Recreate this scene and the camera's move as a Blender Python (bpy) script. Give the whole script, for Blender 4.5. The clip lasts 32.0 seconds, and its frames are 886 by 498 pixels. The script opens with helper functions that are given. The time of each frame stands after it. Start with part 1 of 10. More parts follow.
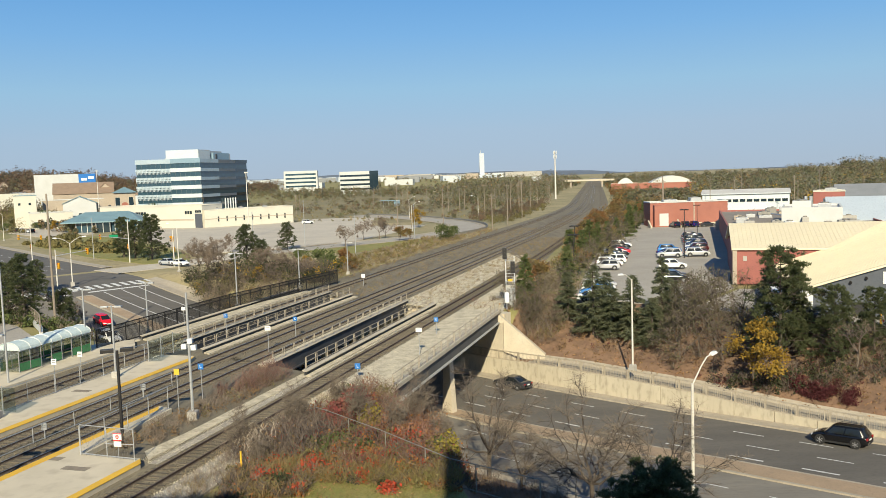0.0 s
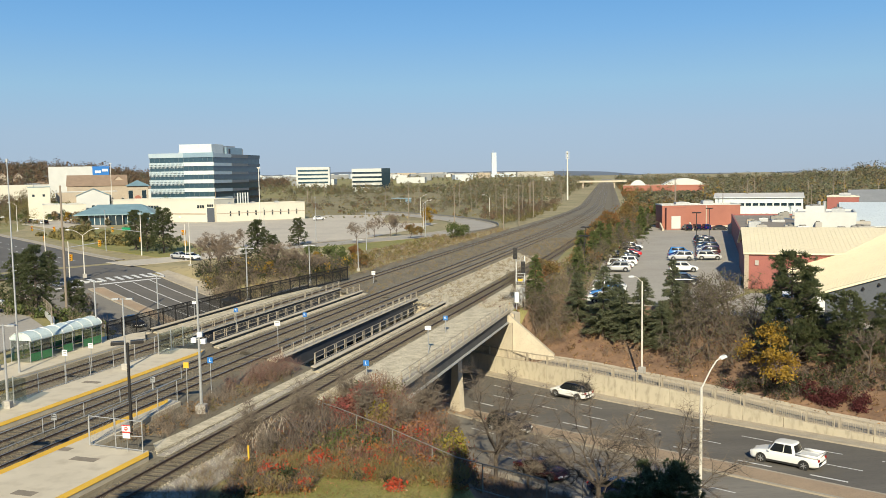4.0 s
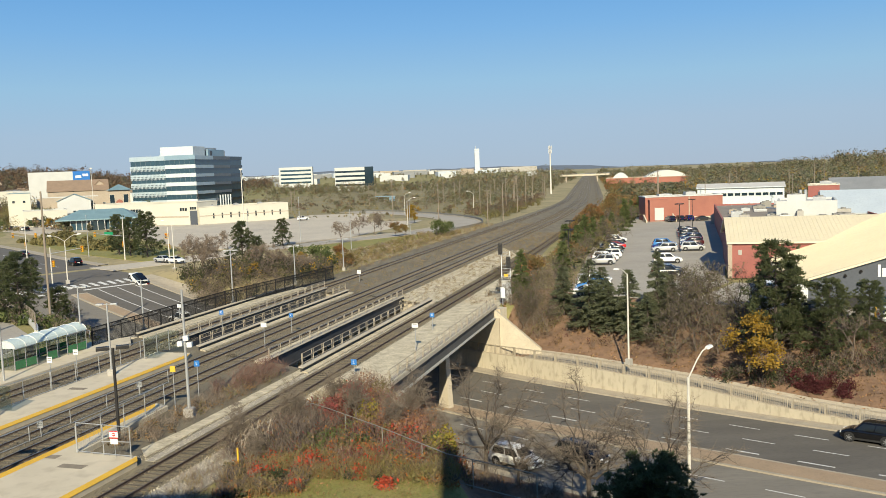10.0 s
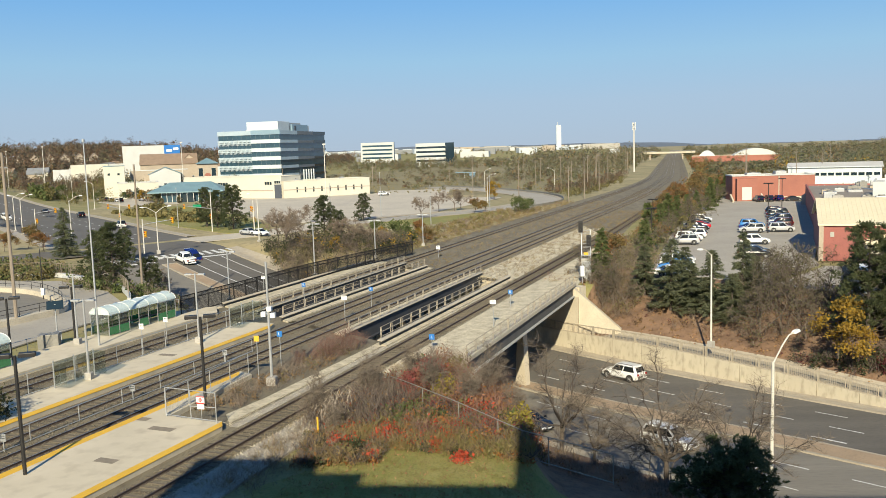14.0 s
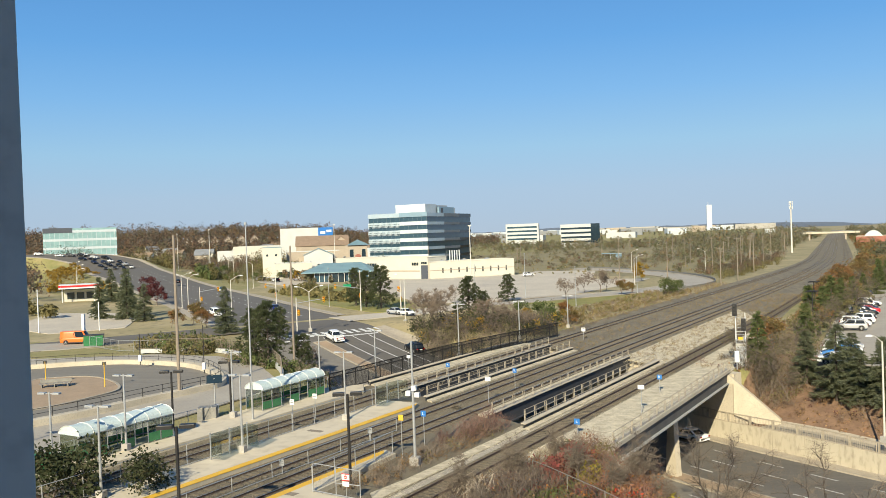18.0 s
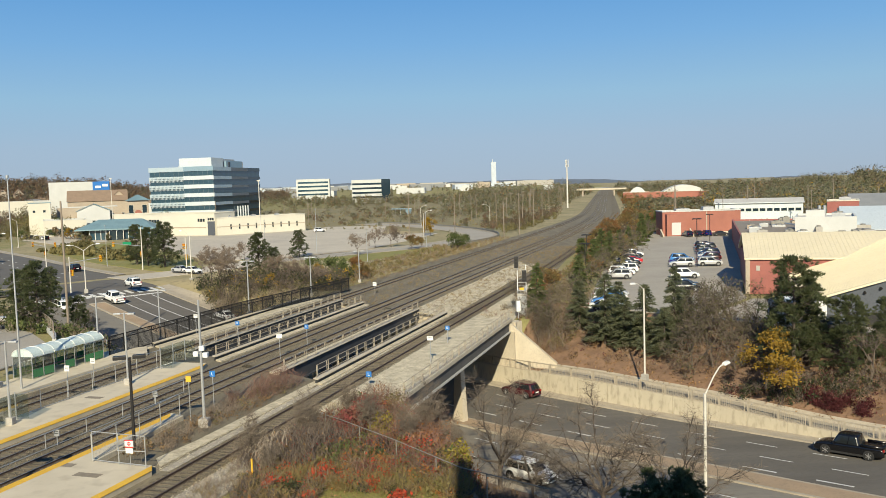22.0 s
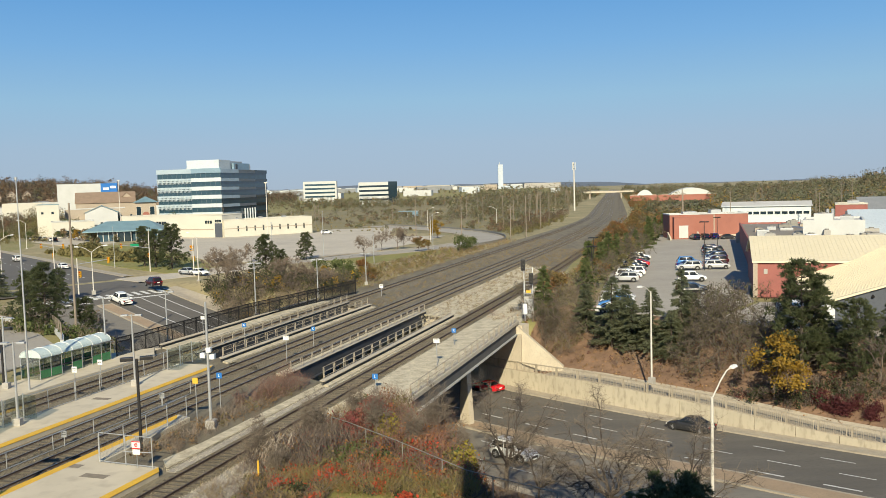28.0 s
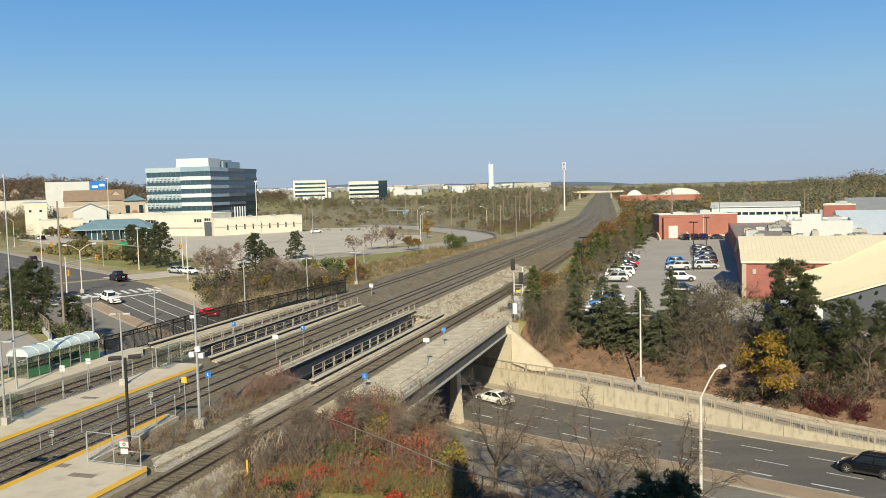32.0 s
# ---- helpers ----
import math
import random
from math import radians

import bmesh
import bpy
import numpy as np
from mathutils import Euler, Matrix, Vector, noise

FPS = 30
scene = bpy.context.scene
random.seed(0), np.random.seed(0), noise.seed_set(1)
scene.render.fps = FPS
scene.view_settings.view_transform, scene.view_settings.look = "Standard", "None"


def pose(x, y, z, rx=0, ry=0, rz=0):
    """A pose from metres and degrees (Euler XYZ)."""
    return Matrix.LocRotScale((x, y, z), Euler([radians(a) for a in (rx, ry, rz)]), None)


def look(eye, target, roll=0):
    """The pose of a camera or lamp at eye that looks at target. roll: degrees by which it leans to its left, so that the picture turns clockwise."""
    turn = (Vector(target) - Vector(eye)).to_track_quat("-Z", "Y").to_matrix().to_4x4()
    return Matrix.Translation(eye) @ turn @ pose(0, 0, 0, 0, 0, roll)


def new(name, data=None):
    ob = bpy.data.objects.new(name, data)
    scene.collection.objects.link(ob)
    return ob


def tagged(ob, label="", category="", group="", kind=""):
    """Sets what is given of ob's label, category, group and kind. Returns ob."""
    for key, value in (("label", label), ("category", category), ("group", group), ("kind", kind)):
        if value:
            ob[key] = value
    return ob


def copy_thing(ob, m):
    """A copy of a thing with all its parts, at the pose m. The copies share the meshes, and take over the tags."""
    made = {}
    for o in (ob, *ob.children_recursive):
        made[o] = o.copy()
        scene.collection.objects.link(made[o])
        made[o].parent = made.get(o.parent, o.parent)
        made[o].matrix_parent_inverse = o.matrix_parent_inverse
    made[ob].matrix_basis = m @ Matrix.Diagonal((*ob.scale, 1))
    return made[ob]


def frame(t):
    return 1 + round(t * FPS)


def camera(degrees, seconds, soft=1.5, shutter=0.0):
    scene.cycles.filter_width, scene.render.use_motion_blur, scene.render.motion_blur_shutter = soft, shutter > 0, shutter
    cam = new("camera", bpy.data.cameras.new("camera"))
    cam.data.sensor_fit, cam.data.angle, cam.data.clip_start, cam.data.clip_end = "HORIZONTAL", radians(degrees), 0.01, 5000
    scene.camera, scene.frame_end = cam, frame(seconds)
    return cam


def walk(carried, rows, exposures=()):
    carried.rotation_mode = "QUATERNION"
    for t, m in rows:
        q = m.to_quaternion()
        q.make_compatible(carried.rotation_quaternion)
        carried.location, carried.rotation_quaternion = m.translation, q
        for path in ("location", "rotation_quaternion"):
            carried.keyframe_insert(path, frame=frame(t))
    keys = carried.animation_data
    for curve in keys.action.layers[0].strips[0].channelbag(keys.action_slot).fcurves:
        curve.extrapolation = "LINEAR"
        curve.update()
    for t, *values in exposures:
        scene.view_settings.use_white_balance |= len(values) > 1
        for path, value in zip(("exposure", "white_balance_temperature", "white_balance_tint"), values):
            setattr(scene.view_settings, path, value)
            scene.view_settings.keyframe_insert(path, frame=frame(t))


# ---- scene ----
cam = camera(54.91, 32.0, soft=0.75)
EXPOSURE = 0.4
walk(cam, [
    (0, pose(0, 0, 17, 85.05, 1.89, -0.06)),
    (0.5, pose(0, 0, 17, 84.98, 1.58, -0.03)),
    (1, pose(0, 0, 17, 84.96, 1.37, 0.22)),
    (1.5, pose(0, 0, 17, 85.15, 1.47, 0.41)),
    (2, pose(0, 0, 17, 85.26, 1.44, 0.50)),
    (2.5, pose(0, 0, 17, 85.33, 1.47, 0.50)),
    (3, pose(0, 0, 17, 85.28, 1.26, 0.48)),
    (3.5, pose(0, 0, 17, 85.15, 1.04, 0.59)),
    (5.5, pose(0, 0, 17, 84.56, 0.75, 0.98)),
    (6, pose(0, 0, 17, 84.53, 0.66, 0.41)),
    (6.5, pose(0, 0, 17, 84.38, 0.86, -0.32)),
    (7, pose(0, 0, 17, 84.53, 2.15, -1.12)),
    (7.5, pose(0, 0, 17, 84.60, 2.69, -1.39)),
    (8, pose(0, 0, 17, 84.53, 2.59, -1.11)),
    (8.5, pose(0, 0, 17, 84.57, 2.41, -0.89)),
    (9, pose(0, 0, 17, 84.80, 2.20, -0.60)),
    (9.5, pose(0, 0, 17, 84.91, 2.17, -0.59)),
    (10, pose(0, 0, 17, 84.74, 2.19, -0.38)),
    (10.5, pose(0, 0, 17, 84.51, 2.00, -0.18)),
    (11, pose(0, 0, 17, 84.52, 1.90, -0.12)),
    (11.5, pose(0, 0, 17, 84.66, 1.91, -0.02)),
    (12, pose(0, 0, 17, 84.36, 1.76, 0.18)),
    (12.5, pose(0, 0, 17, 84.04, 1.69, 0.56)),
    (13, pose(0, 0, 17, 83.59, 1.63, 1.14)),
    (13.5, pose(0, 0, 17, 83.30, 1.46, 2.00)),
    (14, pose(0, 0, 17, 83.34, 1.77, 5.01)),
    (14.5, pose(0, 0, 17, 83.68, 2.32, 7.39)),
    (16.5, pose(0, 0, 17, 86.43, 2.42, 11.73)),
    (17, pose(0, 0, 17, 86.22, 3.07, 12.60)),
    (17.5, pose(0, 0, 17, 87.47, 2.98, 14.46)),
    (18, pose(0, 0, 17, 89.09, 2.01, 14.69)),
    (18.5, pose(0, 0, 17, 88.97, 2.15, 14.30)),
    (19, pose(0, 0, 17, 87.67, 2.48, 13.29)),
    (19.5, pose(0, 0, 17, 85.92, 2.75, 9.70)),
    (20, pose(0, 0, 17, 86.25, 2.89, 6.27)),
    (20.5, pose(0, 0, 17, 85.87, 2.55, 3.16)),
    (21, pose(0, 0, 17, 84.69, 2.48, 2.76)),
    (21.5, pose(0, 0, 17, 85.03, 2.13, 1.99)),
    (22, pose(0, 0, 17, 85.64, 1.76, 0.73)),
    (22.5, pose(0, 0, 17, 85.31, 1.79, 0.70)),
    (23, pose(0, 0, 17, 85.84, 1.60, 0.36)),
    (23.5, pose(0, 0, 17, 86.18, 1.67, 0.40)),
    (24, pose(0, 0, 17, 86.21, 1.51, -0.08)),
    (24.5, pose(0, 0, 17, 86.38, 1.67, -0.13)),
    (25, pose(0, 0, 17, 86.49, 2.00, 0.03)),
    (25.5, pose(0, 0, 17, 86.22, 1.97, 0.48)),
    (27.5, pose(0, 0, 17, 86.03, 1.64, 1.04)),
    (28, pose(0, 0, 17, 85.82, 1.65, 1.19)),
    (28.5, pose(0, 0, 17, 85.49, 1.87, 1.11)),
    (29, pose(0, 0, 17, 85.59, 1.84, 1.18)),
    (29.5, pose(0, 0, 17, 85.75, 1.79, 1.23)),
    (30, pose(0, 0, 17, 85.92, 1.76, 1.03)),
    (30.5, pose(0, 0, 17, 86.12, 1.74, 0.90)),
    (31, pose(0, 0, 17, 86.18, 1.63, 0.58)),
    (31.5, pose(0, 0, 17, 86.03, 1.49, 0.35)),
    (32, pose(0, 0, 17, 85.76, 1.43, 0.54)),
], exposures=((0.0, EXPOSURE), (13.0, EXPOSURE), (14.5, EXPOSURE + 0.10), (18.5, EXPOSURE + 0.12), (20.5, EXPOSURE), (22.0, EXPOSURE - 0.08), (32.0, EXPOSURE - 0.06)))

# ---- light ----
SUN_EL, SHADOW_AZ = 30.0, 1.5
world = bpy.data.worlds.new("sky")
scene.world = world
world.use_nodes = True
wn = world.node_tree.nodes
sky = wn.new("ShaderNodeTexSky")
sky.sky_type = "NISHITA"
sky.sun_disc = False
sky.sun_elevation = radians(SUN_EL)
sky.sun_rotation = radians(180 + SHADOW_AZ)
sky.altitude = 150
sky.air_density, sky.dust_density, sky.ozone_density = 0.45, 0.1, 1.5
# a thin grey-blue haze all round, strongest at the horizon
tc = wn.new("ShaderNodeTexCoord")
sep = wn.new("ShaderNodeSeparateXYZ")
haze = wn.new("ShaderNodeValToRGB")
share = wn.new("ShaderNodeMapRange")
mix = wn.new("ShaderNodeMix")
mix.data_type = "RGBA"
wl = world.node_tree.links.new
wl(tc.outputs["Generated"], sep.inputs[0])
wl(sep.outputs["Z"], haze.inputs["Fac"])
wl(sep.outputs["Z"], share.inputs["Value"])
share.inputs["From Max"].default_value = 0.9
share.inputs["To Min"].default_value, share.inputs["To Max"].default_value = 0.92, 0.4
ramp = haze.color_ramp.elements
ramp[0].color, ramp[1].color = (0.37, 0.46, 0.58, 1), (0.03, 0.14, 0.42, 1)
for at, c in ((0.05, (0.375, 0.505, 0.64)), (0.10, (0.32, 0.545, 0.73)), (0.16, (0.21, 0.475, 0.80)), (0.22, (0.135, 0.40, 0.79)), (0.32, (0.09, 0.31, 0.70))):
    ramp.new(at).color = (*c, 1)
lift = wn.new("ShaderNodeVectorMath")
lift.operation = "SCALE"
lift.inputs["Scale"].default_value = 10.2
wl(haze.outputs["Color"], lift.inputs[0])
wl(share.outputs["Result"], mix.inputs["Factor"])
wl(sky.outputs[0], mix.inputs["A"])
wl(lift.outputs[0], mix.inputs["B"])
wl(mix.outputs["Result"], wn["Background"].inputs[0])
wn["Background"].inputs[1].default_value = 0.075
sun = new("sun", bpy.data.lights.new("sun", "SUN"))
sun.data.energy, sun.data.angle, sun.data.color = 5.0, radians(0.53), (1.0, 0.9, 0.66)
_sa = radians(SHADOW_AZ)
sun.matrix_world = look((-100 * math.sin(_sa), -100 * math.cos(_sa), 100 * math.tan(radians(SUN_EL))), (0, 0, 0))

# ---- frames of the plan: s along the tracks, q to their left; u along the road, v across it ----
RAIL_AZ, ROAD_AZ = radians(16.5), radians(133.288)
RD = np.array([math.sin(RAIL_AZ), math.cos(RAIL_AZ)])
RN = np.array([-RD[1], RD[0]])
UD = np.array([math.sin(ROAD_AZ), math.cos(ROAD_AZ)])
UN = np.array([-UD[1], UD[0]])
RAIL_YAW = -RAIL_AZ            # turns +y onto the track's direction
ROAD_YAW = math.pi / 2 - ROAD_AZ   # turns +x onto the road's direction


def bend(s):
    """How far the tracks have curved to the left at s."""
    if s < 225:
        return 0.0
    if s < 475:
        return 0.00022 * (s - 225) ** 2
    return 13.75 + 0.11 * (s - 475)


def rp(s, q, z=0.0):
    p = RD * s + RN * (q + bend(s))
    return Vector((p[0], p[1], z))


def uv(u, v, z=0.0):
    p = UD * u + UN * v
    return Vector((p[0], p[1], z))


def to_sq(x, y):
    return x * RD[0] + y * RD[1], x * RN[0] + y * RN[1]


def to_uv(x, y):
    return x * UD[0] + y * UD[1], x * UN[0] + y * UN[1]


def zr(u):
    """Height of the road's surface along it."""
    if u < -150:
        return -1.29 + 1.17 * (1 - math.exp((u + 150) / 8.0)) - 0.1
    k = min(u, 75.0) / 50
    return -0.141 * k ** 3 + 1.031 * k ** 2 + 2.688 * k - 6.328


def lerp(x, xs, ys):
    return float(np.interp(x, xs, ys))


def wall_top(u):
    return zr(u) + lerp(u, (-67, -55, -41, -30, -22, 0, 40), (2.1, 2.35, 1.9, 0.95, 0.6, 0.4, 0.3))


LEVEL = -0.3


def smooth01(t):
    t = max(0.0, min(1.0, t))
    return t * t * (3 - 2 * t)


def ground(x, y):
    u, v = to_uv(x, y)
    s, q = to_sq(x, y)
    road = zr(u)
    if road > LEVEL - 0.02:
        return LEVEL
    corridor = 22.7 < q < 60.1
    if 52.0 <= v <= (80.35 if corridor else 79.05):
        return road - 0.06
    if v < 52.0:
        if corridor:
            return LEVEL if v < 44.8 else road - 0.06
        k = lerp(x, (-1.5, 2.0), (0.0, 1.0))
        t = max(0.0, min(1.0, (52.0 - v) / (11.0 + 15.0 * k)))
        return road + (LEVEL - road) * (smooth01(t) * (1 - k) + t * k)
    if corridor:
        return LEVEL
    if q <= 21.5:
        top = wall_top(u)
        return top + (LEVEL - top) * max(0.0, min(1.0, (v - 81.7) / 13.0)) ** 0.85
    return road + (LEVEL - road) * smooth01((v - 79.0) / 6.0)


def clip_bank(poly, v0=95.6):
    """Cuts a plan outline off at the head of the bank."""
    out = []
    for (a, b) in zip(poly, poly[1:] + poly[:1]):
        va, vb = to_uv(*a)[1], to_uv(*b)[1]
        if va >= v0:
            out.append(a)
        if (va - v0) * (vb - v0) < 0:
            k = (v0 - va) / (vb - va)
            out.append((a[0] + (b[0] - a[0]) * k, a[1] + (b[1] - a[1]) * k))
    return out


def hill(x, y):
    """Height of the wooded rise behind the avenue over the plain."""
    r, az = math.hypot(x, y), math.degrees(math.atan2(x, y))
    top = 21.0 * smooth01((-9.0 - az) / 20.0) + 3.0 * smooth01((-4.0 - az) / 8.0)
    plain = 11.0 * smooth01((r - 1000) / 450) * smooth01((9.0 - az) / 3.0)
    return max(top * smooth01((r - 620) / 420), plain)


# ---- mesh builder ----
class MB:
    """Collects vertices and faces for one mesh."""

    def __init__(self):
        self.v, self.f, self.m, self.cur = [], [], [], 0

    def add(self, vs, fs):
        k = len(self.v)
        self.v.extend([tuple(p) for p in vs])
        for f in fs:
            self.f.append(tuple(i + k for i in f))
            self.m.append(self.cur)
        return self

    def quad(self, a, b, c, d):
        return self.add((a, b, c, d), ((0, 1, 2, 3),))

    def box(self, x0, y0, z0, x1, y1, z1, m=None):
        vs = [Vector((x, y, z)) for z in (z0, z1) for x, y in ((x0, y0), (x1, y0), (x1, y1), (x0, y1))]
        if m is not None:
            vs = [m @ p for p in vs]
        return self.add(vs, ((3, 2, 1, 0), (4, 5, 6, 7), (0, 1, 5, 4), (1, 2, 6, 5), (2, 3, 7, 6), (3, 0, 4, 7)))

    def cbox(self, c, sx, sy, sz, m=None):
        return self.box(c[0] - sx / 2, c[1] - sy / 2, c[2] - sz / 2, c[0] + sx / 2, c[1] + sy / 2, c[2] + sz / 2, m)

    def bevel_box(self, x0, y0, z0, x1, y1, z1, b, m=None):
        """A box whose upper edges are rounded off by b."""
        rings = [(0, z0), (0, z1 - b), (b * 0.3, z1 - b * 0.3), (b, z1)]
        vs = []
        for i, z in rings:
            vs += [Vector((x0 + i, y0 + i, z)), Vector((x1 - i, y0 + i, z)), Vector((x1 - i, y1 - i, z)), Vector((x0 + i, y1 - i, z))]
        if m is not None:
            vs = [m @ p for p in vs]
        fs = [(3, 2, 1, 0), (12, 13, 14, 15)]
        for r in range(3):
            for k in range(4):
                a, b2 = r * 4 + k, r * 4 + (k + 1) % 4
                fs.append((a, b2, b2 + 4, a + 4))
        return self.add(vs, fs)

    def cyl(self, p0, p1, r0, r1=None, n=8, caps=True):
        p0, p1 = Vector(p0), Vector(p1)
        r1 = r0 if r1 is None else r1
        axis = p1 - p0
        if axis.length < 1e-6:
            return self
        q = axis.to_track_quat("Z", "Y")
        vs = []
        for p, r in ((p0, r0), (p1, r1)):
            for k in range(n):
                a = 2 * math.pi * k / n
                vs.append(p + q @ Vector((r * math.cos(a), r * math.sin(a), 0)))
        fs = [(k, (k + 1) % n, n + (k + 1) % n, n + k) for k in range(n)]
        if caps:
            fs += [tuple(range(n - 1, -1, -1)), tuple(range(n, 2 * n))]
        return self.add(vs, fs)

    def tube(self, path, r, n=6):
        """One unbroken tube along a path of points."""
        pts = [Vector(p) for p in path]
        vs, fs = [], []
        for i, p in enumerate(pts):
            d = (pts[min(i + 1, len(pts) - 1)] - pts[max(i - 1, 0)]).normalized()
            up = Vector((0, 0, 1)) if abs(d.z) < 0.95 else Vector((1, 0, 0))
            x = d.cross(up).normalized()
            y = x.cross(d)
            vs += [p + x * (r * math.cos(2 * math.pi * k / n)) + y * (r * math.sin(2 * math.pi * k / n)) for k in range(n)]
        for i in range(len(pts) - 1):
            fs += [(i * n + k, i * n + (k + 1) % n, (i + 1) * n + (k + 1) % n, (i + 1) * n + k) for k in range(n)]
        fs += [tuple(range(n - 1, -1, -1)), tuple(range(len(vs) - n, len(vs)))]
        return self.add(vs, fs)

    def prism(self, poly, z0, z1):
        """An upright prism over a plan outline; z0, z1 numbers or functions of (x, y)."""
        n = len(poly)
        f0 = z0 if callable(z0) else (lambda x, y: z0)
        f1 = z1 if callable(z1) else (lambda x, y: z1)
        area = sum(poly[i][0] * poly[(i + 1) % n][1] - poly[(i + 1) % n][0] * poly[i][1] for i in range(n))
        if area < 0:
            poly = poly[::-1]
        vs = [(x, y, f0(x, y)) for x, y in poly] + [(x, y, f1(x, y)) for x, y in poly]
        fs = [tuple(range(n - 1, -1, -1)), tuple(range(n, 2 * n))]
        fs += [(k, (k + 1) % n, n + (k + 1) % n, n + k) for k in range(n)]
        return self.add(vs, fs)

    def sweep(self, path, profile, closed=True):
        """A profile of (across, up) pairs swept along a path of points; across is to the right of the way."""
        rows, n = [], len(profile)
        for i, p in enumerate(path):
            a, b = Vector(path[max(0, i - 1)]), Vector(path[min(len(path) - 1, i + 1)])
            w = b - a
            w.z = 0
            w.normalize()
            right = Vector((w.y, -w.x, 0))
            rows.append([Vector(p) + right * x + Vector((0, 0, z)) for x, z in profile])
        vs = [p for r in rows for p in r]
        fs = []
        for i in range(len(path) - 1):
            for k in range(n if closed else n - 1):
                a, b = i * n + k, i * n + (k + 1) % n
                fs.append((a, a + n, b + n, b))
        if closed:
            fs += [tuple(range(n)), tuple(range(len(vs) - 1, len(vs) - n - 1, -1))]
        return self.add(vs, fs)

    def mesh(self, name, mats=(), smooth=False):
        me = bpy.data.meshes.new(name)
        me.from_pydata(self.v, [], self.f)
        for mt in (mats if isinstance(mats, (list, tuple)) else (mats,)):
            me.materials.append(mt)
        if len(me.materials) > 1:
            me.polygons.foreach_set("material_index", self.m)
        if smooth:
            me.polygons.foreach_set("use_smooth", [True] * len(me.polygons))
        me.update()
        return me


def part(name, mb, material, parent=None, label="", smooth=False):
    """Links a builder or a mesh as one object, under a thing or a part."""
    me = mb.mesh(name, material, smooth) if isinstance(mb, MB) else mb
    ob = new(name, me)
    if parent is not None:
        ob.parent = parent
    if label:
        tagged(ob, label)
    return ob


def thing(name, at=(0, 0, 0), yaw=0.0, label="", category="", group="", kind=""):
    ob = new(name)
    ob.empty_display_size = 0.2
    ob.matrix_basis = Matrix.Translation(Vector(at)) @ Matrix.Rotation(yaw, 4, "Z")
    return tagged(ob, label, category, group, kind)


def setting(name, mb, material, label="", category="", smooth=False, kind="structure", group=""):
    return tagged(part(name, mb, material, None, "", smooth), label, category, group, kind)


def quads_mesh(name, verts, material, corners=4):
    """A mesh of loose triangles or quads from an array of corners."""
    n = len(verts) // corners
    me = bpy.data.meshes.new(name)
    me.vertices.add(n * corners)
    me.vertices.foreach_set("co", np.asarray(verts, dtype=np.float32).ravel())
    me.loops.add(n * corners)
    me.loops.foreach_set("vertex_index", np.arange(n * corners, dtype=np.int32))
    me.polygons.add(n)
    me.polygons.foreach_set("loop_start", np.arange(0, n * corners, corners, dtype=np.int32))
    me.materials.append(material)
    me.update(calc_edges=True)
    return me


# ---- materials ----
def nodes_of(name):
    mt = bpy.data.materials.new(name)
    mt.use_nodes = True
    nt = mt.node_tree
    return mt, nt, nt.nodes["Principled BSDF"]


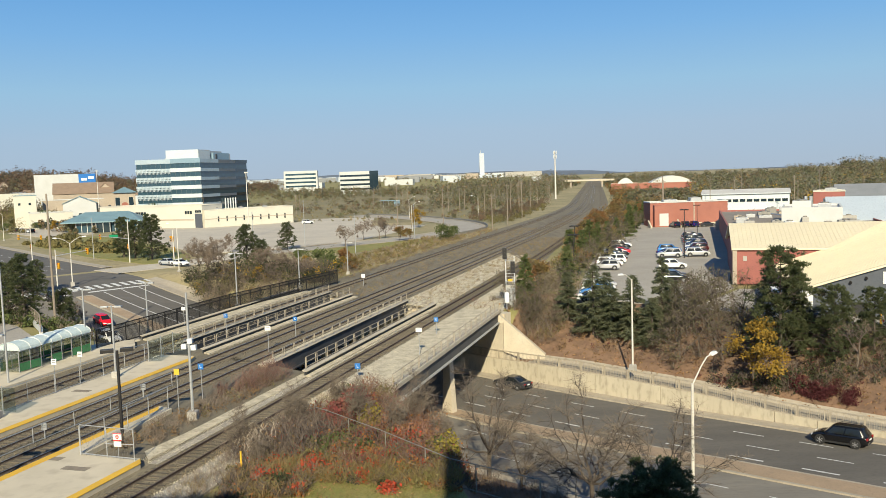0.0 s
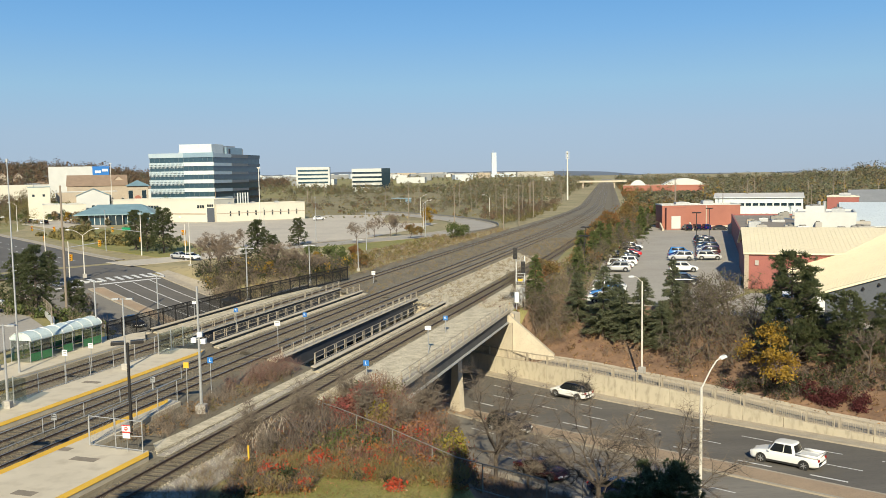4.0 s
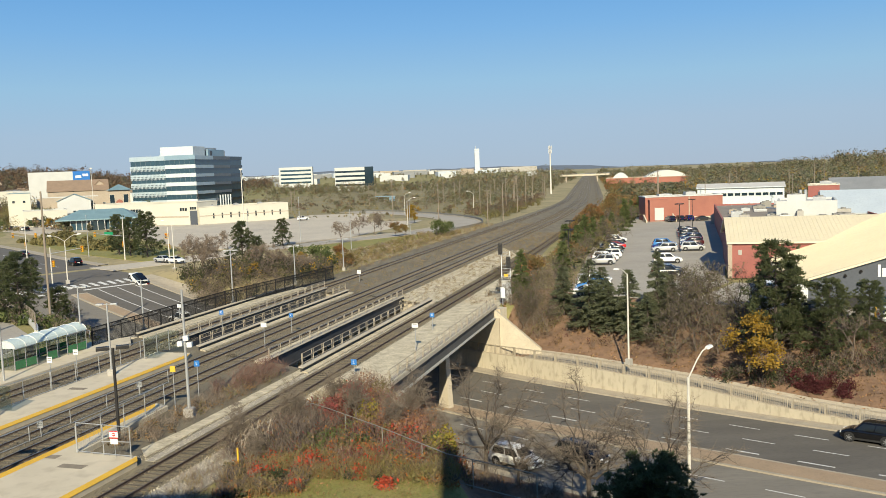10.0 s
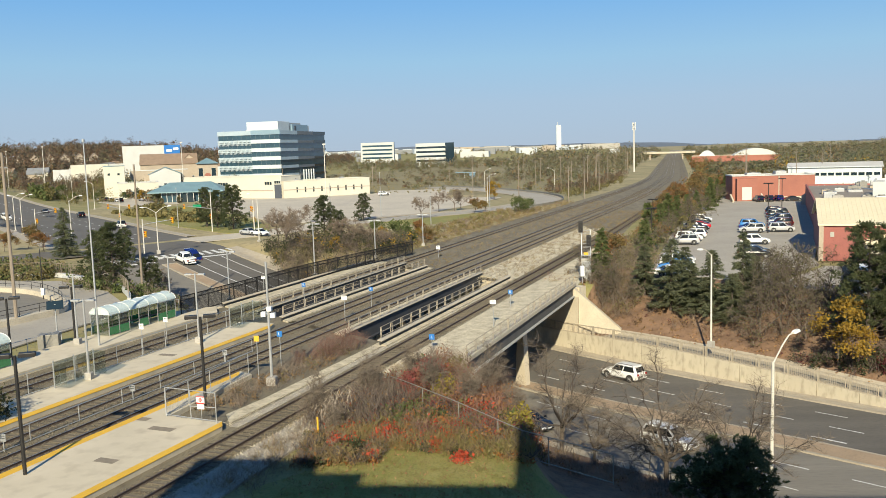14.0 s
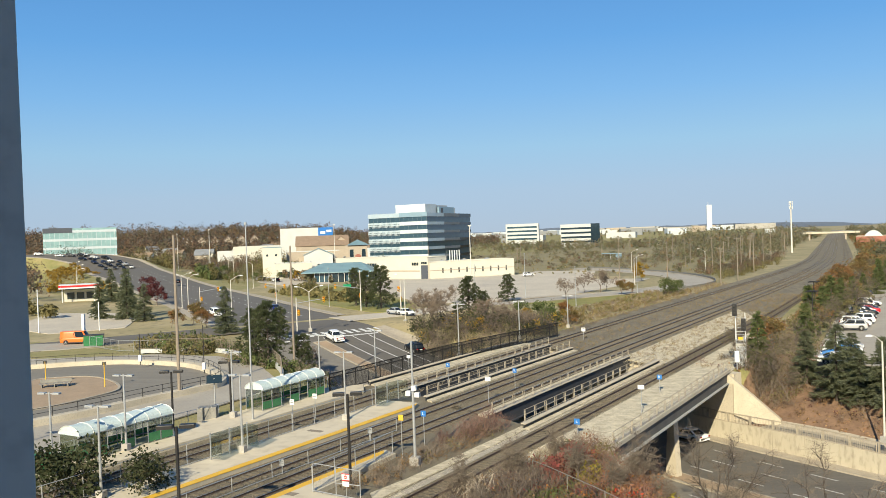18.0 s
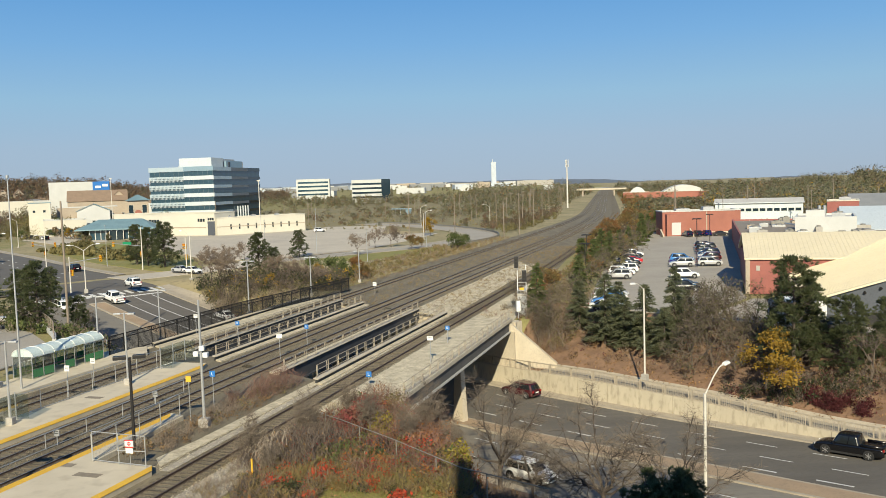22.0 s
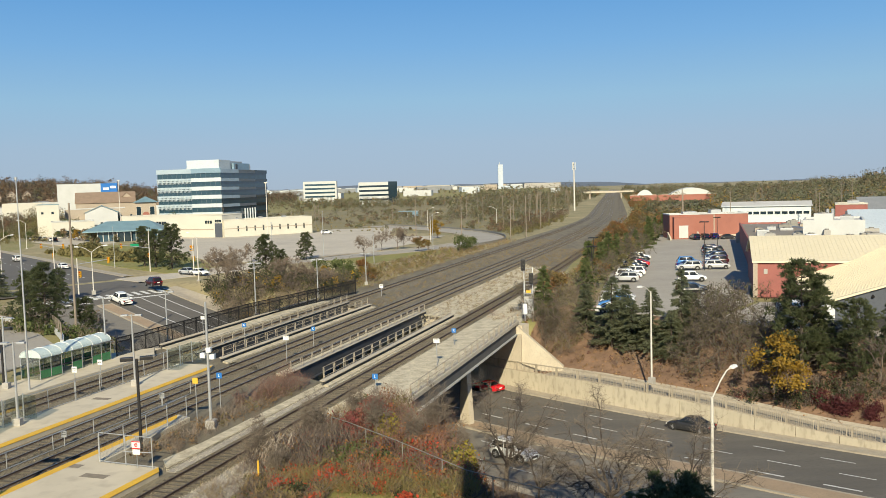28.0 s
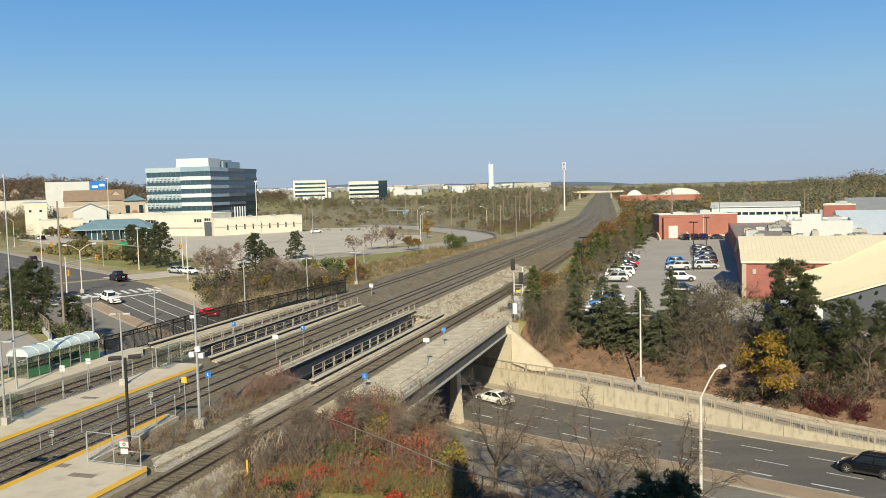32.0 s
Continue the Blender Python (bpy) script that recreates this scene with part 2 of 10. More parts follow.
def surface(name, c1, c2=None, rough=0.8, scale=1.0, fine=18.0, metal=0.0, bump=0.15, dist=0.02, spread=0.5, c3=None, stretch=None, per_object=0.0):
    """Two colours mixed by noise at two scales, with fine relief."""
    mt, nt, bs = nodes_of(name)
    L = nt.links.new
    c2 = c2 or tuple(min(1, c * 0.75) for c in c1)
    tc = nt.nodes.new("ShaderNodeNewGeometry")
    vec = tc.outputs["Position"]
    if stretch:
        mp = nt.nodes.new("ShaderNodeMapping")
        mp.inputs["Rotation"].default_value = (0, 0, stretch[0])
        mp.inputs["Scale"].default_value = stretch[1]
        L(vec, mp.inputs["Vector"])
        vec = mp.outputs["Vector"]
    n1 = nt.nodes.new("ShaderNodeTexNoise")
    n1.inputs["Scale"].default_value, n1.inputs["Detail"].default_value = scale, 5
    n1.inputs["Roughness"].default_value = 0.65
    n2 = nt.nodes.new("ShaderNodeTexNoise")
    n2.inputs["Scale"].default_value, n2.inputs["Detail"].default_value = fine, 3
    L(vec, n1.inputs["Vector"])
    L(vec, n2.inputs["Vector"])
    r1 = nt.nodes.new("ShaderNodeMapRange")
    r1.inputs["From Min"].default_value, r1.inputs["From Max"].default_value = 0.5 - spread * 0.4, 0.5 + spread * 0.4
    L(n1.outputs["Fac"], r1.inputs["Value"])
    mx = nt.nodes.new("ShaderNodeMix")
    mx.data_type = "RGBA"
    mx.inputs["A"].default_value, mx.inputs["B"].default_value = (*c1, 1), (*c2, 1)
    L(r1.outputs["Result"], mx.inputs["Factor"])
    m2 = nt.nodes.new("ShaderNodeMix")
    m2.data_type = "RGBA"
    c3 = c3 or tuple(c * 0.7 for c in c2)
    m2.inputs["B"].default_value = (*c3, 1)
    r2 = nt.nodes.new("ShaderNodeMapRange")
    r2.inputs["From Min"].default_value, r2.inputs["From Max"].default_value, r2.inputs["To Max"].default_value = 0.5, 0.8, 0.7
    L(n2.outputs["Fac"], r2.inputs["Value"])
    L(r2.outputs["Result"], m2.inputs["Factor"])
    L(mx.outputs["Result"], m2.inputs["A"])
    last = m2.outputs["Result"]
    if per_object:
        oi = nt.nodes.new("ShaderNodeObjectInfo")
        hs = nt.nodes.new("ShaderNodeHueSaturation")
        r3 = nt.nodes.new("ShaderNodeMapRange")
        r3.inputs["To Min"].default_value, r3.inputs["To Max"].default_value = 1 - per_object, 1 + per_object
        L(oi.outputs["Random"], r3.inputs["Value"])
        L(r3.outputs["Result"], hs.inputs["Value"])
        L(last, hs.inputs["Color"])
        last = hs.outputs["Color"]
    L(last, bs.inputs["Base Color"])
    bs.inputs["Roughness"].default_value, bs.inputs["Metallic"].default_value = rough, metal
    if bump:
        bp = nt.nodes.new("ShaderNodeBump")
        bp.inputs["Strength"].default_value, bp.inputs["Distance"].default_value = bump, dist
        L(n2.outputs["Fac"], bp.inputs["Height"])
        L(bp.outputs["Normal"], bs.inputs["Normal"])
    return mt


def foliage(name, colours, rough=0.75, light=0.25, clump=0.9, own=0.55):
    """Leaves or twigs: each island takes a colour between those given, and neighbours lean to the same one."""
    mt, nt, bs = nodes_of(name)
    L = nt.links.new
    g = nt.nodes.new("ShaderNodeNewGeometry")
    rp_ = nt.nodes.new("ShaderNodeValToRGB")
    el = rp_.color_ramp.elements
    el[0].color, el[1].color = (*colours[0], 1), (*colours[-1], 1)
    for i, c in enumerate(colours[1:-1]):
        e = el.new((i + 1) / (len(colours) - 1))
        e.color = (*c, 1)
    patch = nt.nodes.new("ShaderNodeTexNoise")
    patch.inputs["Scale"].default_value, patch.inputs["Detail"].default_value = clump, 1.0
    L(g.outputs["Position"], patch.inputs["Vector"])
    wide = nt.nodes.new("ShaderNodeMapRange")
    wide.inputs["From Min"].default_value, wide.inputs["From Max"].default_value = 0.34, 0.66
    L(patch.outputs["Fac"], wide.inputs["Value"])
    mx = nt.nodes.new("ShaderNodeMix")
    mx.inputs["Factor"].default_value = own
    L(wide.outputs["Result"], mx.inputs["A"])
    L(g.outputs["Random Per Island"], mx.inputs["B"])
    L(mx.outputs["Result"], rp_.inputs["Fac"])
    L(rp_.outputs["Color"], bs.inputs["Base Color"])
    bs.inputs["Roughness"].default_value = rough
    bs.inputs["Specular IOR Level"].default_value = 0.2
    if light:
        tr = nt.nodes.new("ShaderNodeBsdfTranslucent")
        L(rp_.outputs["Color"], tr.inputs["Color"])
        ms = nt.nodes.new("ShaderNodeMixShader")
        ms.inputs[0].default_value = light
        L(bs.outputs[0], ms.inputs[1])
        L(tr.outputs[0], ms.inputs[2])
        L(ms.outputs[0], nt.nodes["Material Output"].inputs["Surface"])
    return mt


def plain(name, c, rough=0.5, metal=0.0, coat=0.0):
    mt, nt, bs = nodes_of(name)
    bs.inputs["Base Color"].default_value = (*c, 1)
    bs.inputs["Roughness"].default_value, bs.inputs["Metallic"].default_value = rough, metal
    bs.inputs["Coat Weight"].default_value = coat
    return mt


def glass_dark(name, c, rough=0.06):
    mt, nt, bs = nodes_of(name)
    L = nt.links.new
    g = nt.nodes.new("ShaderNodeNewGeometry")
    n1 = nt.nodes.new("ShaderNodeTexNoise")
    n1.inputs["Scale"].default_value = 0.35
    L(g.outputs["Position"], n1.inputs["Vector"])
    mx = nt.nodes.new("ShaderNodeMix")
    mx.data_type = "RGBA"
    mx.inputs["A"].default_value, mx.inputs["B"].default_value = (*c, 1), (*[k * 0.55 for k in c], 1)
    L(n1.outputs["Fac"], mx.inputs["Factor"])
    L(mx.outputs["Result"], bs.inputs["Base Color"])
    bs.inputs["Roughness"].default_value = rough
    bs.inputs["Specular IOR Level"].default_value = 0.8
    return mt


M = {}
M["asphalt"] = surface("asphalt", (0.15, 0.137, 0.118), (0.11, 0.101, 0.088), 0.9, 0.25, 9, bump=0.2, c3=(0.075, 0.07, 0.062), stretch=(-ROAD_YAW, (0.25, 1.2, 1)))
M["lot"] = surface("old_asphalt", (0.41, 0.375, 0.315), (0.33, 0.30, 0.255), 0.92, 0.12, 5, bump=0.15, c3=(0.22, 0.21, 0.2))
M["lot_pale"] = surface("pale_asphalt", (0.56, 0.50, 0.40), (0.45, 0.40, 0.325), 0.92, 0.08, 3, bump=0.1, c3=(0.3, 0.28, 0.25))
M["platform"] = surface("stained_platform_concrete", (0.64, 0.565, 0.43), (0.52, 0.455, 0.34), 0.85, 0.35, 0.9, bump=0.08, c3=(0.40, 0.34, 0.25), spread=0.8)
M["concrete"] = surface("concrete", (0.60, 0.53, 0.41), (0.48, 0.42, 0.32), 0.85, 0.35, 7, bump=0.15, c3=(0.33, 0.29, 0.23))
M["concrete_grey"] = surface("grey_concrete", (0.44, 0.42, 0.38), (0.34, 0.32, 0.29), 0.88, 0.5, 8, bump=0.15, c3=(0.25, 0.24, 0.22))
M["kerb"] = surface("kerb_concrete", (0.44, 0.385, 0.30), (0.34, 0.295, 0.23), 0.88, 0.8, 12, bump=0.15)
M["stain_dark"] = surface("stained_patch", (0.20, 0.17, 0.125), (0.30, 0.25, 0.19), 0.9, 1.5, 9, bump=0.05)
M["median"] = surface("brick_paving", (0.40, 0.29, 0.19), (0.32, 0.24, 0.16), 0.9, 0.5, 8, bump=0.2, c3=(0.22, 0.16, 0.11))
M["paint_white"] = surface("road_paint", (0.75, 0.75, 0.72), (0.55, 0.55, 0.53), 0.7, 1.5, 14, bump=0.05, c3=(0.35, 0.35, 0.34))
M["paint_yellow"] = surface("yellow_paint", (0.78, 0.47, 0.04), (0.66, 0.38, 0.03), 0.7, 0.8, 10, bump=0.05, c3=(0.5, 0.32, 0.08))
M["ballast"] = surface("ballast", (0.245, 0.210, 0.142), (0.11, 0.092, 0.062), 0.95, 0.45, 6, bump=0.7, dist=0.06, c3=(0.07, 0.06, 0.048), spread=0.6, stretch=(RAIL_AZ, (1.2, 0.25, 1)))
M["stone_grey"] = surface("grey_track_stone", (0.42, 0.38, 0.32), (0.27, 0.245, 0.205), 0.95, 1.4, 8, bump=0.9, dist=0.08, c3=(0.10, 0.09, 0.075), spread=0.5)
M["gravel_pale"] = surface("pale_gravel", (0.69, 0.61, 0.445), (0.38, 0.33, 0.235), 0.95, 0.9, 5, bump=0.8, dist=0.08, c3=(0.17, 0.145, 0.11), spread=0.45)
M["tie"] = surface("weathered_tie", (0.150, 0.124, 0.088), (0.100, 0.083, 0.060), 0.95, 2.0, 20, bump=0.3, per_object=0.25)
M["rail"] = surface("rail_steel", (0.13, 0.09, 0.07), (0.09, 0.07, 0.06), 0.6, 1.0, 20, metal=0.3, bump=0.1)
M["rail_head"] = plain("worn_rail_head", (0.45, 0.42, 0.4), 0.35, 0.9)
M["grass"] = surface("autumn_grass", (0.20, 0.20, 0.065), (0.33, 0.27, 0.125), 0.95, 0.15, 4, bump=0.5, dist=0.06, c3=(0.10, 0.10, 0.04))
M["lawn"] = surface("mown_lawn", (0.19, 0.20, 0.045), (0.29, 0.245, 0.085), 0.95, 0.3, 6, bump=0.5, dist=0.05, c3=(0.08, 0.11, 0.025))
M["scrub"] = surface("dry_scrub", (0.44, 0.35, 0.20), (0.20, 0.19, 0.085), 0.95, 0.025, 0.6, bump=0.5, dist=0.1, c3=(0.10, 0.09, 0.05))
M["litter"] = surface("fallen_leaves", (0.27, 0.165, 0.10), (0.145, 0.09, 0.058), 0.95, 0.45, 4, bump=0.6, dist=0.06, c3=(0.09, 0.055, 0.038), spread=0.4)
M["steel_blue"] = surface("painted_girder", (0.20, 0.22, 0.24), (0.16, 0.175, 0.19), 0.6, 0.4, 6, metal=0.1, bump=0.05)
M["girder"] = surface("dark_painted_girder", (0.105, 0.105, 0.10), (0.075, 0.075, 0.075), 0.7, 0.4, 6, bump=0.05, c3=(0.06, 0.05, 0.045), stretch=(0, (1.5, 1.5, 0.3)))
M["wall_streaked"] = surface("streaked_wall_concrete", (0.53, 0.475, 0.36), (0.42, 0.37, 0.28), 0.88, 0.6, 2.4, bump=0.12, c3=(0.23, 0.195, 0.145), spread=0.7, stretch=(0, (1.0, 1.0, 0.4)))
M["steel_pale"] = surface("pale_steel", (0.55, 0.56, 0.55), (0.45, 0.46, 0.45), 0.5, 0.8, 10, metal=0.3, bump=0.03)
M["girder_blue_black"] = surface("blue_black_girder", (0.062, 0.068, 0.08), (0.045, 0.05, 0.06), 0.6, 0.6, 12, bump=0.2)
M["galv"] = surface("galvanised_steel", (0.5, 0.51, 0.51), (0.4, 0.41, 0.42), 0.5, 1.5, 14, metal=0.5, bump=0.05)
M["rail_stone"] = surface("weathered_pale_railing", (0.46, 0.405, 0.315), (0.34, 0.295, 0.23), 0.7, 1.5, 14, metal=0.1, bump=0.05)
M["galv_dark"] = surface("weathered_galvanised", (0.30, 0.29, 0.26), (0.22, 0.21, 0.19), 0.6, 1.5, 14, metal=0.3, bump=0.05)
M["pole_white"] = surface("pale_lamp_pole", (0.68, 0.65, 0.58), (0.56, 0.53, 0.47), 0.6, 1.2, 10, bump=0.05)
M["fence_black"] = surface("black_coated_steel", (0.010, 0.010, 0.011), (0.016, 0.015, 0.014), 0.85, 1.5, 12, bump=0.03)
M["black_metal"] = surface("black_metal", (0.02, 0.02, 0.022), (0.035, 0.032, 0.03), 0.5, 1.5, 12, metal=0.2, bump=0.05)
M["wood_pole"] = surface("grey_wood_pole", (0.30, 0.25, 0.20), (0.22, 0.18, 0.14), 0.9, 1.0, 18, bump=0.3, stretch=(0, (4, 4, 0.4)))
M["bark"] = surface("bark", (0.20, 0.16, 0.125), (0.13, 0.10, 0.08), 0.95, 2.0, 14, bump=0.5, c3=(0.07, 0.055, 0.045))
M["bark_dark"] = surface("dark_bark", (0.10, 0.08, 0.065), (0.07, 0.055, 0.045), 0.95, 2.0, 14, bump=0.5)
M["red_brick"] = surface("red_brick", (0.36, 0.145, 0.105), (0.30, 0.12, 0.09), 0.9, 0.3, 9, bump=0.15, c3=(0.25, 0.10, 0.075))
M["red_siding"] = surface("dull_red_siding", (0.34, 0.12, 0.10), (0.28, 0.10, 0.085), 0.8, 0.4, 8, bump=0.05)
M["cream_roof"] = surface("cream_metal_roof", (0.76, 0.67, 0.465), (0.69, 0.605, 0.42), 0.55, 0.1, 3, bump=0.03, c3=(0.60, 0.52, 0.365))
M["cream_wall"] = surface("cream_wall", (0.62, 0.59, 0.50), (0.55, 0.525, 0.445), 0.85, 0.15, 4, bump=0.05, c3=(0.48, 0.455, 0.385))
M["white_wall"] = surface("white_wall", (0.56, 0.57, 0.555), (0.49, 0.50, 0.485), 0.8, 0.2, 4, bump=0.05, c3=(0.5, 0.48, 0.45))
M["tan_wall"] = surface("tan_wall", (0.44, 0.37, 0.29), (0.37, 0.31, 0.245), 0.85, 0.2, 4, bump=0.05)
M["slate_wall"] = surface("slate_grey_wall", (0.085, 0.095, 0.115), (0.07, 0.08, 0.10), 0.7, 0.2, 5, bump=0.05)
M["roof_grey"] = surface("grey_roof", (0.25, 0.26, 0.27), (0.2, 0.21, 0.22), 0.7, 0.3, 4, bump=0.05)
M["roof_light"] = surface("light_flat_roof", (0.55, 0.54, 0.51), (0.45, 0.44, 0.42), 0.85, 0.2, 3, bump=0.1, c3=(0.34, 0.33, 0.31))
M["roof_gravel"] = surface("brown_flat_roof", (0.30, 0.26, 0.21), (0.22, 0.19, 0.16), 0.9, 0.2, 3, bump=0.1)
M["roof_brown"] = surface("brown_shingle_roof", (0.30, 0.215, 0.15), (0.235, 0.17, 0.12), 0.9, 0.3, 4, bump=0.1)
M["roof_teal"] = surface("blue_green_roof", (0.22, 0.34, 0.38), (0.17, 0.27, 0.31), 0.5, 0.3, 4, metal=0.2, bump=0.05)
M["glass_blue"] = glass_dark("blue_glass", (0.045, 0.095, 0.13))
M["glass_dark"] = glass_dark("dark_glass", (0.025, 0.045, 0.06))
M["glass_green"] = glass_dark("green_glass", (0.35, 0.55, 0.55), 0.15)
M["spandrel_pale"] = surface("pale_spandrel_panel", (0.62, 0.68, 0.70), (0.55, 0.61, 0.64), 0.4, 0.2, 3, metal=0.1, bump=0.02)
M["spandrel_mid"] = surface("silver_blue_spandrel", (0.47, 0.56, 0.61), (0.41, 0.50, 0.56), 0.35, 0.2, 3, metal=0.15, bump=0.02)
M["spandrel_blue"] = surface("blue_spandrel_panel", (0.30, 0.42, 0.50), (0.25, 0.36, 0.44), 0.3, 0.2, 3, metal=0.2, bump=0.02)
M["green_panel"] = surface("green_glass_panel", (0.05, 0.22, 0.09), (0.04, 0.17, 0.07), 0.25, 0.8, 6, bump=0.02)
M["shelter_roof"] = surface("milky_polycarbonate", (0.60, 0.68, 0.66), (0.5, 0.6, 0.58), 0.35, 0.5, 6, bump=0.02)
M["sign_white"] = surface("white_sign", (0.8, 0.8, 0.78), (0.7, 0.7, 0.68), 0.5, 2, 10, bump=0.02)
M["sign_blue"] = surface("blue_sign", (0.03, 0.19, 0.55), (0.025, 0.15, 0.45), 0.4, 2, 10, bump=0.02)
M["sign_red"] = plain("sign_red", (0.6, 0.03, 0.03), 0.5)
M["sign_green"] = plain("sign_green", (0.01, 0.25, 0.11), 0.5)
M["signal_yellow"] = surface("signal_yellow", (0.72, 0.36, 0.01), (0.6, 0.3, 0.01), 0.5, 2, 10, bump=0.02)
M["tyre"] = plain("tyre_rubber", (0.02, 0.02, 0.02), 0.85)
M["rim"] = plain("alloy_rim", (0.42, 0.42, 0.43), 0.4, 0.6)
M["car_glass"] = plain("car_glass", (0.015, 0.018, 0.02), 0.05)
M["lamp_clear"] = plain("headlight_lens", (0.75, 0.75, 0.75), 0.15)
M["lamp_red"] = plain("tail_light_lens", (0.28, 0.012, 0.012), 0.2)
M["trim_black"] = plain("black_trim", (0.025, 0.025, 0.025), 0.6)
M["net_green"] = plain("green_bin", (0.02, 0.32, 0.10), 0.5)
M["orange"] = plain("orange_paint", (0.75, 0.16, 0.02), 0.4, 0.0, 0.3)
M["frame_lit"] = surface("room_lit_frame", (0.78, 0.80, 0.82), (0.72, 0.75, 0.78), 0.6, 4, 30, bump=0.02)
PAINTS = {k: plain("car_paint_" + k, c, 0.22, 0.0, 0.3) for k, c in {
    "white": (0.78, 0.78, 0.76), "black": (0.006, 0.006, 0.007), "charcoal": (0.035, 0.036, 0.039), "silver": (0.42, 0.43, 0.44),
    "red": (0.50, 0.015, 0.02), "maroon": (0.055, 0.012, 0.015), "blue": (0.008, 0.018, 0.13), "navy": (0.012, 0.018, 0.05), "bright_red": (0.62, 0.01, 0.02), "sky": (0.05, 0.2, 0.5)}.items()}
M["leaf_pine"] = foliage("pine_needles", [(0.085, 0.105, 0.050), (0.138, 0.158, 0.076), (0.215, 0.225, 0.118)], light=0.62)
M["leaf_spruce"] = foliage("spruce_needles", [(0.130, 0.150, 0.082), (0.205, 0.222, 0.130), (0.310, 0.325, 0.205)], light=0.62)
M["leaf_green"] = foliage("green_leaves", [(0.07, 0.10, 0.032), (0.11, 0.135, 0.048), (0.16, 0.17, 0.07)])
M["leaf_olive"] = foliage("olive_leaves", [(0.115, 0.106, 0.045), (0.18, 0.158, 0.066), (0.25, 0.208, 0.09)])
M["leaf_yellow"] = foliage("yellow_leaves", [(0.30, 0.18, 0.02), (0.45, 0.28, 0.03), (0.55, 0.36, 0.05)])
M["leaf_gold"] = foliage("golden_leaves", [(0.26, 0.16, 0.025), (0.40, 0.25, 0.035), (0.30, 0.20, 0.05), (0.16, 0.12, 0.04)], light=0.35)
M["leaf_orange"] = foliage("orange_leaves", [(0.28, 0.10, 0.03), (0.36, 0.16, 0.05), (0.22, 0.11, 0.05)])
M["leaf_red"] = foliage("sumac_leaves", [(0.32, 0.04, 0.025), (0.48, 0.08, 0.04), (0.25, 0.07, 0.04)])
M["leaf_rust"] = foliage("rust_leaves", [(0.28, 0.115, 0.06), (0.37, 0.165, 0.08), (0.25, 0.14, 0.07), (0.15, 0.08, 0.045)])
M["leaf_bank"] = foliage("bank_leaves", [(0.075, 0.078, 0.036), (0.125, 0.118, 0.055), (0.19, 0.165, 0.08)])
M["leaf_dark"] = foliage("dark_green_leaves", [(0.03, 0.045, 0.02), (0.055, 0.065, 0.03), (0.09, 0.085, 0.045)])
M["leaf_maroon"] = foliage("dark_red_leaves", [(0.08, 0.025, 0.03), (0.12, 0.035, 0.035), (0.06, 0.02, 0.025)])
M["leaf_brown"] = foliage("dry_leaves", [(0.18, 0.11, 0.06), (0.28, 0.18, 0.09), (0.08, 0.05, 0.03)])
M["bark_pale"] = foliage("pale_bark_twigs", [(0.26, 0.215, 0.165), (0.19, 0.155, 0.12), (0.12, 0.097, 0.078)], light=0.0)
M["twig"] = foliage("bare_twigs", [(0.169, 0.130, 0.098), (0.247, 0.195, 0.150), (0.130, 0.098, 0.078)], light=0.0)
M["twig_red"] = foliage("reddish_twigs", [(0.15, 0.085, 0.068), (0.22, 0.13, 0.10), (0.085, 0.052, 0.044)], light=0.0)
M["grass_blade"] = foliage("grass_blades", [(0.19, 0.19, 0.055), (0.27, 0.24, 0.085), (0.13, 0.14, 0.04)], light=0.3)
M["twig_pink"] = foliage("pinkish_twigs", [(0.22, 0.115, 0.092), (0.30, 0.17, 0.135), (0.12, 0.066, 0.056)], light=0.0)
M["twig_pale"] = foliage("pale_twigs", [(0.30, 0.25, 0.20), (0.40, 0.34, 0.27), (0.20, 0.165, 0.13)], light=0.0)
M["twig_dark"] = foliage("dark_twigs", [(0.08, 0.062, 0.055), (0.15, 0.12, 0.10), (0.05, 0.04, 0.038)], light=0.0)
M["litter_leaf"] = foliage("fallen_leaf", [(0.36, 0.20, 0.10), (0.28, 0.15, 0.08), (0.42, 0.27, 0.13), (0.10, 0.065, 0.045)], light=0.1)
M["straw"] = foliage("dry_grass_blades", [(0.34, 0.25, 0.12), (0.26, 0.19, 0.09), (0.20, 0.17, 0.07)], light=0.2)
M["wood_far"] = foliage("far_wood", [(0.11, 0.13, 0.06), (0.20, 0.19, 0.12), (0.27, 0.20, 0.12), (0.17, 0.185, 0.085), (0.30, 0.28, 0.21), (0.23, 0.20, 0.14), (0.40, 0.24, 0.10)], light=0.5, clump=0.09, own=0.2)
M["scrub_leaf"] = foliage("scrub_weeds", [(0.40, 0.31, 0.17), (0.30, 0.26, 0.12), (0.46, 0.37, 0.21), (0.22, 0.21, 0.09), (0.33, 0.22, 0.11)], light=0.4, clump=0.05, own=0.25)
M["wood_rust"] = foliage("far_rust_wood", [(0.12, 0.12, 0.075), (0.19, 0.15, 0.11), (0.25, 0.155, 0.095), (0.165, 0.145, 0.11), (0.22, 0.18, 0.135)], light=0.5, clump=0.085, own=0.2)
M["leaf_autumn"] = foliage("mixed_autumn_leaves", [(0.12, 0.12, 0.05), (0.26, 0.17, 0.07), (0.32, 0.15, 0.06), (0.16, 0.14, 0.07), (0.30, 0.21, 0.07), (0.22, 0.10, 0.06)], light=0.4, clump=0.12, own=0.25)
M["leaf_lime"] = foliage("yellow_green_leaves", [(0.20, 0.18, 0.035), (0.34, 0.27, 0.05), (0.26, 0.24, 0.06)], light=0.35)
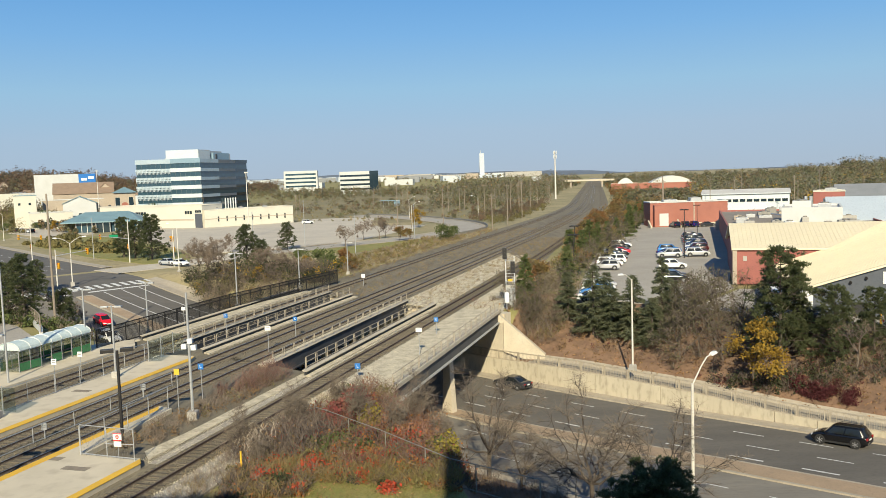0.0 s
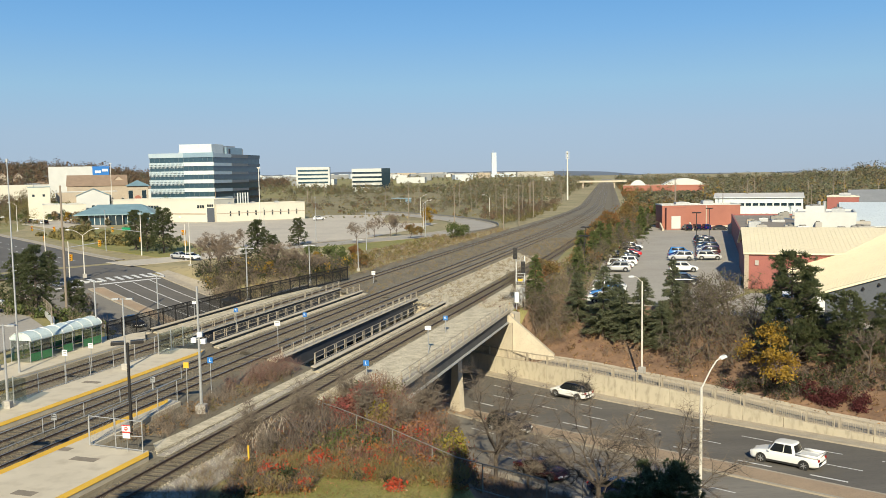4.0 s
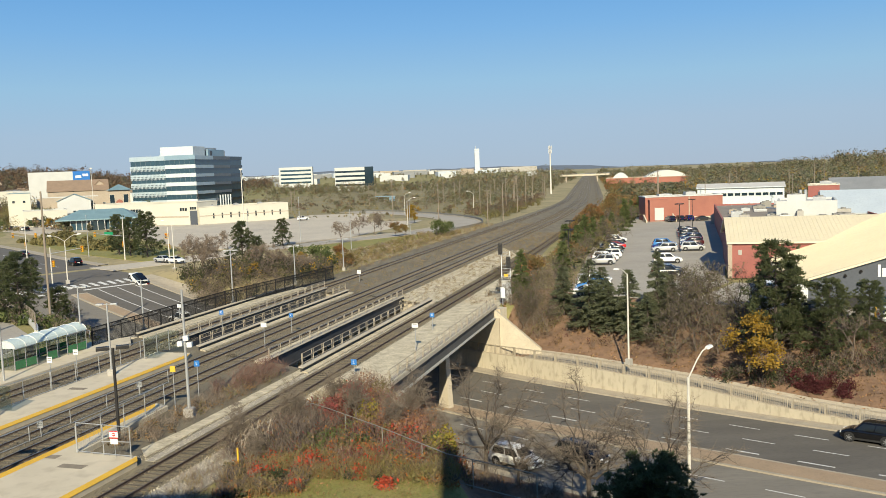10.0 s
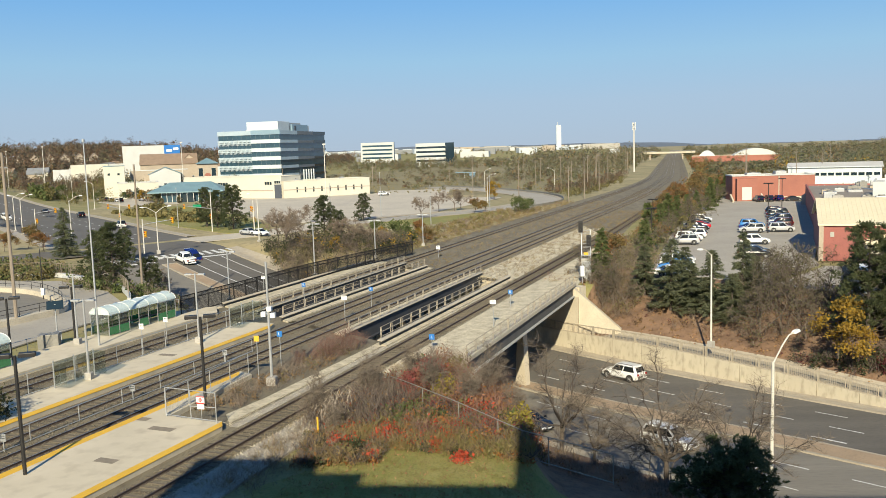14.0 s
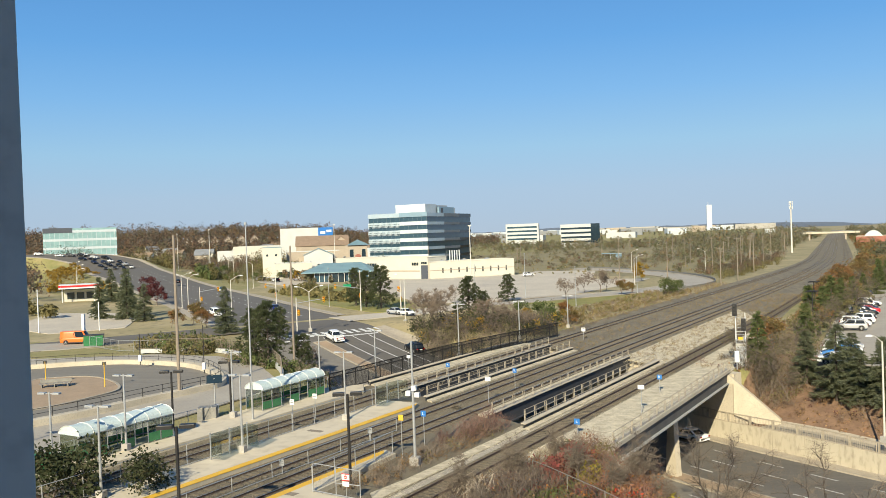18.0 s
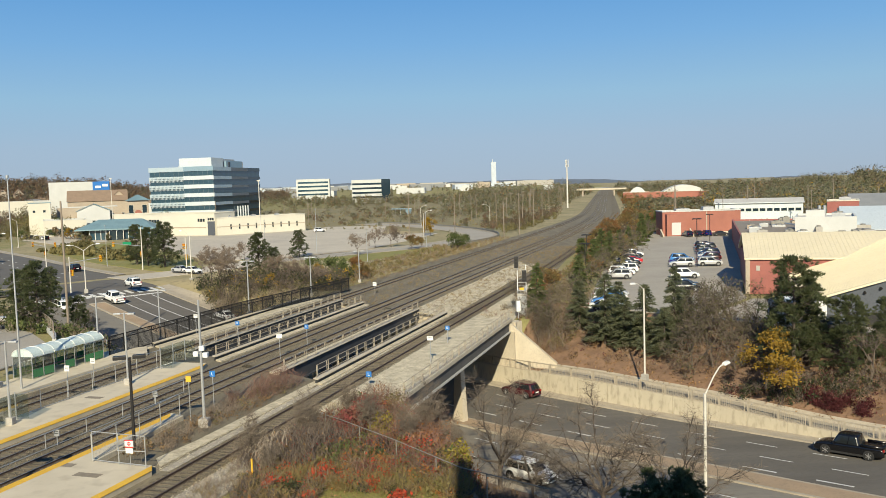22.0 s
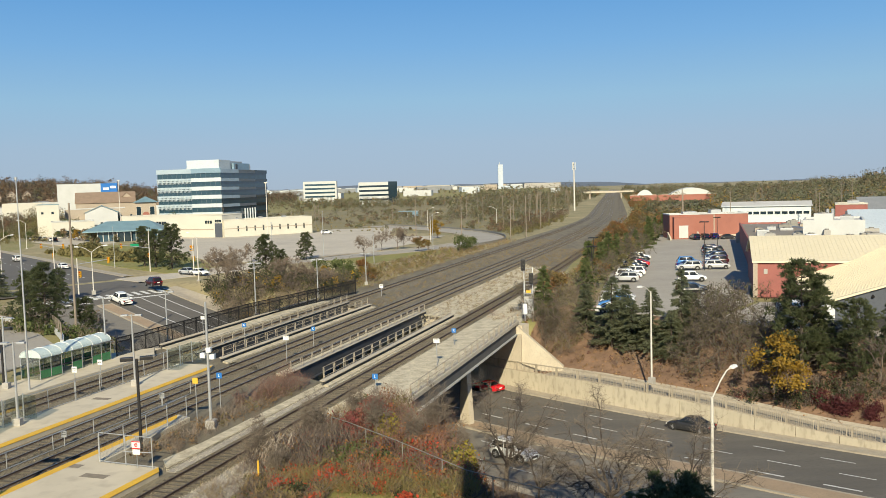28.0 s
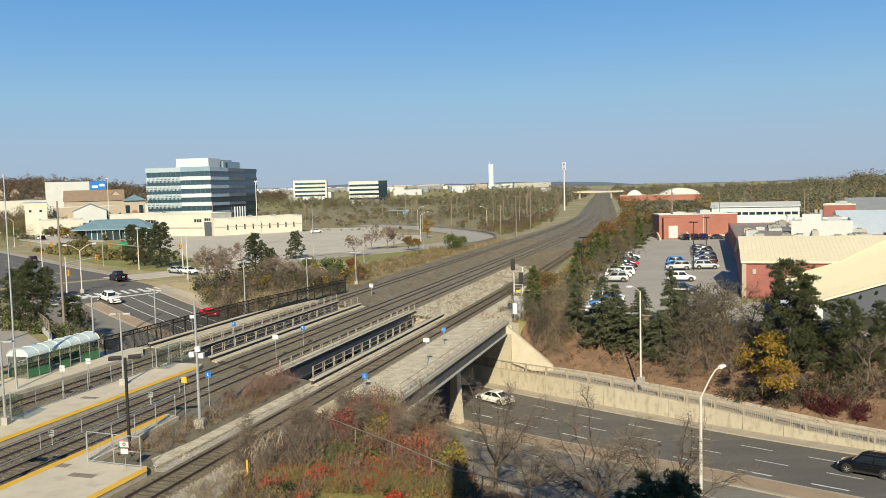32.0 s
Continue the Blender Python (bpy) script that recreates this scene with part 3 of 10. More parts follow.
M["leaf_crimson"] = foliage("faded_crimson_leaves", [(0.20, 0.05, 0.05), (0.32, 0.09, 0.08), (0.24, 0.11, 0.075), (0.13, 0.05, 0.045)], light=0.3)
M["stone"] = foliage("track_stones", [(0.10, 0.083, 0.058), (0.15, 0.126, 0.088), (0.22, 0.188, 0.135), (0.125, 0.104, 0.074)], light=0.0, clump=0.6, own=0.7)
M["stone_pale"] = foliage("pale_stones", [(0.34, 0.30, 0.22), (0.48, 0.43, 0.32), (0.58, 0.52, 0.40), (0.25, 0.215, 0.16)], light=0.0, clump=0.6, own=0.7)
# far white walls, with the blue of haze mixed into their colour
M["hazed_wall"] = surface("haze_blue_wall", (0.50, 0.55, 0.60), (0.44, 0.49, 0.54), 0.7, 0.05, 0.5, bump=0.02, c3=(0.40, 0.43, 0.46))
# distance haze is put into this base colour
M["hill_far"] = surface("haze_tinted_hills", (0.15, 0.18, 0.22), (0.13, 0.155, 0.19), 0.95, 0.004, 0.03, bump=0.0)
M["asphalt_worn"] = surface("worn_pale_asphalt", (0.235, 0.215, 0.18), (0.18, 0.165, 0.14), 0.9, 0.3, 9, bump=0.2, c3=(0.12, 0.11, 0.095), stretch=(-ROAD_YAW, (0.12, 1.3, 1)))
M["plate_white"] = plain("number_plate_bar", (0.7, 0.7, 0.68), 0.5)

# ---- ground ----
def span(a, b, step):
    return list(np.arange(a, b + 1e-6, step))


def build_ground():
    us = [-4300, -3000, -2000, -1400, -1000, -700, -500, -400, -330, -280, -250, -230, -215] + span(-204, -104, 2) + span(-103, 10, 1) + span(12, 90, 3) + [110, 150, 220, 350, 600, 1000, 2000, 3300]
    vs = [-1500, -800, -400, -200, -120, -80, -60, -40, -20, -10, 0, 8, 15, 20, 25, 30, 33] + span(35, 44, 1) + [44.76, 44.84, 46, 47, 48, 49, 50, 51, 51.95, 52.0, 58, 65, 72, 78, 79.04, 79.3, 80.31, 80.39, 80.5, 81.7] + span(82.5, 96, 1) + [98, 102, 108, 115, 125, 140, 160, 190, 230, 280, 350, 450, 600, 800, 1100, 1600, 2400, 3400, 4400]
    mb = MB()
    nu = len(us)
    for v in vs:
        for u in us:
            p = uv(u, v)
            mb.v.append((p.x, p.y, ground(p.x, p.y)))
    for j in range(len(vs) - 1):
        for i in range(nu - 1):
            mb.f.append((j * nu + i, j * nu + i + 1, (j + 1) * nu + i + 1, (j + 1) * nu + i))
            u, v = (us[i] + us[i + 1]) / 2, (vs[j] + vs[j + 1]) / 2
            p = uv(u, v)
            s, q = to_sq(p.x, p.y)
            k = 0
            if q < 22 and 79.3 < v < 100 and u > -80:
                k = 2
            elif q < 24 and 36 < v < 53 and u > -75:
                k = 2
            elif -13 < p.x < 3 and 20 < p.y < 51:
                k = 3
            elif p.length > 230 or (q > 60 and s > 95):
                k = 1
            mb.m.append(k)
    setting("ground", mb, [M["grass"], M["scrub"], M["litter"], M["lawn"]], "dry autumn ground with grass, scrub and fallen leaves", "ground", True)


build_ground()


# ---- the road that dips under the bridges ----
def road_strip(u0, u1, v0, v1, dz, step=4.0, thick=0.0):
    n = max(1, int(abs(u1 - u0) / step))
    f0 = v0 if callable(v0) else (lambda u: v0)
    f1 = v1 if callable(v1) else (lambda u: v1)
    mb = MB()
    rows = []
    for i in range(n + 1):
        u = u0 + (u1 - u0) * i / n
        a, b = uv(u, f0(u), zr(u) + dz), uv(u, f1(u), zr(u) + dz)
        rows.append((a, b))
    for (a, b), (c, d) in zip(rows, rows[1:]):
        mb.quad(a, c, d, b)
        if thick:
            dn = Vector((0, 0, -thick))
            mb.quad(a + dn, c + dn, c, a)
            mb.quad(b, d, d + dn, b + dn)
    if thick:
        dn = Vector((0, 0, -thick))
        a, b = rows[0]
        mb.quad(a, b, b + dn, a + dn)
        a, b = rows[-1]
        mb.quad(b, a, a + dn, b + dn)
    return mb


def med0(u):
    return lerp(u, (-150, -62, -50, -32, 0), (62.2, 62.5, 62.6, 63.6, 63.6))


def med1(u):
    return lerp(u, (-150, -62, -50, -32, 0), (65.0, 65.0, 65.3, 66.6, 66.4))


setting("road", road_strip(-154, 520, 52.5, 77.3, 0.0), M["asphalt"], "grey asphalt road dipping under the railway bridges", "road", True)
setting("carriageway", road_strip(-146, 120, 52.6, lambda u: med0(u) - 0.05, 0.006), M["asphalt_worn"], "paler worn asphalt of the near carriageway", "road", True)
setting("median_kerb", road_strip(-146, 120, med0, med1, 0.14, 3, 0.2), M["kerb"], "pale concrete kerb round the road's median", "kerb")
setting("median", road_strip(-145.5, 120, lambda u: med0(u) + 0.3, lambda u: med1(u) - 0.3, 0.146, 3), M["median"], "brown brick-paved median strip", "median")
setting("pavement_far", road_strip(-150, 75, 77.3, 79.02, 0.15, 3, 0.25), M["kerb"], "worn concrete pavement along the retaining wall", "pavement")
setting("pavement_near", road_strip(-150, 75, 50.6, 52.5, 0.15, 3, 0.25), M["kerb"], "worn concrete pavement beside the road", "pavement")


def dashes():
    mb = MB()

    def dash(u, v, ln=3.0, w=0.14):
        n = 2
        for i in range(n):
            a, b = u + ln * i / n, u + ln * (i + 1) / n
            mb.quad(uv(a, v - w / 2, zr(a) + 0.012), uv(b, v - w / 2, zr(b) + 0.012), uv(b, v + w / 2, zr(b) + 0.012), uv(a, v + w / 2, zr(a) + 0.012))
    for k in range(-13, 16):
        dash(-31.3 + 6.05 * k, 67.8, 2.9, 0.22)
        dash(-30.2 + 6.05 * k - 1.1, 71.15, 2.9)
        dash(-28.0 + 6.05 * k, 74.5, 2.9)
        dash(-30.9 + 6.05 * k, 60.4, 2.9)
        dash(-29.6 + 6.05 * k, 56.1, 2.9)
    for v in (67.8, 71.15, 74.5):
        for k in range(14):
            dash(-147.5 + 3 * k, v, 3.0, 0.2)
    for v0, v1 in ((53.5, 62.0), (65.4, 77.0)):
        a, b = -148.6, -148.0
        mb.quad(uv(a, v0, zr(a) + .012), uv(b, v0, zr(b) + .012), uv(b, v1, zr(b) + .012), uv(a, v1, zr(a) + .012))
    for k in range(16):
        v = 53.6 + 1.65 * k
        a, b = -153.2, -149.9
        mb.quad(uv(a, v, zr(a) + .014), uv(b, v, zr(b) + .014), uv(b, v + .8, zr(b) + .014), uv(a, v + .8, zr(a) + .014))
    setting("road_markings", mb, M["paint_white"], "worn white lane dashes, stop line and zebra crossing", "road marking")


dashes()


def flat(name, poly, z, mat_, label, category, kind="structure"):
    mb = MB()
    mb.prism(poly, z - 0.12, z)
    return setting(name, mb, mat_, label, category, kind=kind)


def ribbon(path, half, z, thick=0.1):
    pts = [Vector((x, y, 0)) for x, y in path]
    mb = MB()
    mb.sweep([Vector((p.x, p.y, z)) for p in pts], [(-half, 0), (half, 0), (half, -thick), (-half, -thick)])
    return mb


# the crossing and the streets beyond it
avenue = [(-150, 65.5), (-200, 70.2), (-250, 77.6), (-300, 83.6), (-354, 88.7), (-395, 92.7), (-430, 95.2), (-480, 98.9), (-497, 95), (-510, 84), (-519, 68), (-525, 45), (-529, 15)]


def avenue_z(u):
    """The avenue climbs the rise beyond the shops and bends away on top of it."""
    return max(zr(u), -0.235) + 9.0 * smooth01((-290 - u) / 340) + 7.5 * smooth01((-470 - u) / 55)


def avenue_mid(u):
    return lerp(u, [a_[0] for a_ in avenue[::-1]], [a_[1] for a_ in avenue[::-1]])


def avenue_strip(u0, u1, o0, o1, dz, thick=0.25):
    mb = MB()
    f0 = o0 if callable(o0) else (lambda u: o0)
    rows, u = [], u0
    while u > u1:
        z = (zr(u) if u > -190 else avenue_z(u)) + dz
        rows.append((uv(u, avenue_mid(u) + f0(u), z), uv(u, avenue_mid(u) + o1, z)))
        u -= 2.0 if u > -190 or u < -470 else 15.0
    dn = Vector((0, 0, -thick))
    for (a_, b_), (c_, d_) in zip(rows, rows[1:]):
        mb.quad(a_, b_, d_, c_)
        mb.quad(a_ + dn, a_, c_, c_ + dn)
        mb.quad(b_, b_ + dn, d_ + dn, d_)
    return mb


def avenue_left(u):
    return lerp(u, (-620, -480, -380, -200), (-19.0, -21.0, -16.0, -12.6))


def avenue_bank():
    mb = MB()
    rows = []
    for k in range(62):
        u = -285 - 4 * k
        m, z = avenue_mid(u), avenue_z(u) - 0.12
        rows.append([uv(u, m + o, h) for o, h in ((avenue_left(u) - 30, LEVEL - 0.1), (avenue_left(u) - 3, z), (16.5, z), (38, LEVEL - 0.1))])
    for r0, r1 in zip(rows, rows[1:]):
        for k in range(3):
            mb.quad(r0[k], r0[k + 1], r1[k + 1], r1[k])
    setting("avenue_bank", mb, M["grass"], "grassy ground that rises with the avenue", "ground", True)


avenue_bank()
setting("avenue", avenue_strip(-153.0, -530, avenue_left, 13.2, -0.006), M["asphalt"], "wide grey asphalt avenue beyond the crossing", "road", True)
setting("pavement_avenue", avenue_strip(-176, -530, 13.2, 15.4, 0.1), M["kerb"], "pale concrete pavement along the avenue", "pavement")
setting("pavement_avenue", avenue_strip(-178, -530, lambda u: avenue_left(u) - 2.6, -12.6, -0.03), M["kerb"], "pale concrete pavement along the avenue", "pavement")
mb = MB()
for k in range(34):
    u = -182 - 9.0 * k
    for o in (-8.6, -5.0, 3.4, 6.8):
        a, c = u, u - 3.2
        mb.quad(uv(a, avenue_mid(a) + o, avenue_z(a) + 0.012), uv(a, avenue_mid(a) + o + 0.16, avenue_z(a) + 0.012), uv(c, avenue_mid(c) + o + 0.16, avenue_z(c) + 0.012), uv(c, avenue_mid(c) + o, avenue_z(c) + 0.012))
setting("avenue_markings", mb, M["paint_white"], "worn white lane dashes on the avenue", "road marking")
setting("side_street", ribbon([tuple(uv(u, v)[:2]) for u, v in ((-166, 54), (-166, 20), (-168, -30), (-172, -120))], 7.0, -0.235), M["asphalt"], "asphalt side street", "road")
setting("driveway", ribbon([tuple(uv(u, v)[:2]) for u, v in ((-168, 78), (-168, 95), (-172, 112), (-180, 125))], 5.5, -0.23), M["lot_pale"], "pale concrete driveway off the crossing", "driveway")


def drape(name, u0, u1, v0, v1, mat_, label, category, dz=0.08, step=1.0):
    mb = MB()
    us, vs = span(u0, u1, step), span(v0, v1, 0.5)
    for v in vs:
        for u in us:
            p = uv(u, v)
            mb.v.append((p.x, p.y, ground(p.x, p.y) + dz))
    for j in range(len(vs) - 1):
        for i in range(len(us) - 1):
            k = j * len(us) + i
            mb.f.append((k, k + 1, k + 1 + len(us), k + len(us)))
            mb.m.append(0)
    return setting(name, mb, mat_, label, category, True)


drape("pavement_corner", -153, -134, 78.9, 80.9, M["kerb"], "pale concrete pavement at the crossing's corner", "pavement", 0.12)


# ---- railway bed, tracks, platforms ----
def s_at(v, q):
    return (v + 0.451 * q) / 0.893


def build_bed():
    mb = MB()
    qs = [26.5, 28, 32, 36, 40, 44, 48, 52, 56, 59.3]
    near = []
    for q in qs:
        e = s_at(46.0, q)
        near.append([rp(-60 + (e + 60) * i / 12, q, -0.19 if q > 27 else -0.34) for i in range(13)])
    far = []
    for q in qs:
        a = s_at(79.5, q)
        row = []
        for i in range(60):
            s = a + (1900 - a) * (i / 59) ** 1.8
            k = smooth01((s - 130) / 110)
            qq = q + (34.5 - q) * 0.75 * k if q < 34 else q - max(0.0, q - 48.0) * 0.55 * smooth01((s - 200) / 250)
            row.append(rp(s, qq, -0.19 if q > 27 else -0.34))
        far.append(row)
    for rows in (near, far):
        for r0, r1 in zip(rows, rows[1:]):
            for i in range(len(r0) - 1):
                mb.quad(r0[i], r1[i], r1[i + 1], r0[i + 1])
    setting("railway_bed", mb, M["ballast"], "grey-brown stone ballast of the railway", "ballast", True)


build_bed()
TRACKS = (30.5, 41.15, 44.95, 54.3)


def s_steps(a, b):
    out, s = [], a
    while s < b:
        out.append(s)
        s += 12 if s < 220 else 25
    return out + [b]


def drift(i, s):
    """The outer tracks edge towards the main ones beyond the bridges."""
    if i == 0:
        return 5.0 * smooth01((s - 150) / 190)
    return -4.0 * smooth01((s - 200) / 250) if i == 3 else 0.0


def build_tracks():
    prof = [(-0.07, -0.17), (0.07, -0.17), (0.07, -0.15), (0.015, -0.13), (0.015, -0.04), (0.036, -0.03), (0.036, 0.0), (-0.036, 0.0), (-0.036, -0.03), (-0.015, -0.04), (-0.015, -0.13), (-0.07, -0.15)]
    for i, q in enumerate(TRACKS):
        tr = thing("railway_track", rp(60, q, -0.19), 0, ("rusty siding track on old wooden ties" if i == 0 else "railway track with worn rails on dark ties"), "railway track", "parallel tracks")
        inv = tr.matrix_basis.inverted()
        for side in (-0.7525, 0.7525):
            mb = MB()
            mb.sweep([inv @ rp(s, q + side + drift(i, s), 0) for s in s_steps(-60, 1850)], prof)
            r = part("rail", mb, M["rail"], tr, "", False)
            hd = MB()
            hd.sweep([inv @ rp(s, q + side + drift(i, s), 0) for s in s_steps(-60, 1850)], [(-0.03, 0.0), (-0.03, 0.004), (0.03, 0.004), (0.03, 0.0)])
            part("rail_head", hd, M["rail_head"] if i else M["rail"], r, "bright worn running surface")
        tie = MB()
        tie.bevel_box(-1.3, -0.115, -0.2, 1.3, 0.115, -0.15 + 0.005, 0.012)
        me = tie.mesh("tie", M["tie"])
        lo, hi = ((28, 100) if i == 0 else (40, 110))
        rest = MB()
        rng = random.Random(5 + i)
        for k in range(int(-60 / 0.6), int(330 / 0.6)):
            s = k * 0.6
            m = Matrix.Translation(rp(s, q + drift(i, s), 0)) @ Matrix.Rotation(RAIL_YAW + rng.uniform(-.02, .02), 4, "Z") @ Matrix.Translation((rng.uniform(-.05, .05), 0, rng.uniform(-.012, .006)))
            if lo < s < hi:
                t = new("tie", me)
                t.parent = tr
                t.matrix_basis = inv @ m
            else:
                rest.box(-1.3, -0.115, -0.2, 1.3, 0.115, -0.145, inv @ m)
        tagged(part("ties_beyond", rest, M["tie"], tr), kind="stuff")


build_tracks()


def slab(name, pts_sq, z0, z1, mat_, label, category, parent=None):
    mb = MB()
    mb.prism([tuple(rp(s, q)[:2]) for s, q in pts_sq], z0, z1)
    if parent is not None:
        return part(name, mb, mat_, parent, label)
    return setting(name, mb, mat_, label, category)


PLAT = 0.15
platB = slab("platform_island", [(-50, 32.5), (43.1, 32.5), (43.9, 33.1), (44.1, 37.3), (54.5, 38.0), (55.0, 39.4), (-50, 39.4)], -0.3, PLAT, M["platform"], "pale concrete island platform with yellow edges", "platform")
platA = slab("platform_main", [(-50, 46.5), (70, 46.5), (72, 47.2), (72, 50.9), (-50, 50.9)], -0.3, PLAT, M["platform"], "pale concrete platform with a yellow edge", "platform")
platC = slab("platform_back", [(-50, 57.0), (76, 57.0), (79, 59.3), (76, 62.0), (-50, 62.0)], -0.3, PLAT, M["platform"], "pale concrete platform with glass shelters", "platform")
for name, pl, pts in (("platform_edge_stripe", platB, [(-50, 32.47), (43.1, 32.47), (43.85, 33.05), (-50, 33.1)]),
                      ("platform_edge_stripe", platB, [(-50, 38.8), (54.0, 38.8), (54.9, 39.42), (-50, 39.42)]),
                      ("platform_edge_stripe", platA, [(-50, 46.48), (70, 46.48), (71.9, 47.2), (-50, 47.15)])):
    slab(name, pts, PLAT - 0.02, PLAT + 0.006, M["paint_yellow"], "worn yellow safety stripe", "", pl)
# dark stains of the concrete, added as thin sheets on the platforms
for s0_, q0_, w_ in ((41.5, 35.9, 0.9), (42.8, 38.5, 0.5), (36.0, 35.2, 0.7), (58.0, 49.0, 0.8)):
    slab("repair_patch", [(s0_ - 0.3, q0_ - w_), (s0_ + 0.35, q0_ - w_), (s0_ + 0.35, q0_ + w_), (s0_ - 0.3, q0_ + w_)], PLAT - 0.02, PLAT + 0.004, M["stain_dark"], "dark platform stain laid on as a thin sheet", "", platB if q0_ < 40 else platA)
slab("walkway_strip", [(44.6, 33.0), (60, 32.75), (100, 33.0), (100, 33.6), (70, 33.6), (58, 33.75), (50, 33.9), (46, 34.3)], -0.3, -0.14, M["gravel_pale"], "pale gravel walkway beside the siding", "walkway")
slab("stone_shoulder", [(8, 26.2), (60, 26.4), (60, 28.9), (8, 28.9)], -0.3, -0.165, M["stone_grey"], "grey track stone beside the siding", "gravel")
slab("stone_shoulder", [(44, 31.9), (100, 31.9), (100, 32.6), (44, 32.6)], -0.3, -0.16, M["stone_grey"], "grey track stone beside the siding", "gravel")
slab("gravel_shoulder", [(62, 24.0), (s_at(46, 24), 24.0), (s_at(46, 29), 29.0), (58, 29.0)], -0.3, -0.16, M["gravel_pale"], "pale gravel shoulder before the bridge", "gravel")
slab("gravel_beyond", [(s_at(79.5, 23.2), 23.2), (150, 25.5), (150, 28.9), (s_at(79.5, 29), 28.9)], -0.3, -0.165, M["gravel_pale"], "pale gravel beyond the bridge", "gravel")
slab("gravel_between", [(s_at(79.5, 32.2), 32.2), (165, 33), (180, 39), (s_at(79.5, 39), 39.0)], -0.3, -0.17, M["gravel_pale"], "weedy pale gravel between the tracks", "gravel")


# ---- bridges ----
def railing(name, path, h, post_step, mat_, label, r=0.03, rails=(1.0, 0.5), parent=None, category="railing", balusters=0.0, paired=False):
    """A metal railing along a path of points: each post and each run of rail is a part."""
    path = [Vector(p) for p in path]
    root = parent if parent is not None else thing(name, path[0], 0, label, category)
    inv = root.matrix_basis.inverted()
    total = sum((b - a).length for a, b in zip(path, path[1:]))

    def at(d):
        for a, b in zip(path, path[1:]):
            L = (b - a).length
            if d <= L + 1e-6:
                return a.lerp(b, d / L)
            d -= L
        return path[-1]
    n = max(1, round(total / post_step))
    pm = MB()
    pm.cyl((0, 0, 0), (0, 0, h), r * 1.15, r * 1.15, 6)
    me = pm.mesh("post", mat_)
    for i in range(n + 1):
        for dd in ((0.0,) if not paired else (-0.16, 0.16)):
            o = new("post", me)
            o.parent = root
            o.matrix_basis = inv @ Matrix.Translation(at(min(max(total * i / n + dd, 0.0), total)))
    for k in rails:
        mb = MB()
        mb.tube([inv @ (p + Vector((0, 0, h * k))) for p in path], r, 5)
        part("rail", mb, mat_, root)
    if balusters:
        one = MB()
        one.cyl((0, 0, h * rails[-1]), (0, 0, h * rails[0]), r * 0.45, r * 0.45, 4)
        me = one.mesh("baluster", mat_)
        rest = MB()
        for i in range(int(total / balusters)):
            p = inv @ at(i * balusters)
            if i < 300:
                o = new("baluster", me)
                o.parent = root
                o.matrix_basis = Matrix.Translation(p)
            else:
                rest.cyl(p + Vector((0, 0, h * rails[-1])), p + Vector((0, 0, h * rails[0])), r * 0.45, r * 0.45, 4)
        if rest.v:
            tagged(part("baluster_rest", rest, mat_, root), kind="stuff")
    return root


def bridge(name, q0, q1, label, walks, dark_near):
    b = thing(name, rp(s_at(62, q0), q0, -0.3), 0, label, "bridge", "railway bridges")
    inv = b.matrix_basis.inverted()
    a0, a1, e0, e1 = s_at(45.0, q0), s_at(45.0, q1), s_at(80.3, q0), s_at(80.3, q1)

    def quadslab(nm, qa, qb, z0, z1, mt, lab="", va=45.0, vb=80.3):
        mb = MB()
        pts = [rp(s_at(va, qa), qa), rp(s_at(vb, qa), qa), rp(s_at(vb, qb), qb), rp(s_at(va, qb), qb)]
        mb.prism([tuple((inv @ p)[:2]) for p in pts], z0 + 0.3, z1 + 0.3)
        return part(nm, mb, mt, b, lab)
    quadslab("deck", q0 + 0.4, q1 - 0.4, -0.95, -0.19, M["ballast"], "ballasted deck")
    for qa, qb, nm in ((q0, q0 + 0.4, "girder"), (q1 - 0.4, q1, "girder")):
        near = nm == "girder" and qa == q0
        # near girders of the two back bridges are coloured blue-black
        mt = M["girder_blue_black"] if (dark_near and near) else M["girder"]
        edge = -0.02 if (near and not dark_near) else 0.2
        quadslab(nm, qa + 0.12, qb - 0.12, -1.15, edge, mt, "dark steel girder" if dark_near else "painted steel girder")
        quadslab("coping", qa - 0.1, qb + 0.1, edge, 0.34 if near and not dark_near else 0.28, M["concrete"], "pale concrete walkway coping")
        # pale steel on the first bridge's flange stands for sunlight along its edge
        quadslab("flange", qa - 0.16, qb + 0.1, -1.24, -1.15, M["steel_pale"] if not dark_near else M["girder_blue_black"], "bottom flange, coloured pale where it would catch sun")
    for qa, qb in walks:
        quadslab("walkway", qa, qb, -0.2, -0.04, M["gravel_pale"], "pale gravel walkway on the deck")
    # piers in the median
    for qq in ((q0 + 1.7, q1 - 1.2) if not dark_near else (q0 + 0.7, (q0 + q1) / 2, q1 - 0.7)):
        mb = MB()
        c = inv @ rp(s_at(63.8, qq), qq)
        yaw = ROAD_YAW
        zb = zr(to_uv(*rp(s_at(63.8, qq), qq)[:2])[0]) + 0.1 + 0.3
        vs = []
        for z, hu, hv in ((zb, 0.72, 0.36), (-0.9, 0.36, 0.28)):
            for sx, sy in ((-1, -1), (1, -1), (1, 1), (-1, 1)):
                vs.append(Matrix.Translation((c.x, c.y, 0)) @ Matrix.Rotation(yaw, 4, "Z") @ Vector((sx * hu, sy * hv, z)))
        mb.add(vs, ((3, 2, 1, 0), (4, 5, 6, 7), (0, 1, 5, 4), (1, 2, 6, 5), (2, 3, 7, 6), (3, 0, 4, 7)))
        part("pier", mb, M["concrete"], b, "tapered concrete pier")
    return b


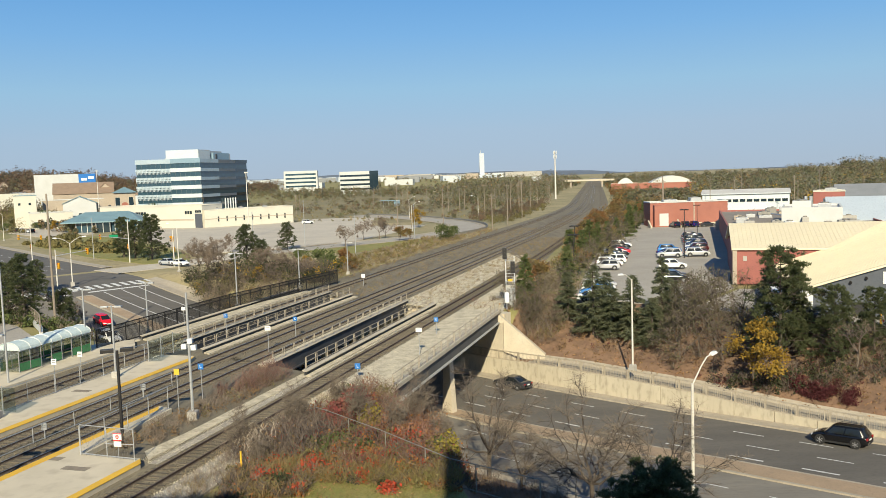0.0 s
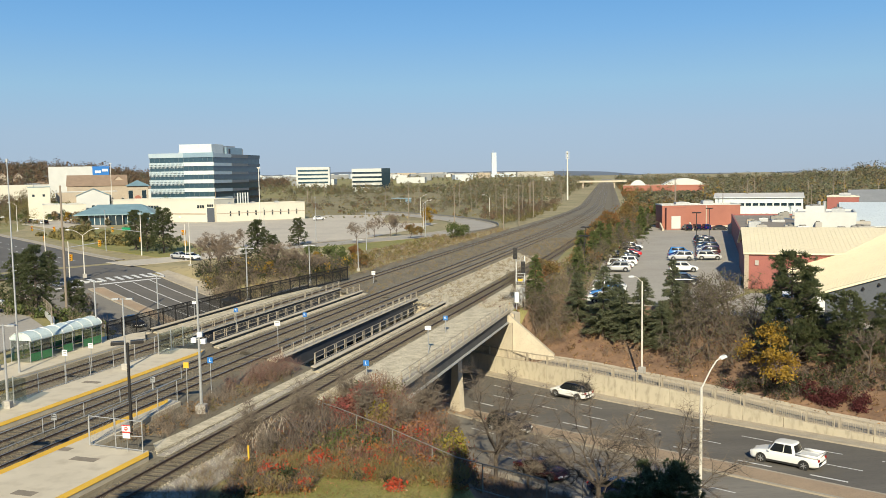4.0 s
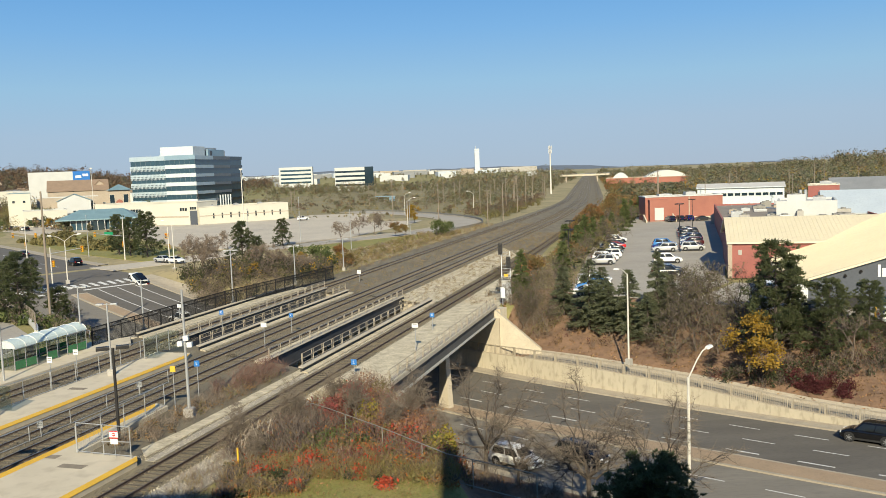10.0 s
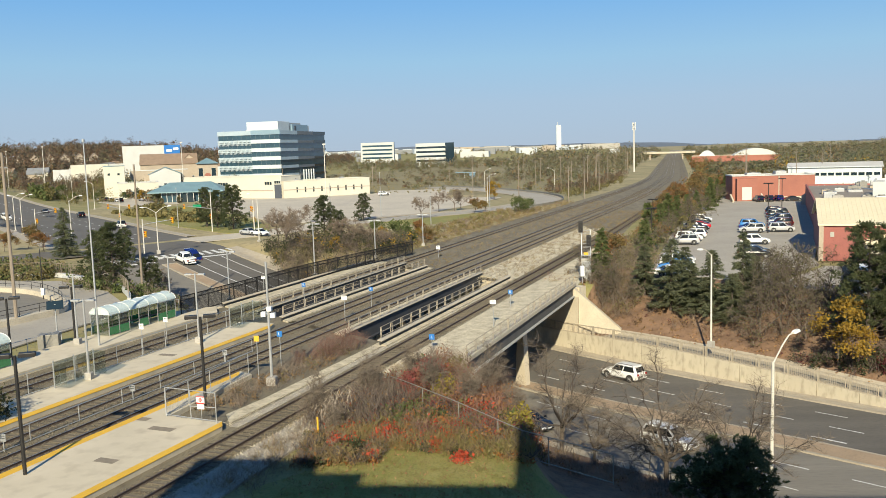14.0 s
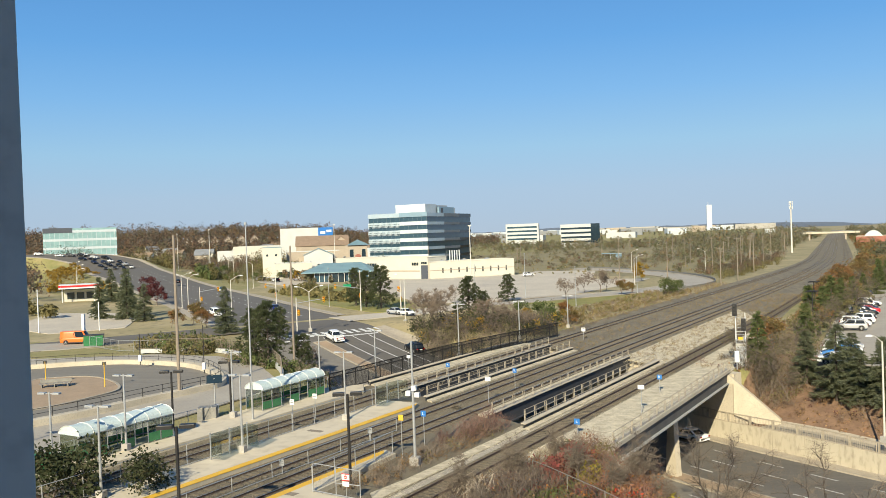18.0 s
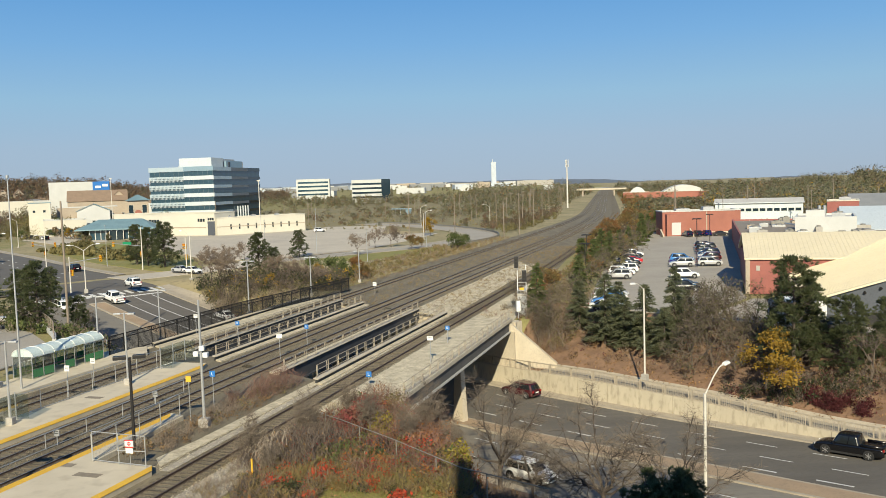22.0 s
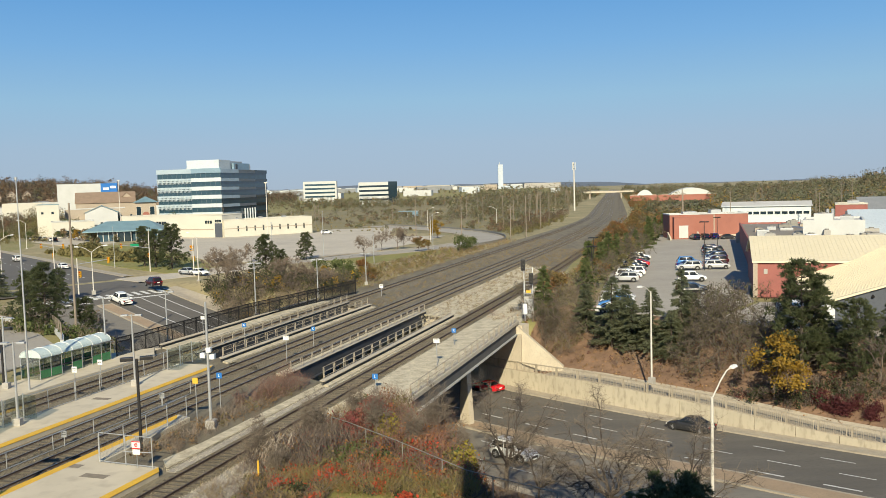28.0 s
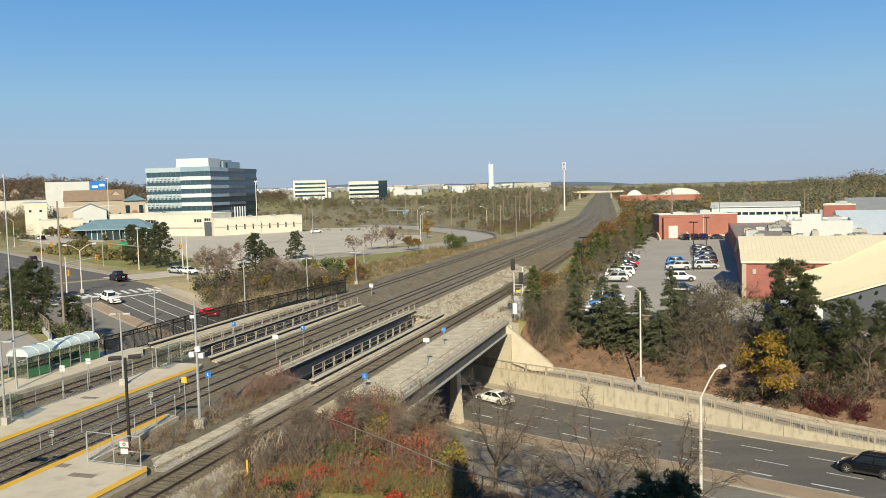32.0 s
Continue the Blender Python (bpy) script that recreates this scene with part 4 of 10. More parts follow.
bridge("railway_bridge", 23.2, 33.3, "steel girder bridge with a ballasted walkway and siding", ((23.7, 28.7), (32.2, 32.8)), False)
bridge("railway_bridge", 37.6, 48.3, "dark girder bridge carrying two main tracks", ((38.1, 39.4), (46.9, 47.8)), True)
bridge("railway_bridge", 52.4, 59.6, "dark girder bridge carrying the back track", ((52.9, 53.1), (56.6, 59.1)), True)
for q, h, label in ((23.25, 1.0, "pale steel railing along the bridge's outer edge"), (33.25, 1.0, "pale steel railing beside the gap between bridges"), (37.7, 0.9, "pale steel railing beside the main tracks"), (48.25, 0.9, "pale steel railing beside the gap between bridges"), (52.45, 1.0, "pale steel railing beside the back track")):
    railing("bridge_railing", [rp(s_at(45.5, q), q, 0.34), rp(s_at(79.8, q), q, 0.34)], h, 2.2, M["rail_stone"], label, 0.032, (1.0, 0.55, 0.12), None, "railing", 0.0, True)

# abutments with their wing walls
mb = MB()
for v0, v1 in ((44.6, 46.0), (79.3, 80.6)):
    pts = [rp(s_at(v0, 22.6), 22.6), rp(s_at(v0, 60.2), 60.2), rp(s_at(v1, 60.2), 60.2), rp(s_at(v1, 22.6), 22.6)]
    mb.prism([tuple(p[:2]) for p in pts], -8.4, -1.2)
    pts = [rp(s_at(v0 if v0 < 60 else 80.2, 22.6), 22.6), rp(s_at(v0 if v0 < 60 else 80.2, 60.2), 60.2), rp(s_at(45.0 if v0 < 60 else v1, 60.2), 60.2), rp(s_at(45.0 if v0 < 60 else v1, 22.6), 22.6)]
    mb.prism([tuple(p[:2]) for p in pts], -1.2, -0.2)
setting("abutment", mb, M["concrete"], "pale concrete bridge abutments", "abutment")


def wing_wall():
    mb = MB()
    pts = [(-66.0, 79.4, -0.25), (-61.0, 81.85, -4.95), (-61.0, 81.85, -8.2), (-66.0, 79.4, -8.2)]
    a = [uv(u, v, z) for u, v, z in pts]
    b = [uv(u - 0.3, v + 0.6, z) for u, v, z in pts]
    n = len(pts)
    mb.add(a + b, [tuple(range(n)), tuple(range(2 * n - 1, n - 1, -1))] + [(k, (k + 1) % n, n + (k + 1) % n, n + k) for k in range(n)])
    mb.prism([tuple(uv(u, v)[:2]) for u, v in ((-70.5, 79.35), (-66.0, 79.39), (-66.3, 82.0), (-70.5, 82.0))], -8.2, -0.26)
    setting("wing_wall", mb, M["concrete"], "sloping concrete wing wall beside the bridge", "wall")


wing_wall()


def retaining():
    panels = thing("retaining_wall", uv(-40, 79.2, zr(-40)), 0, "stained concrete retaining wall in cast panels", "retaining wall", kind="structure")
    inv = panels.matrix_basis.inverted()
    u = -100.0
    while u < 40:
        a, b = u, min(u + 3.95, 40)
        mb = MB()
        vs = []
        for uu in (a, b):
            zb, zt = zr(uu) - 0.3, wall_top(max(uu, -74))
            vs += [inv @ uv(uu, 79.0, zb), inv @ uv(uu, 79.4, zb), inv @ uv(uu, 79.4, zt), inv @ uv(uu, 79.0, zt)]
        mb.add(vs, ((0, 1, 2, 3), (7, 6, 5, 4), (0, 4, 5, 1), (1, 5, 6, 2), (2, 6, 7, 3), (3, 7, 4, 0)))
        part("panel", mb, M["wall_streaked"], panels)
        u += 4.0
    mb = MB()
    rows = [[uv(u, v, ground(*uv(u, max(v, 79.5))[:2]) + 0.04) for v in (79.4, 80.5, 81.6, 82.0, 82.35)] for u in span(-62, 40, 2.5)]
    for r0, r1 in zip(rows, rows[1:]):
        for k in range(4):
            mb.quad(r0[k], r1[k], r1[k + 1], r0[k + 1])
    setting("upper_walk", mb, M["kerb"], "pale concrete walk and paved slope behind the wall's railing", "pavement")
    wr = railing("wall_railing", [uv(u, 79.2, wall_top(u)) for u in span(-75, 20, 2.5)], 1.1, 3.0, M["rail_stone"], "weathered concrete-grey railing with close balusters on the wall", 0.04, (0.97, 0.06), None, "railing", 0.2)
    inv = wr.matrix_basis.inverted()
    for z0, z1, hw in ((1.02, 1.12, 0.07), (0.0, 0.10, 0.1)):
        mb = MB()
        mb.sweep([inv @ uv(u, 79.2, wall_top(u)) for u in span(-75, 20, 2.5)], [(-hw, z0), (hw, z0), (hw, z1), (-hw, z1)])
        part("rail", mb, M["rail_stone"], wr)
    pm = MB()
    pm.bevel_box(-0.08, -0.08, 0, 0.08, 0.08, 1.18, 0.03)
    me = pm.mesh("pier_post", M["rail_stone"])
    for k in range(32):
        u = -75 + 3.0 * k
        o = new("pier_post", me)
        o.parent = wr
        o.matrix_basis = inv @ Matrix.Translation(uv(u, 79.2, wall_top(u))) @ Matrix.Rotation(ROAD_YAW, 4, "Z")


retaining()
# ---- buildings ----
def block(name, corner, yaw_deg, w, dp, h, wall, roof, label, category="building", base=LEVEL, parapet=0.4, cap=None, group=""):
    """A flat-roofed building: local x along its front, y to its back."""
    b = thing(name, (corner[0], corner[1], base), radians(yaw_deg), label, category, group)
    t = 0.35
    for x0, y0, x1, y1 in ((0, 0, w, t), (w - t, t, w, dp - t), (0, dp - t, w, dp), (0, t, t, dp - t)):
        mb = MB()
        mb.box(x0, y0, 0, x1, y1, h)
        part("wall", mb, wall, b)
    mb = MB()
    mb.box(t, t, h - parapet - 0.3, w - t, dp - t, h - parapet)
    part("roof", mb, roof, b)
    if cap is not None:
        for x0, y0, x1, y1 in ((-0.12, -0.12, w + 0.12, t + 0.1), (w - t - 0.1, t + 0.1, w + 0.12, dp - t - 0.1), (-0.12, dp - t - 0.1, w + 0.12, dp + 0.12), (-0.12, t + 0.1, t + 0.1, dp - t - 0.1)):
            mb = MB()
            mb.box(x0, y0, h, x1, y1, h + 0.28)
            part("coping", mb, cap, b)
    return b


def window(b, x, z, w, h, glass, frame, side=None, dp=0.0):
    """A window in the front (or in the right-hand side, at depth x) of a block."""
    m = Matrix.Identity(4) if side is None else Matrix.Translation((side, 0, 0)) @ Matrix.Rotation(math.pi / 2, 4, "Z")
    mb = MB()
    for x0, z0, x1, z1 in ((x, z, x + w, z + 0.1), (x, z + h - 0.1, x + w, z + h), (x, z + 0.1, x + 0.1, z + h - 0.1), (x + w - 0.1, z + 0.1, x + w, z + h - 0.1)):
        mb.box(x0, -0.08, z0, x1, 0.02, z1, m)
    fr = part("window", mb, frame, b)
    mb = MB()
    mb.box(x + 0.1, -0.03, z + 0.1, x + w - 0.1, 0.0, z + h - 0.1, m)
    part("pane", mb, glass, fr)


def roof_unit(b, x, y, z, w, d, h, mt=None):
    mb = MB()
    mb.bevel_box(x, y, z, x + w, y + d, z + h, 0.08)
    u = part("roof_unit", mb, mt or M["galv"], b, "grey rooftop air unit")
    mb = MB()
    mb.cyl((x + w / 2, y + d / 2, z + h), (x + w / 2, y + d / 2, z + h + 0.25), min(w, d) * 0.32, min(w, d) * 0.32, 10)
    part("fan", mb, M["galv_dark"], u)


def office():
    W, D, H = 54.0, 35.0, 29.3
    b = thing("office_building", (-118, 419, LEVEL), math.atan2(0.98, 0.2), "six-storey office building of blue and silver glass bands", "office building")
    # local x runs back along the side with darker spandrels, local y along the paler front
    fl = 4.25
    mb = MB()
    mb.box(0.25, 0.25, 0, W - 0.25, D - 0.25, H - 1.0)
    part("core", mb, M["glass_blue"], b, "dark reflective blue glazing")
    mb = MB()
    mb.box(0.1, 0.1, H - 1.0, W - 0.1, D - 0.1, H - 0.6)
    part("roof", mb, M["roof_light"], b)
    for k in range(7):
        z = H - 1.9 - fl * k
        if z < 1:
            break
        top = k == 0
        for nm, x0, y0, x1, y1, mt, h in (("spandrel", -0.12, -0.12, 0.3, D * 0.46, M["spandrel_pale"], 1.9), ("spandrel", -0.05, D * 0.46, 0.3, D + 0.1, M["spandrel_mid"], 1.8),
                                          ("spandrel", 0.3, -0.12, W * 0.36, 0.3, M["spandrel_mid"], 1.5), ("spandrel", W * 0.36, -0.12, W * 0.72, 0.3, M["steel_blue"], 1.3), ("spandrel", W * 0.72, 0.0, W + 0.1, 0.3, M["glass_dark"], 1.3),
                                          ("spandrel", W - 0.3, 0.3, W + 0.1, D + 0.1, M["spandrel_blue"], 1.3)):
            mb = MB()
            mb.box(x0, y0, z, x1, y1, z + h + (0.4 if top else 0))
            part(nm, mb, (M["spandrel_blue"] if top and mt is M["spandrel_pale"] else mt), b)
        for i in range(14):
            mb = MB()
            y = 0.5 + i * (D - 1) / 13
            mb.box(0.18, y - 0.03, z - 2.3, 0.28, y + 0.03, z)
            part("mullion", mb, M["steel_blue"], b)
    one = MB()
    one.box(-0.30, -0.09, -0.9, -0.05, 0.09, 1.7)
    fin_mesh = one.mesh("fin", M["spandrel_pale"])
    for k in range(1, 6):
        z = H - 1.9 - fl * k
        for i in range(26):
            fin = new("fin", fin_mesh)
            fin.parent = b
            fin.location = (0, D * 0.47 + i * D * 0.52 / 25, z)
        band = MB()
        band.box(-0.10, D * 0.46, z + 0.55, -0.051, D + 0.1, z + 0.8)
        part("band", band, M["glass_dark"], b)
    for x0, y0, x1, y1, h, mt in ((1.5, 1.5, 14, 19, 4.6, M["spandrel_pale"]), (8, 3, 30, 16, 4.2, M["steel_pale"]), (16, 0.8, 34, 2.0, 3.2, M["spandrel_blue"]), (30, 4, 42, 14, 3.0, M["steel_pale"]), (15.5, 5, 16.5, 9, 4.9, M["slate_wall"]), (18, 0.6, 20, 0.85, 2.6, M["slate_wall"]), (20, 22, 30, 30, 1.4, M["steel_pale"])):
        mb = MB()
        mb.bevel_box(x0, y0, H - 0.6, x1, y1, H + h, 0.1)
        part("penthouse", mb, mt, b, "pale rooftop plant room")
    for i in range(6):
        mb = MB()
        mb.cyl((0.8, 22 + 2 * i, H - 0.6), (0.8, 22 + 2 * i, H + 0.9), 0.06, 0.06, 5)
        part("roof_post", mb, M["galv"], b)
    for i in range(5):
        mb = MB()
        mb.cyl((24 + 3.0 * i, -0.6, 0), (24 + 3.0 * i, -0.6, 9.2), 0.35, 0.35, 10)
        part("column", mb, M["spandrel_pale"], b)


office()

# long cream retail building before the office: two blocks and a blue-roofed entrance
b = block("retail_block", (-141, 350.6), -24.5, 52.8, 12, 8.7, M["cream_wall"], M["roof_light"], "tall cream block of a long retail building", "retail building", cap=M["cream_wall"])
for i in range(4):
    window(b, 19.2 + 1.4 * i, 4.9, 1.15, 1.6, M["glass_dark"], M["trim_black"])
    window(b, 19.2 + 1.4 * i, 0.8, 1.15, 1.5, M["glass_dark"], M["trim_black"])
for i in range(3):
    window(b, 44.4 + 1.25 * i, 5.5, 0.95, 1.2, M["glass_dark"], M["trim_black"])
    window(b, 49.4 + 1.05 * i, 6.0, 0.85, 1.0, M["glass_dark"], M["trim_black"])
for z0, z1, mt in ((3.0, 3.5, "tan_wall"),):
    mb = MB()
    mb.box(0, -0.06, z0, 48.5, -0.004, z1)
    part("band", mb, M[mt], b, "tan wall band")
# a flat slate-coloured panel marks the recess
mb = MB()
mb.box(49.3, -0.12, 0, 52.8, -0.01, 5.6)
part("recess", mb, M["slate_wall"], b, "flat dark panel at the wall's recess")
b = block("retail_wing", (-92, 328.4), 33.5, 36.7, 10, 6.7, M["cream_wall"], M["roof_light"], "lower cream wing with slot windows", "retail building", cap=M["cream_wall"])
for i in range(9):
    window(b, 5.2 + 3.45 * i, 2.2, 0.55, 2.0, M["glass_dark"], M["trim_black"])
for i in range(3):
    roof_unit(b, 6 + 10 * i, 5, 6.4, 1.6, 1.6, 1.0)
mb = MB()
mb.box(0, -0.06, 3.2, 36.7, -0.004, 3.5)
part("band", mb, M["tan_wall"], b, "tan wall band")


def pavilion():
    b = thing("entrance_pavilion", (-128.5, 322, LEVEL), radians(10), "glass entrance pavilion under a blue-green hipped roof", "pavilion")
    mb = MB()
    mb.box(-10, 0.5, 0, 12, 14, 4.0)
    part("glazing", mb, M["glass_blue"], b)
    for i in range(12):
        mb = MB()
        mb.box(-10.1 + i * 2.0, 0.25, 0, -9.85 + i * 2.0, 0.5, 4.2)
        part("column", mb, M["white_wall"], b)
    mb = MB()
    e, r = 4.2, 7.6
    pts = [(-15, -1.5, e), (14, -1.5, e), (14, 16, e), (-15, 16, e), (-8, 7, r), (8, 7, r), (-15, -1.5, e - .4), (14, -1.5, e - .4), (14, 16, e - .4), (-15, 16, e - .4)]
    mb.add(pts, ((0, 1, 5, 4), (1, 2, 5), (2, 3, 4, 5), (3, 0, 4), (0, 6, 7, 1), (1, 7, 8, 2), (2, 8, 9, 3), (3, 9, 6, 0), (9, 8, 7, 6)))
    part("roof", mb, M["roof_teal"], b)
    mb = MB()
    mb.box(-2.5, -1.0, 0, 2.5, 0.4, 3.4)
    d = part("entrance", mb, M["glass_dark"], b)
    for x in (-2.6, -0.1, 2.4):
        mb = MB()
        mb.box(x, -1.15, 0, x + 0.2, -1.0, 3.5)
        part("door_frame", mb, M["white_wall"], d)


pavilion()


def gable(name, corner, yaw_deg, w, dp, eave, ridge, wall, roof, label, category="house", base=LEVEL, windows=0, group="", ridge_x=True):
    b = thing(name, (corner[0], corner[1], base), radians(yaw_deg), label, category, group)
    mb = MB()
    if ridge_x:
        vs = [(0, 0, 0), (w, 0, 0), (w, dp, 0), (0, dp, 0), (0, 0, eave), (w, 0, eave), (w, dp, eave), (0, dp, eave), (0, dp / 2, ridge), (w, dp / 2, ridge)]
        fs = [(0, 1, 5, 4), (2, 3, 7, 6), (1, 2, 6, 9, 5), (3, 0, 4, 8, 7), (3, 2, 1, 0)]
        rf = [((-0.4, -0.5, eave - 0.2), (w + 0.4, -0.5, eave - 0.2), (w + 0.4, dp / 2, ridge + 0.05), (-0.4, dp / 2, ridge + 0.05)), ((w + 0.4, dp + 0.5, eave - 0.2), (-0.4, dp + 0.5, eave - 0.2), (-0.4, dp / 2, ridge + 0.05), (w + 0.4, dp / 2, ridge + 0.05))]
    else:
        vs = [(0, 0, 0), (w, 0, 0), (w, dp, 0), (0, dp, 0), (0, 0, eave), (w, 0, eave), (w, dp, eave), (0, dp, eave), (w / 2, 0, ridge), (w / 2, dp, ridge)]
        fs = [(0, 1, 5, 8, 4), (2, 3, 7, 9, 6), (1, 2, 6, 5), (3, 0, 4, 7), (3, 2, 1, 0)]
        rf = [((-0.5, dp + 0.4, eave - 0.2), (-0.5, -0.4, eave - 0.2), (w / 2, -0.4, ridge + 0.05), (w / 2, dp + 0.4, ridge + 0.05)), ((w + 0.5, -0.4, eave - 0.2), (w + 0.5, dp + 0.4, eave - 0.2), (w / 2, dp + 0.4, ridge + 0.05), (w / 2, -0.4, ridge + 0.05))]
    mb.add(vs, fs)
    part("wall", mb, wall, b)
    up = Vector((0, 0, 0.22))
    for a, c, d, e in rf:
        mb = MB()
        a, c, d, e = Vector(a), Vector(c), Vector(d), Vector(e)
        mb.add([a, c, d, e, a + up, c + up, d + up, e + up], ((3, 2, 1, 0), (4, 5, 6, 7), (0, 1, 5, 4), (1, 2, 6, 5), (2, 3, 7, 6), (3, 0, 4, 7)))
        part("roof", mb, roof, b)
    for i in range(windows):
        window(b, w * (i + 0.5) / windows - 0.7, eave * 0.4, 1.4, 1.7, M["glass_dark"], M["white_wall"])
    return b


# left of the avenue and behind the crossing
b = block("big_box_store", (-258, 541), 24, 36, 30, 25.8, M["white_wall"], M["roof_light"], "large white store with a blue corner", "store")
mb = MB()
mb.box(26, -0.15, 16, 36.15, 12, 25.8)
part("corner_panel", mb, M["sign_blue"], b, "bright blue facade panel")
for k, (x0, x1, z) in enumerate(((27.5, 31, 21.5), (31.8, 35.2, 22.5))):
    mb = MB()
    mb.box(x0, -0.3, z, x1, -0.16, z + 1.6)
    part("panel_mark", mb, M["sign_white"], b)
gable("brown_roofed_hall", (-206, 452), 22, 30, 22, 14.0, 19.5, M["tan_wall"], M["roof_brown"], "tan hall with a steep brown roof", "building", windows=6)
gable("brown_roofed_hall", (-190, 464), 22, 13, 18, 13.0, 19.0, M["tan_wall"], M["roof_brown"], "tan gabled hall with a brown roof", "building", windows=3, ridge_x=False)
b = block("clock_building", (-154, 400), 20, 9.5, 10, 14.0, M["tan_wall"], M["roof_brown"], "brick corner building with an arched entrance", "building")
mb = MB()
mb.add([(-1, -1, 14), (10.5, -1, 14), (10.5, 11, 14), (-1, 11, 14), (4.75, 5, 16.8)], ((0, 1, 4), (1, 2, 4), (2, 3, 4), (3, 0, 4), (3, 2, 1, 0)))
part("hipped_roof", mb, M["roof_teal"], b)
for x in (0.5, 6.5):
    window(b, x, 8, 2.2, 4, M["glass_dark"], M["cream_wall"])
mb = MB()
mb.cyl((4.75, -0.2, 8), (4.75, 0.1, 8), 1.6, 1.6, 16)
mb.box(3.15, -0.2, 4, 6.35, 0.1, 8)
part("arch", mb, M["red_brick"], b)
b = block("strip_mall", (-174.7, 359.5), 26, 17, 16, 6.8, M["cream_wall"], M["roof_light"], "low cream strip mall", "shop building", cap=M["white_wall"])
for i in range(4):
    window(b, 1.6 + 3.7 * i, 0.6, 2.4, 2.6, M["glass_dark"], M["white_wall"])
b = block("cream_building", (-188.7, 375.4), 25, 9, 14, 14.2, M["cream_wall"], M["roof_light"], "cream building with a teal parapet", "building", cap=M["roof_teal"])
for i in range(2):
    window(b, 1.6 + 4.2 * i, 10.0, 1.2, 1.2, M["glass_dark"], M["cream_wall"])
b = block("low_shop", (-182, 388), 24, 26, 12, 11.6, M["tan_wall"], M["roof_gravel"], "low tan shop building", "shop building", cap=M["white_wall"])
gable("teal_roofed_shop", (-171, 384), 22, 14, 12, 10.0, 13.0, M["white_wall"], M["roof_teal"], "white shop with a blue-green roof", "shop building", windows=3, ridge_x=False)

# the glass office and the houses beyond the avenue
b = block("glass_office", (-373, 447.4), 38, 38, 22, 28.6, M["glass_green"], M["roof_light"], "pale green glass office building", "office building", parapet=0.3)
b.scale = (1.12, 1.12, 1.045)
for k in range(5):
    mb = MB()
    mb.box(-0.1, -0.12, 6 + 5 * k, 38.1, 0.02, 7.4 + 5 * k)
    part("spandrel", mb, M["spandrel_pale"], b)
for i in range(16):
    mb = MB()
    mb.box(1 + 2.4 * i, -0.15, 2, 1.14 + 2.4 * i, 0.0, 28)
    part("mullion", mb, M["spandrel_pale"], b)
mb = MB()
mb.box(-0.05, -0.2, 26.0, 15, 8, 28.9)
part("dark_band", mb, M["slate_wall"], b, "dark top-floor band")
rng = random.Random(3)
for i in range(6):
    hs = gable("town_house", (-424 + 10 * i, 690 + 6.5 * i), 33, 7, 10, 9.5 + rng.uniform(-.4, .4), 13.2, M["tan_wall"], M["roof_brown"], "tan brick town house with a brown roof", "house", windows=2, group="row of town houses", ridge_x=False)
    hs.matrix_basis = Matrix.Translation((0, 0, hill(-424 + 10 * i, 690 + 6.5 * i))) @ hs.matrix_basis


rng = random.Random(17)
for i in range(16):
    az, dist = radians(rng.uniform(-35, -19)), rng.uniform(640, 760)
    x, y = dist * math.sin(az), dist * math.cos(az)
    hs = gable("far_house", (x, y), math.degrees(-az) + rng.uniform(-30, 30), rng.uniform(10, 15), 9, 7.5, 10.5, M[rng.choice(("tan_wall", "white_wall", "cream_wall"))], M[rng.choice(("roof_brown", "roof_grey", "roof_grey"))], "distant house roof among autumn trees", "house", windows=3, group="houses on the rise")
    hs.matrix_basis = Matrix.Translation((0, 0, hill(x, y))) @ hs.matrix_basis


def petrol_station():
    b = thing("filling_station", (-192, 231, LEVEL), radians(38), "small white filling station with a red-edged canopy", "filling station")
    mb = MB()
    mb.bevel_box(3.5, -3, 4.4, 16, 7, 5.6, 0.1)
    c = part("canopy", mb, M["sign_white"], b)
    mb = MB()
    mb.box(3.44, -3.06, 4.9, 16.06, 7.06, 5.5)
    part("fascia", mb, M["sign_red"], c, "red canopy band")
    for x in (4.5, 14.0):
        for y in (-1.5, 5.5):
            mb = MB()
            mb.cyl((x, y, 0), (x, y, 4.4), 0.15, 0.15, 8)
            part("column", mb, M["sign_white"], b)
    mb = MB()
    mb.box(5, 2, 0, 15, 8, 3.9)
    k = part("kiosk", mb, M["cream_wall"], b)
    for i in range(1, 4):
        mb = MB()
        mb.box(3 + 2.9 * i, 1.92, 0.9, 5.2 + 2.9 * i, 2.0, 3.0)
        part("window", mb, M["glass_dark"], k)


petrol_station()

# hills along the horizon; their blue-grey colour holds the haze of distance
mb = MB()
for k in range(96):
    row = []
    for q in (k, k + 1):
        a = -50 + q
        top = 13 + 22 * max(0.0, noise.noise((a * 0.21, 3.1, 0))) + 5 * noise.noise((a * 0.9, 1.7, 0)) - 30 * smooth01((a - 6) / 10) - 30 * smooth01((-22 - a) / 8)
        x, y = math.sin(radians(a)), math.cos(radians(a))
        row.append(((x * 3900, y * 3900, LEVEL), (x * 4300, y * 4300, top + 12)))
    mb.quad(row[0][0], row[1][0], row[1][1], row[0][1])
setting("far_hills", mb, M["hill_far"], "low far hills tinted blue for haze", "hills", True)

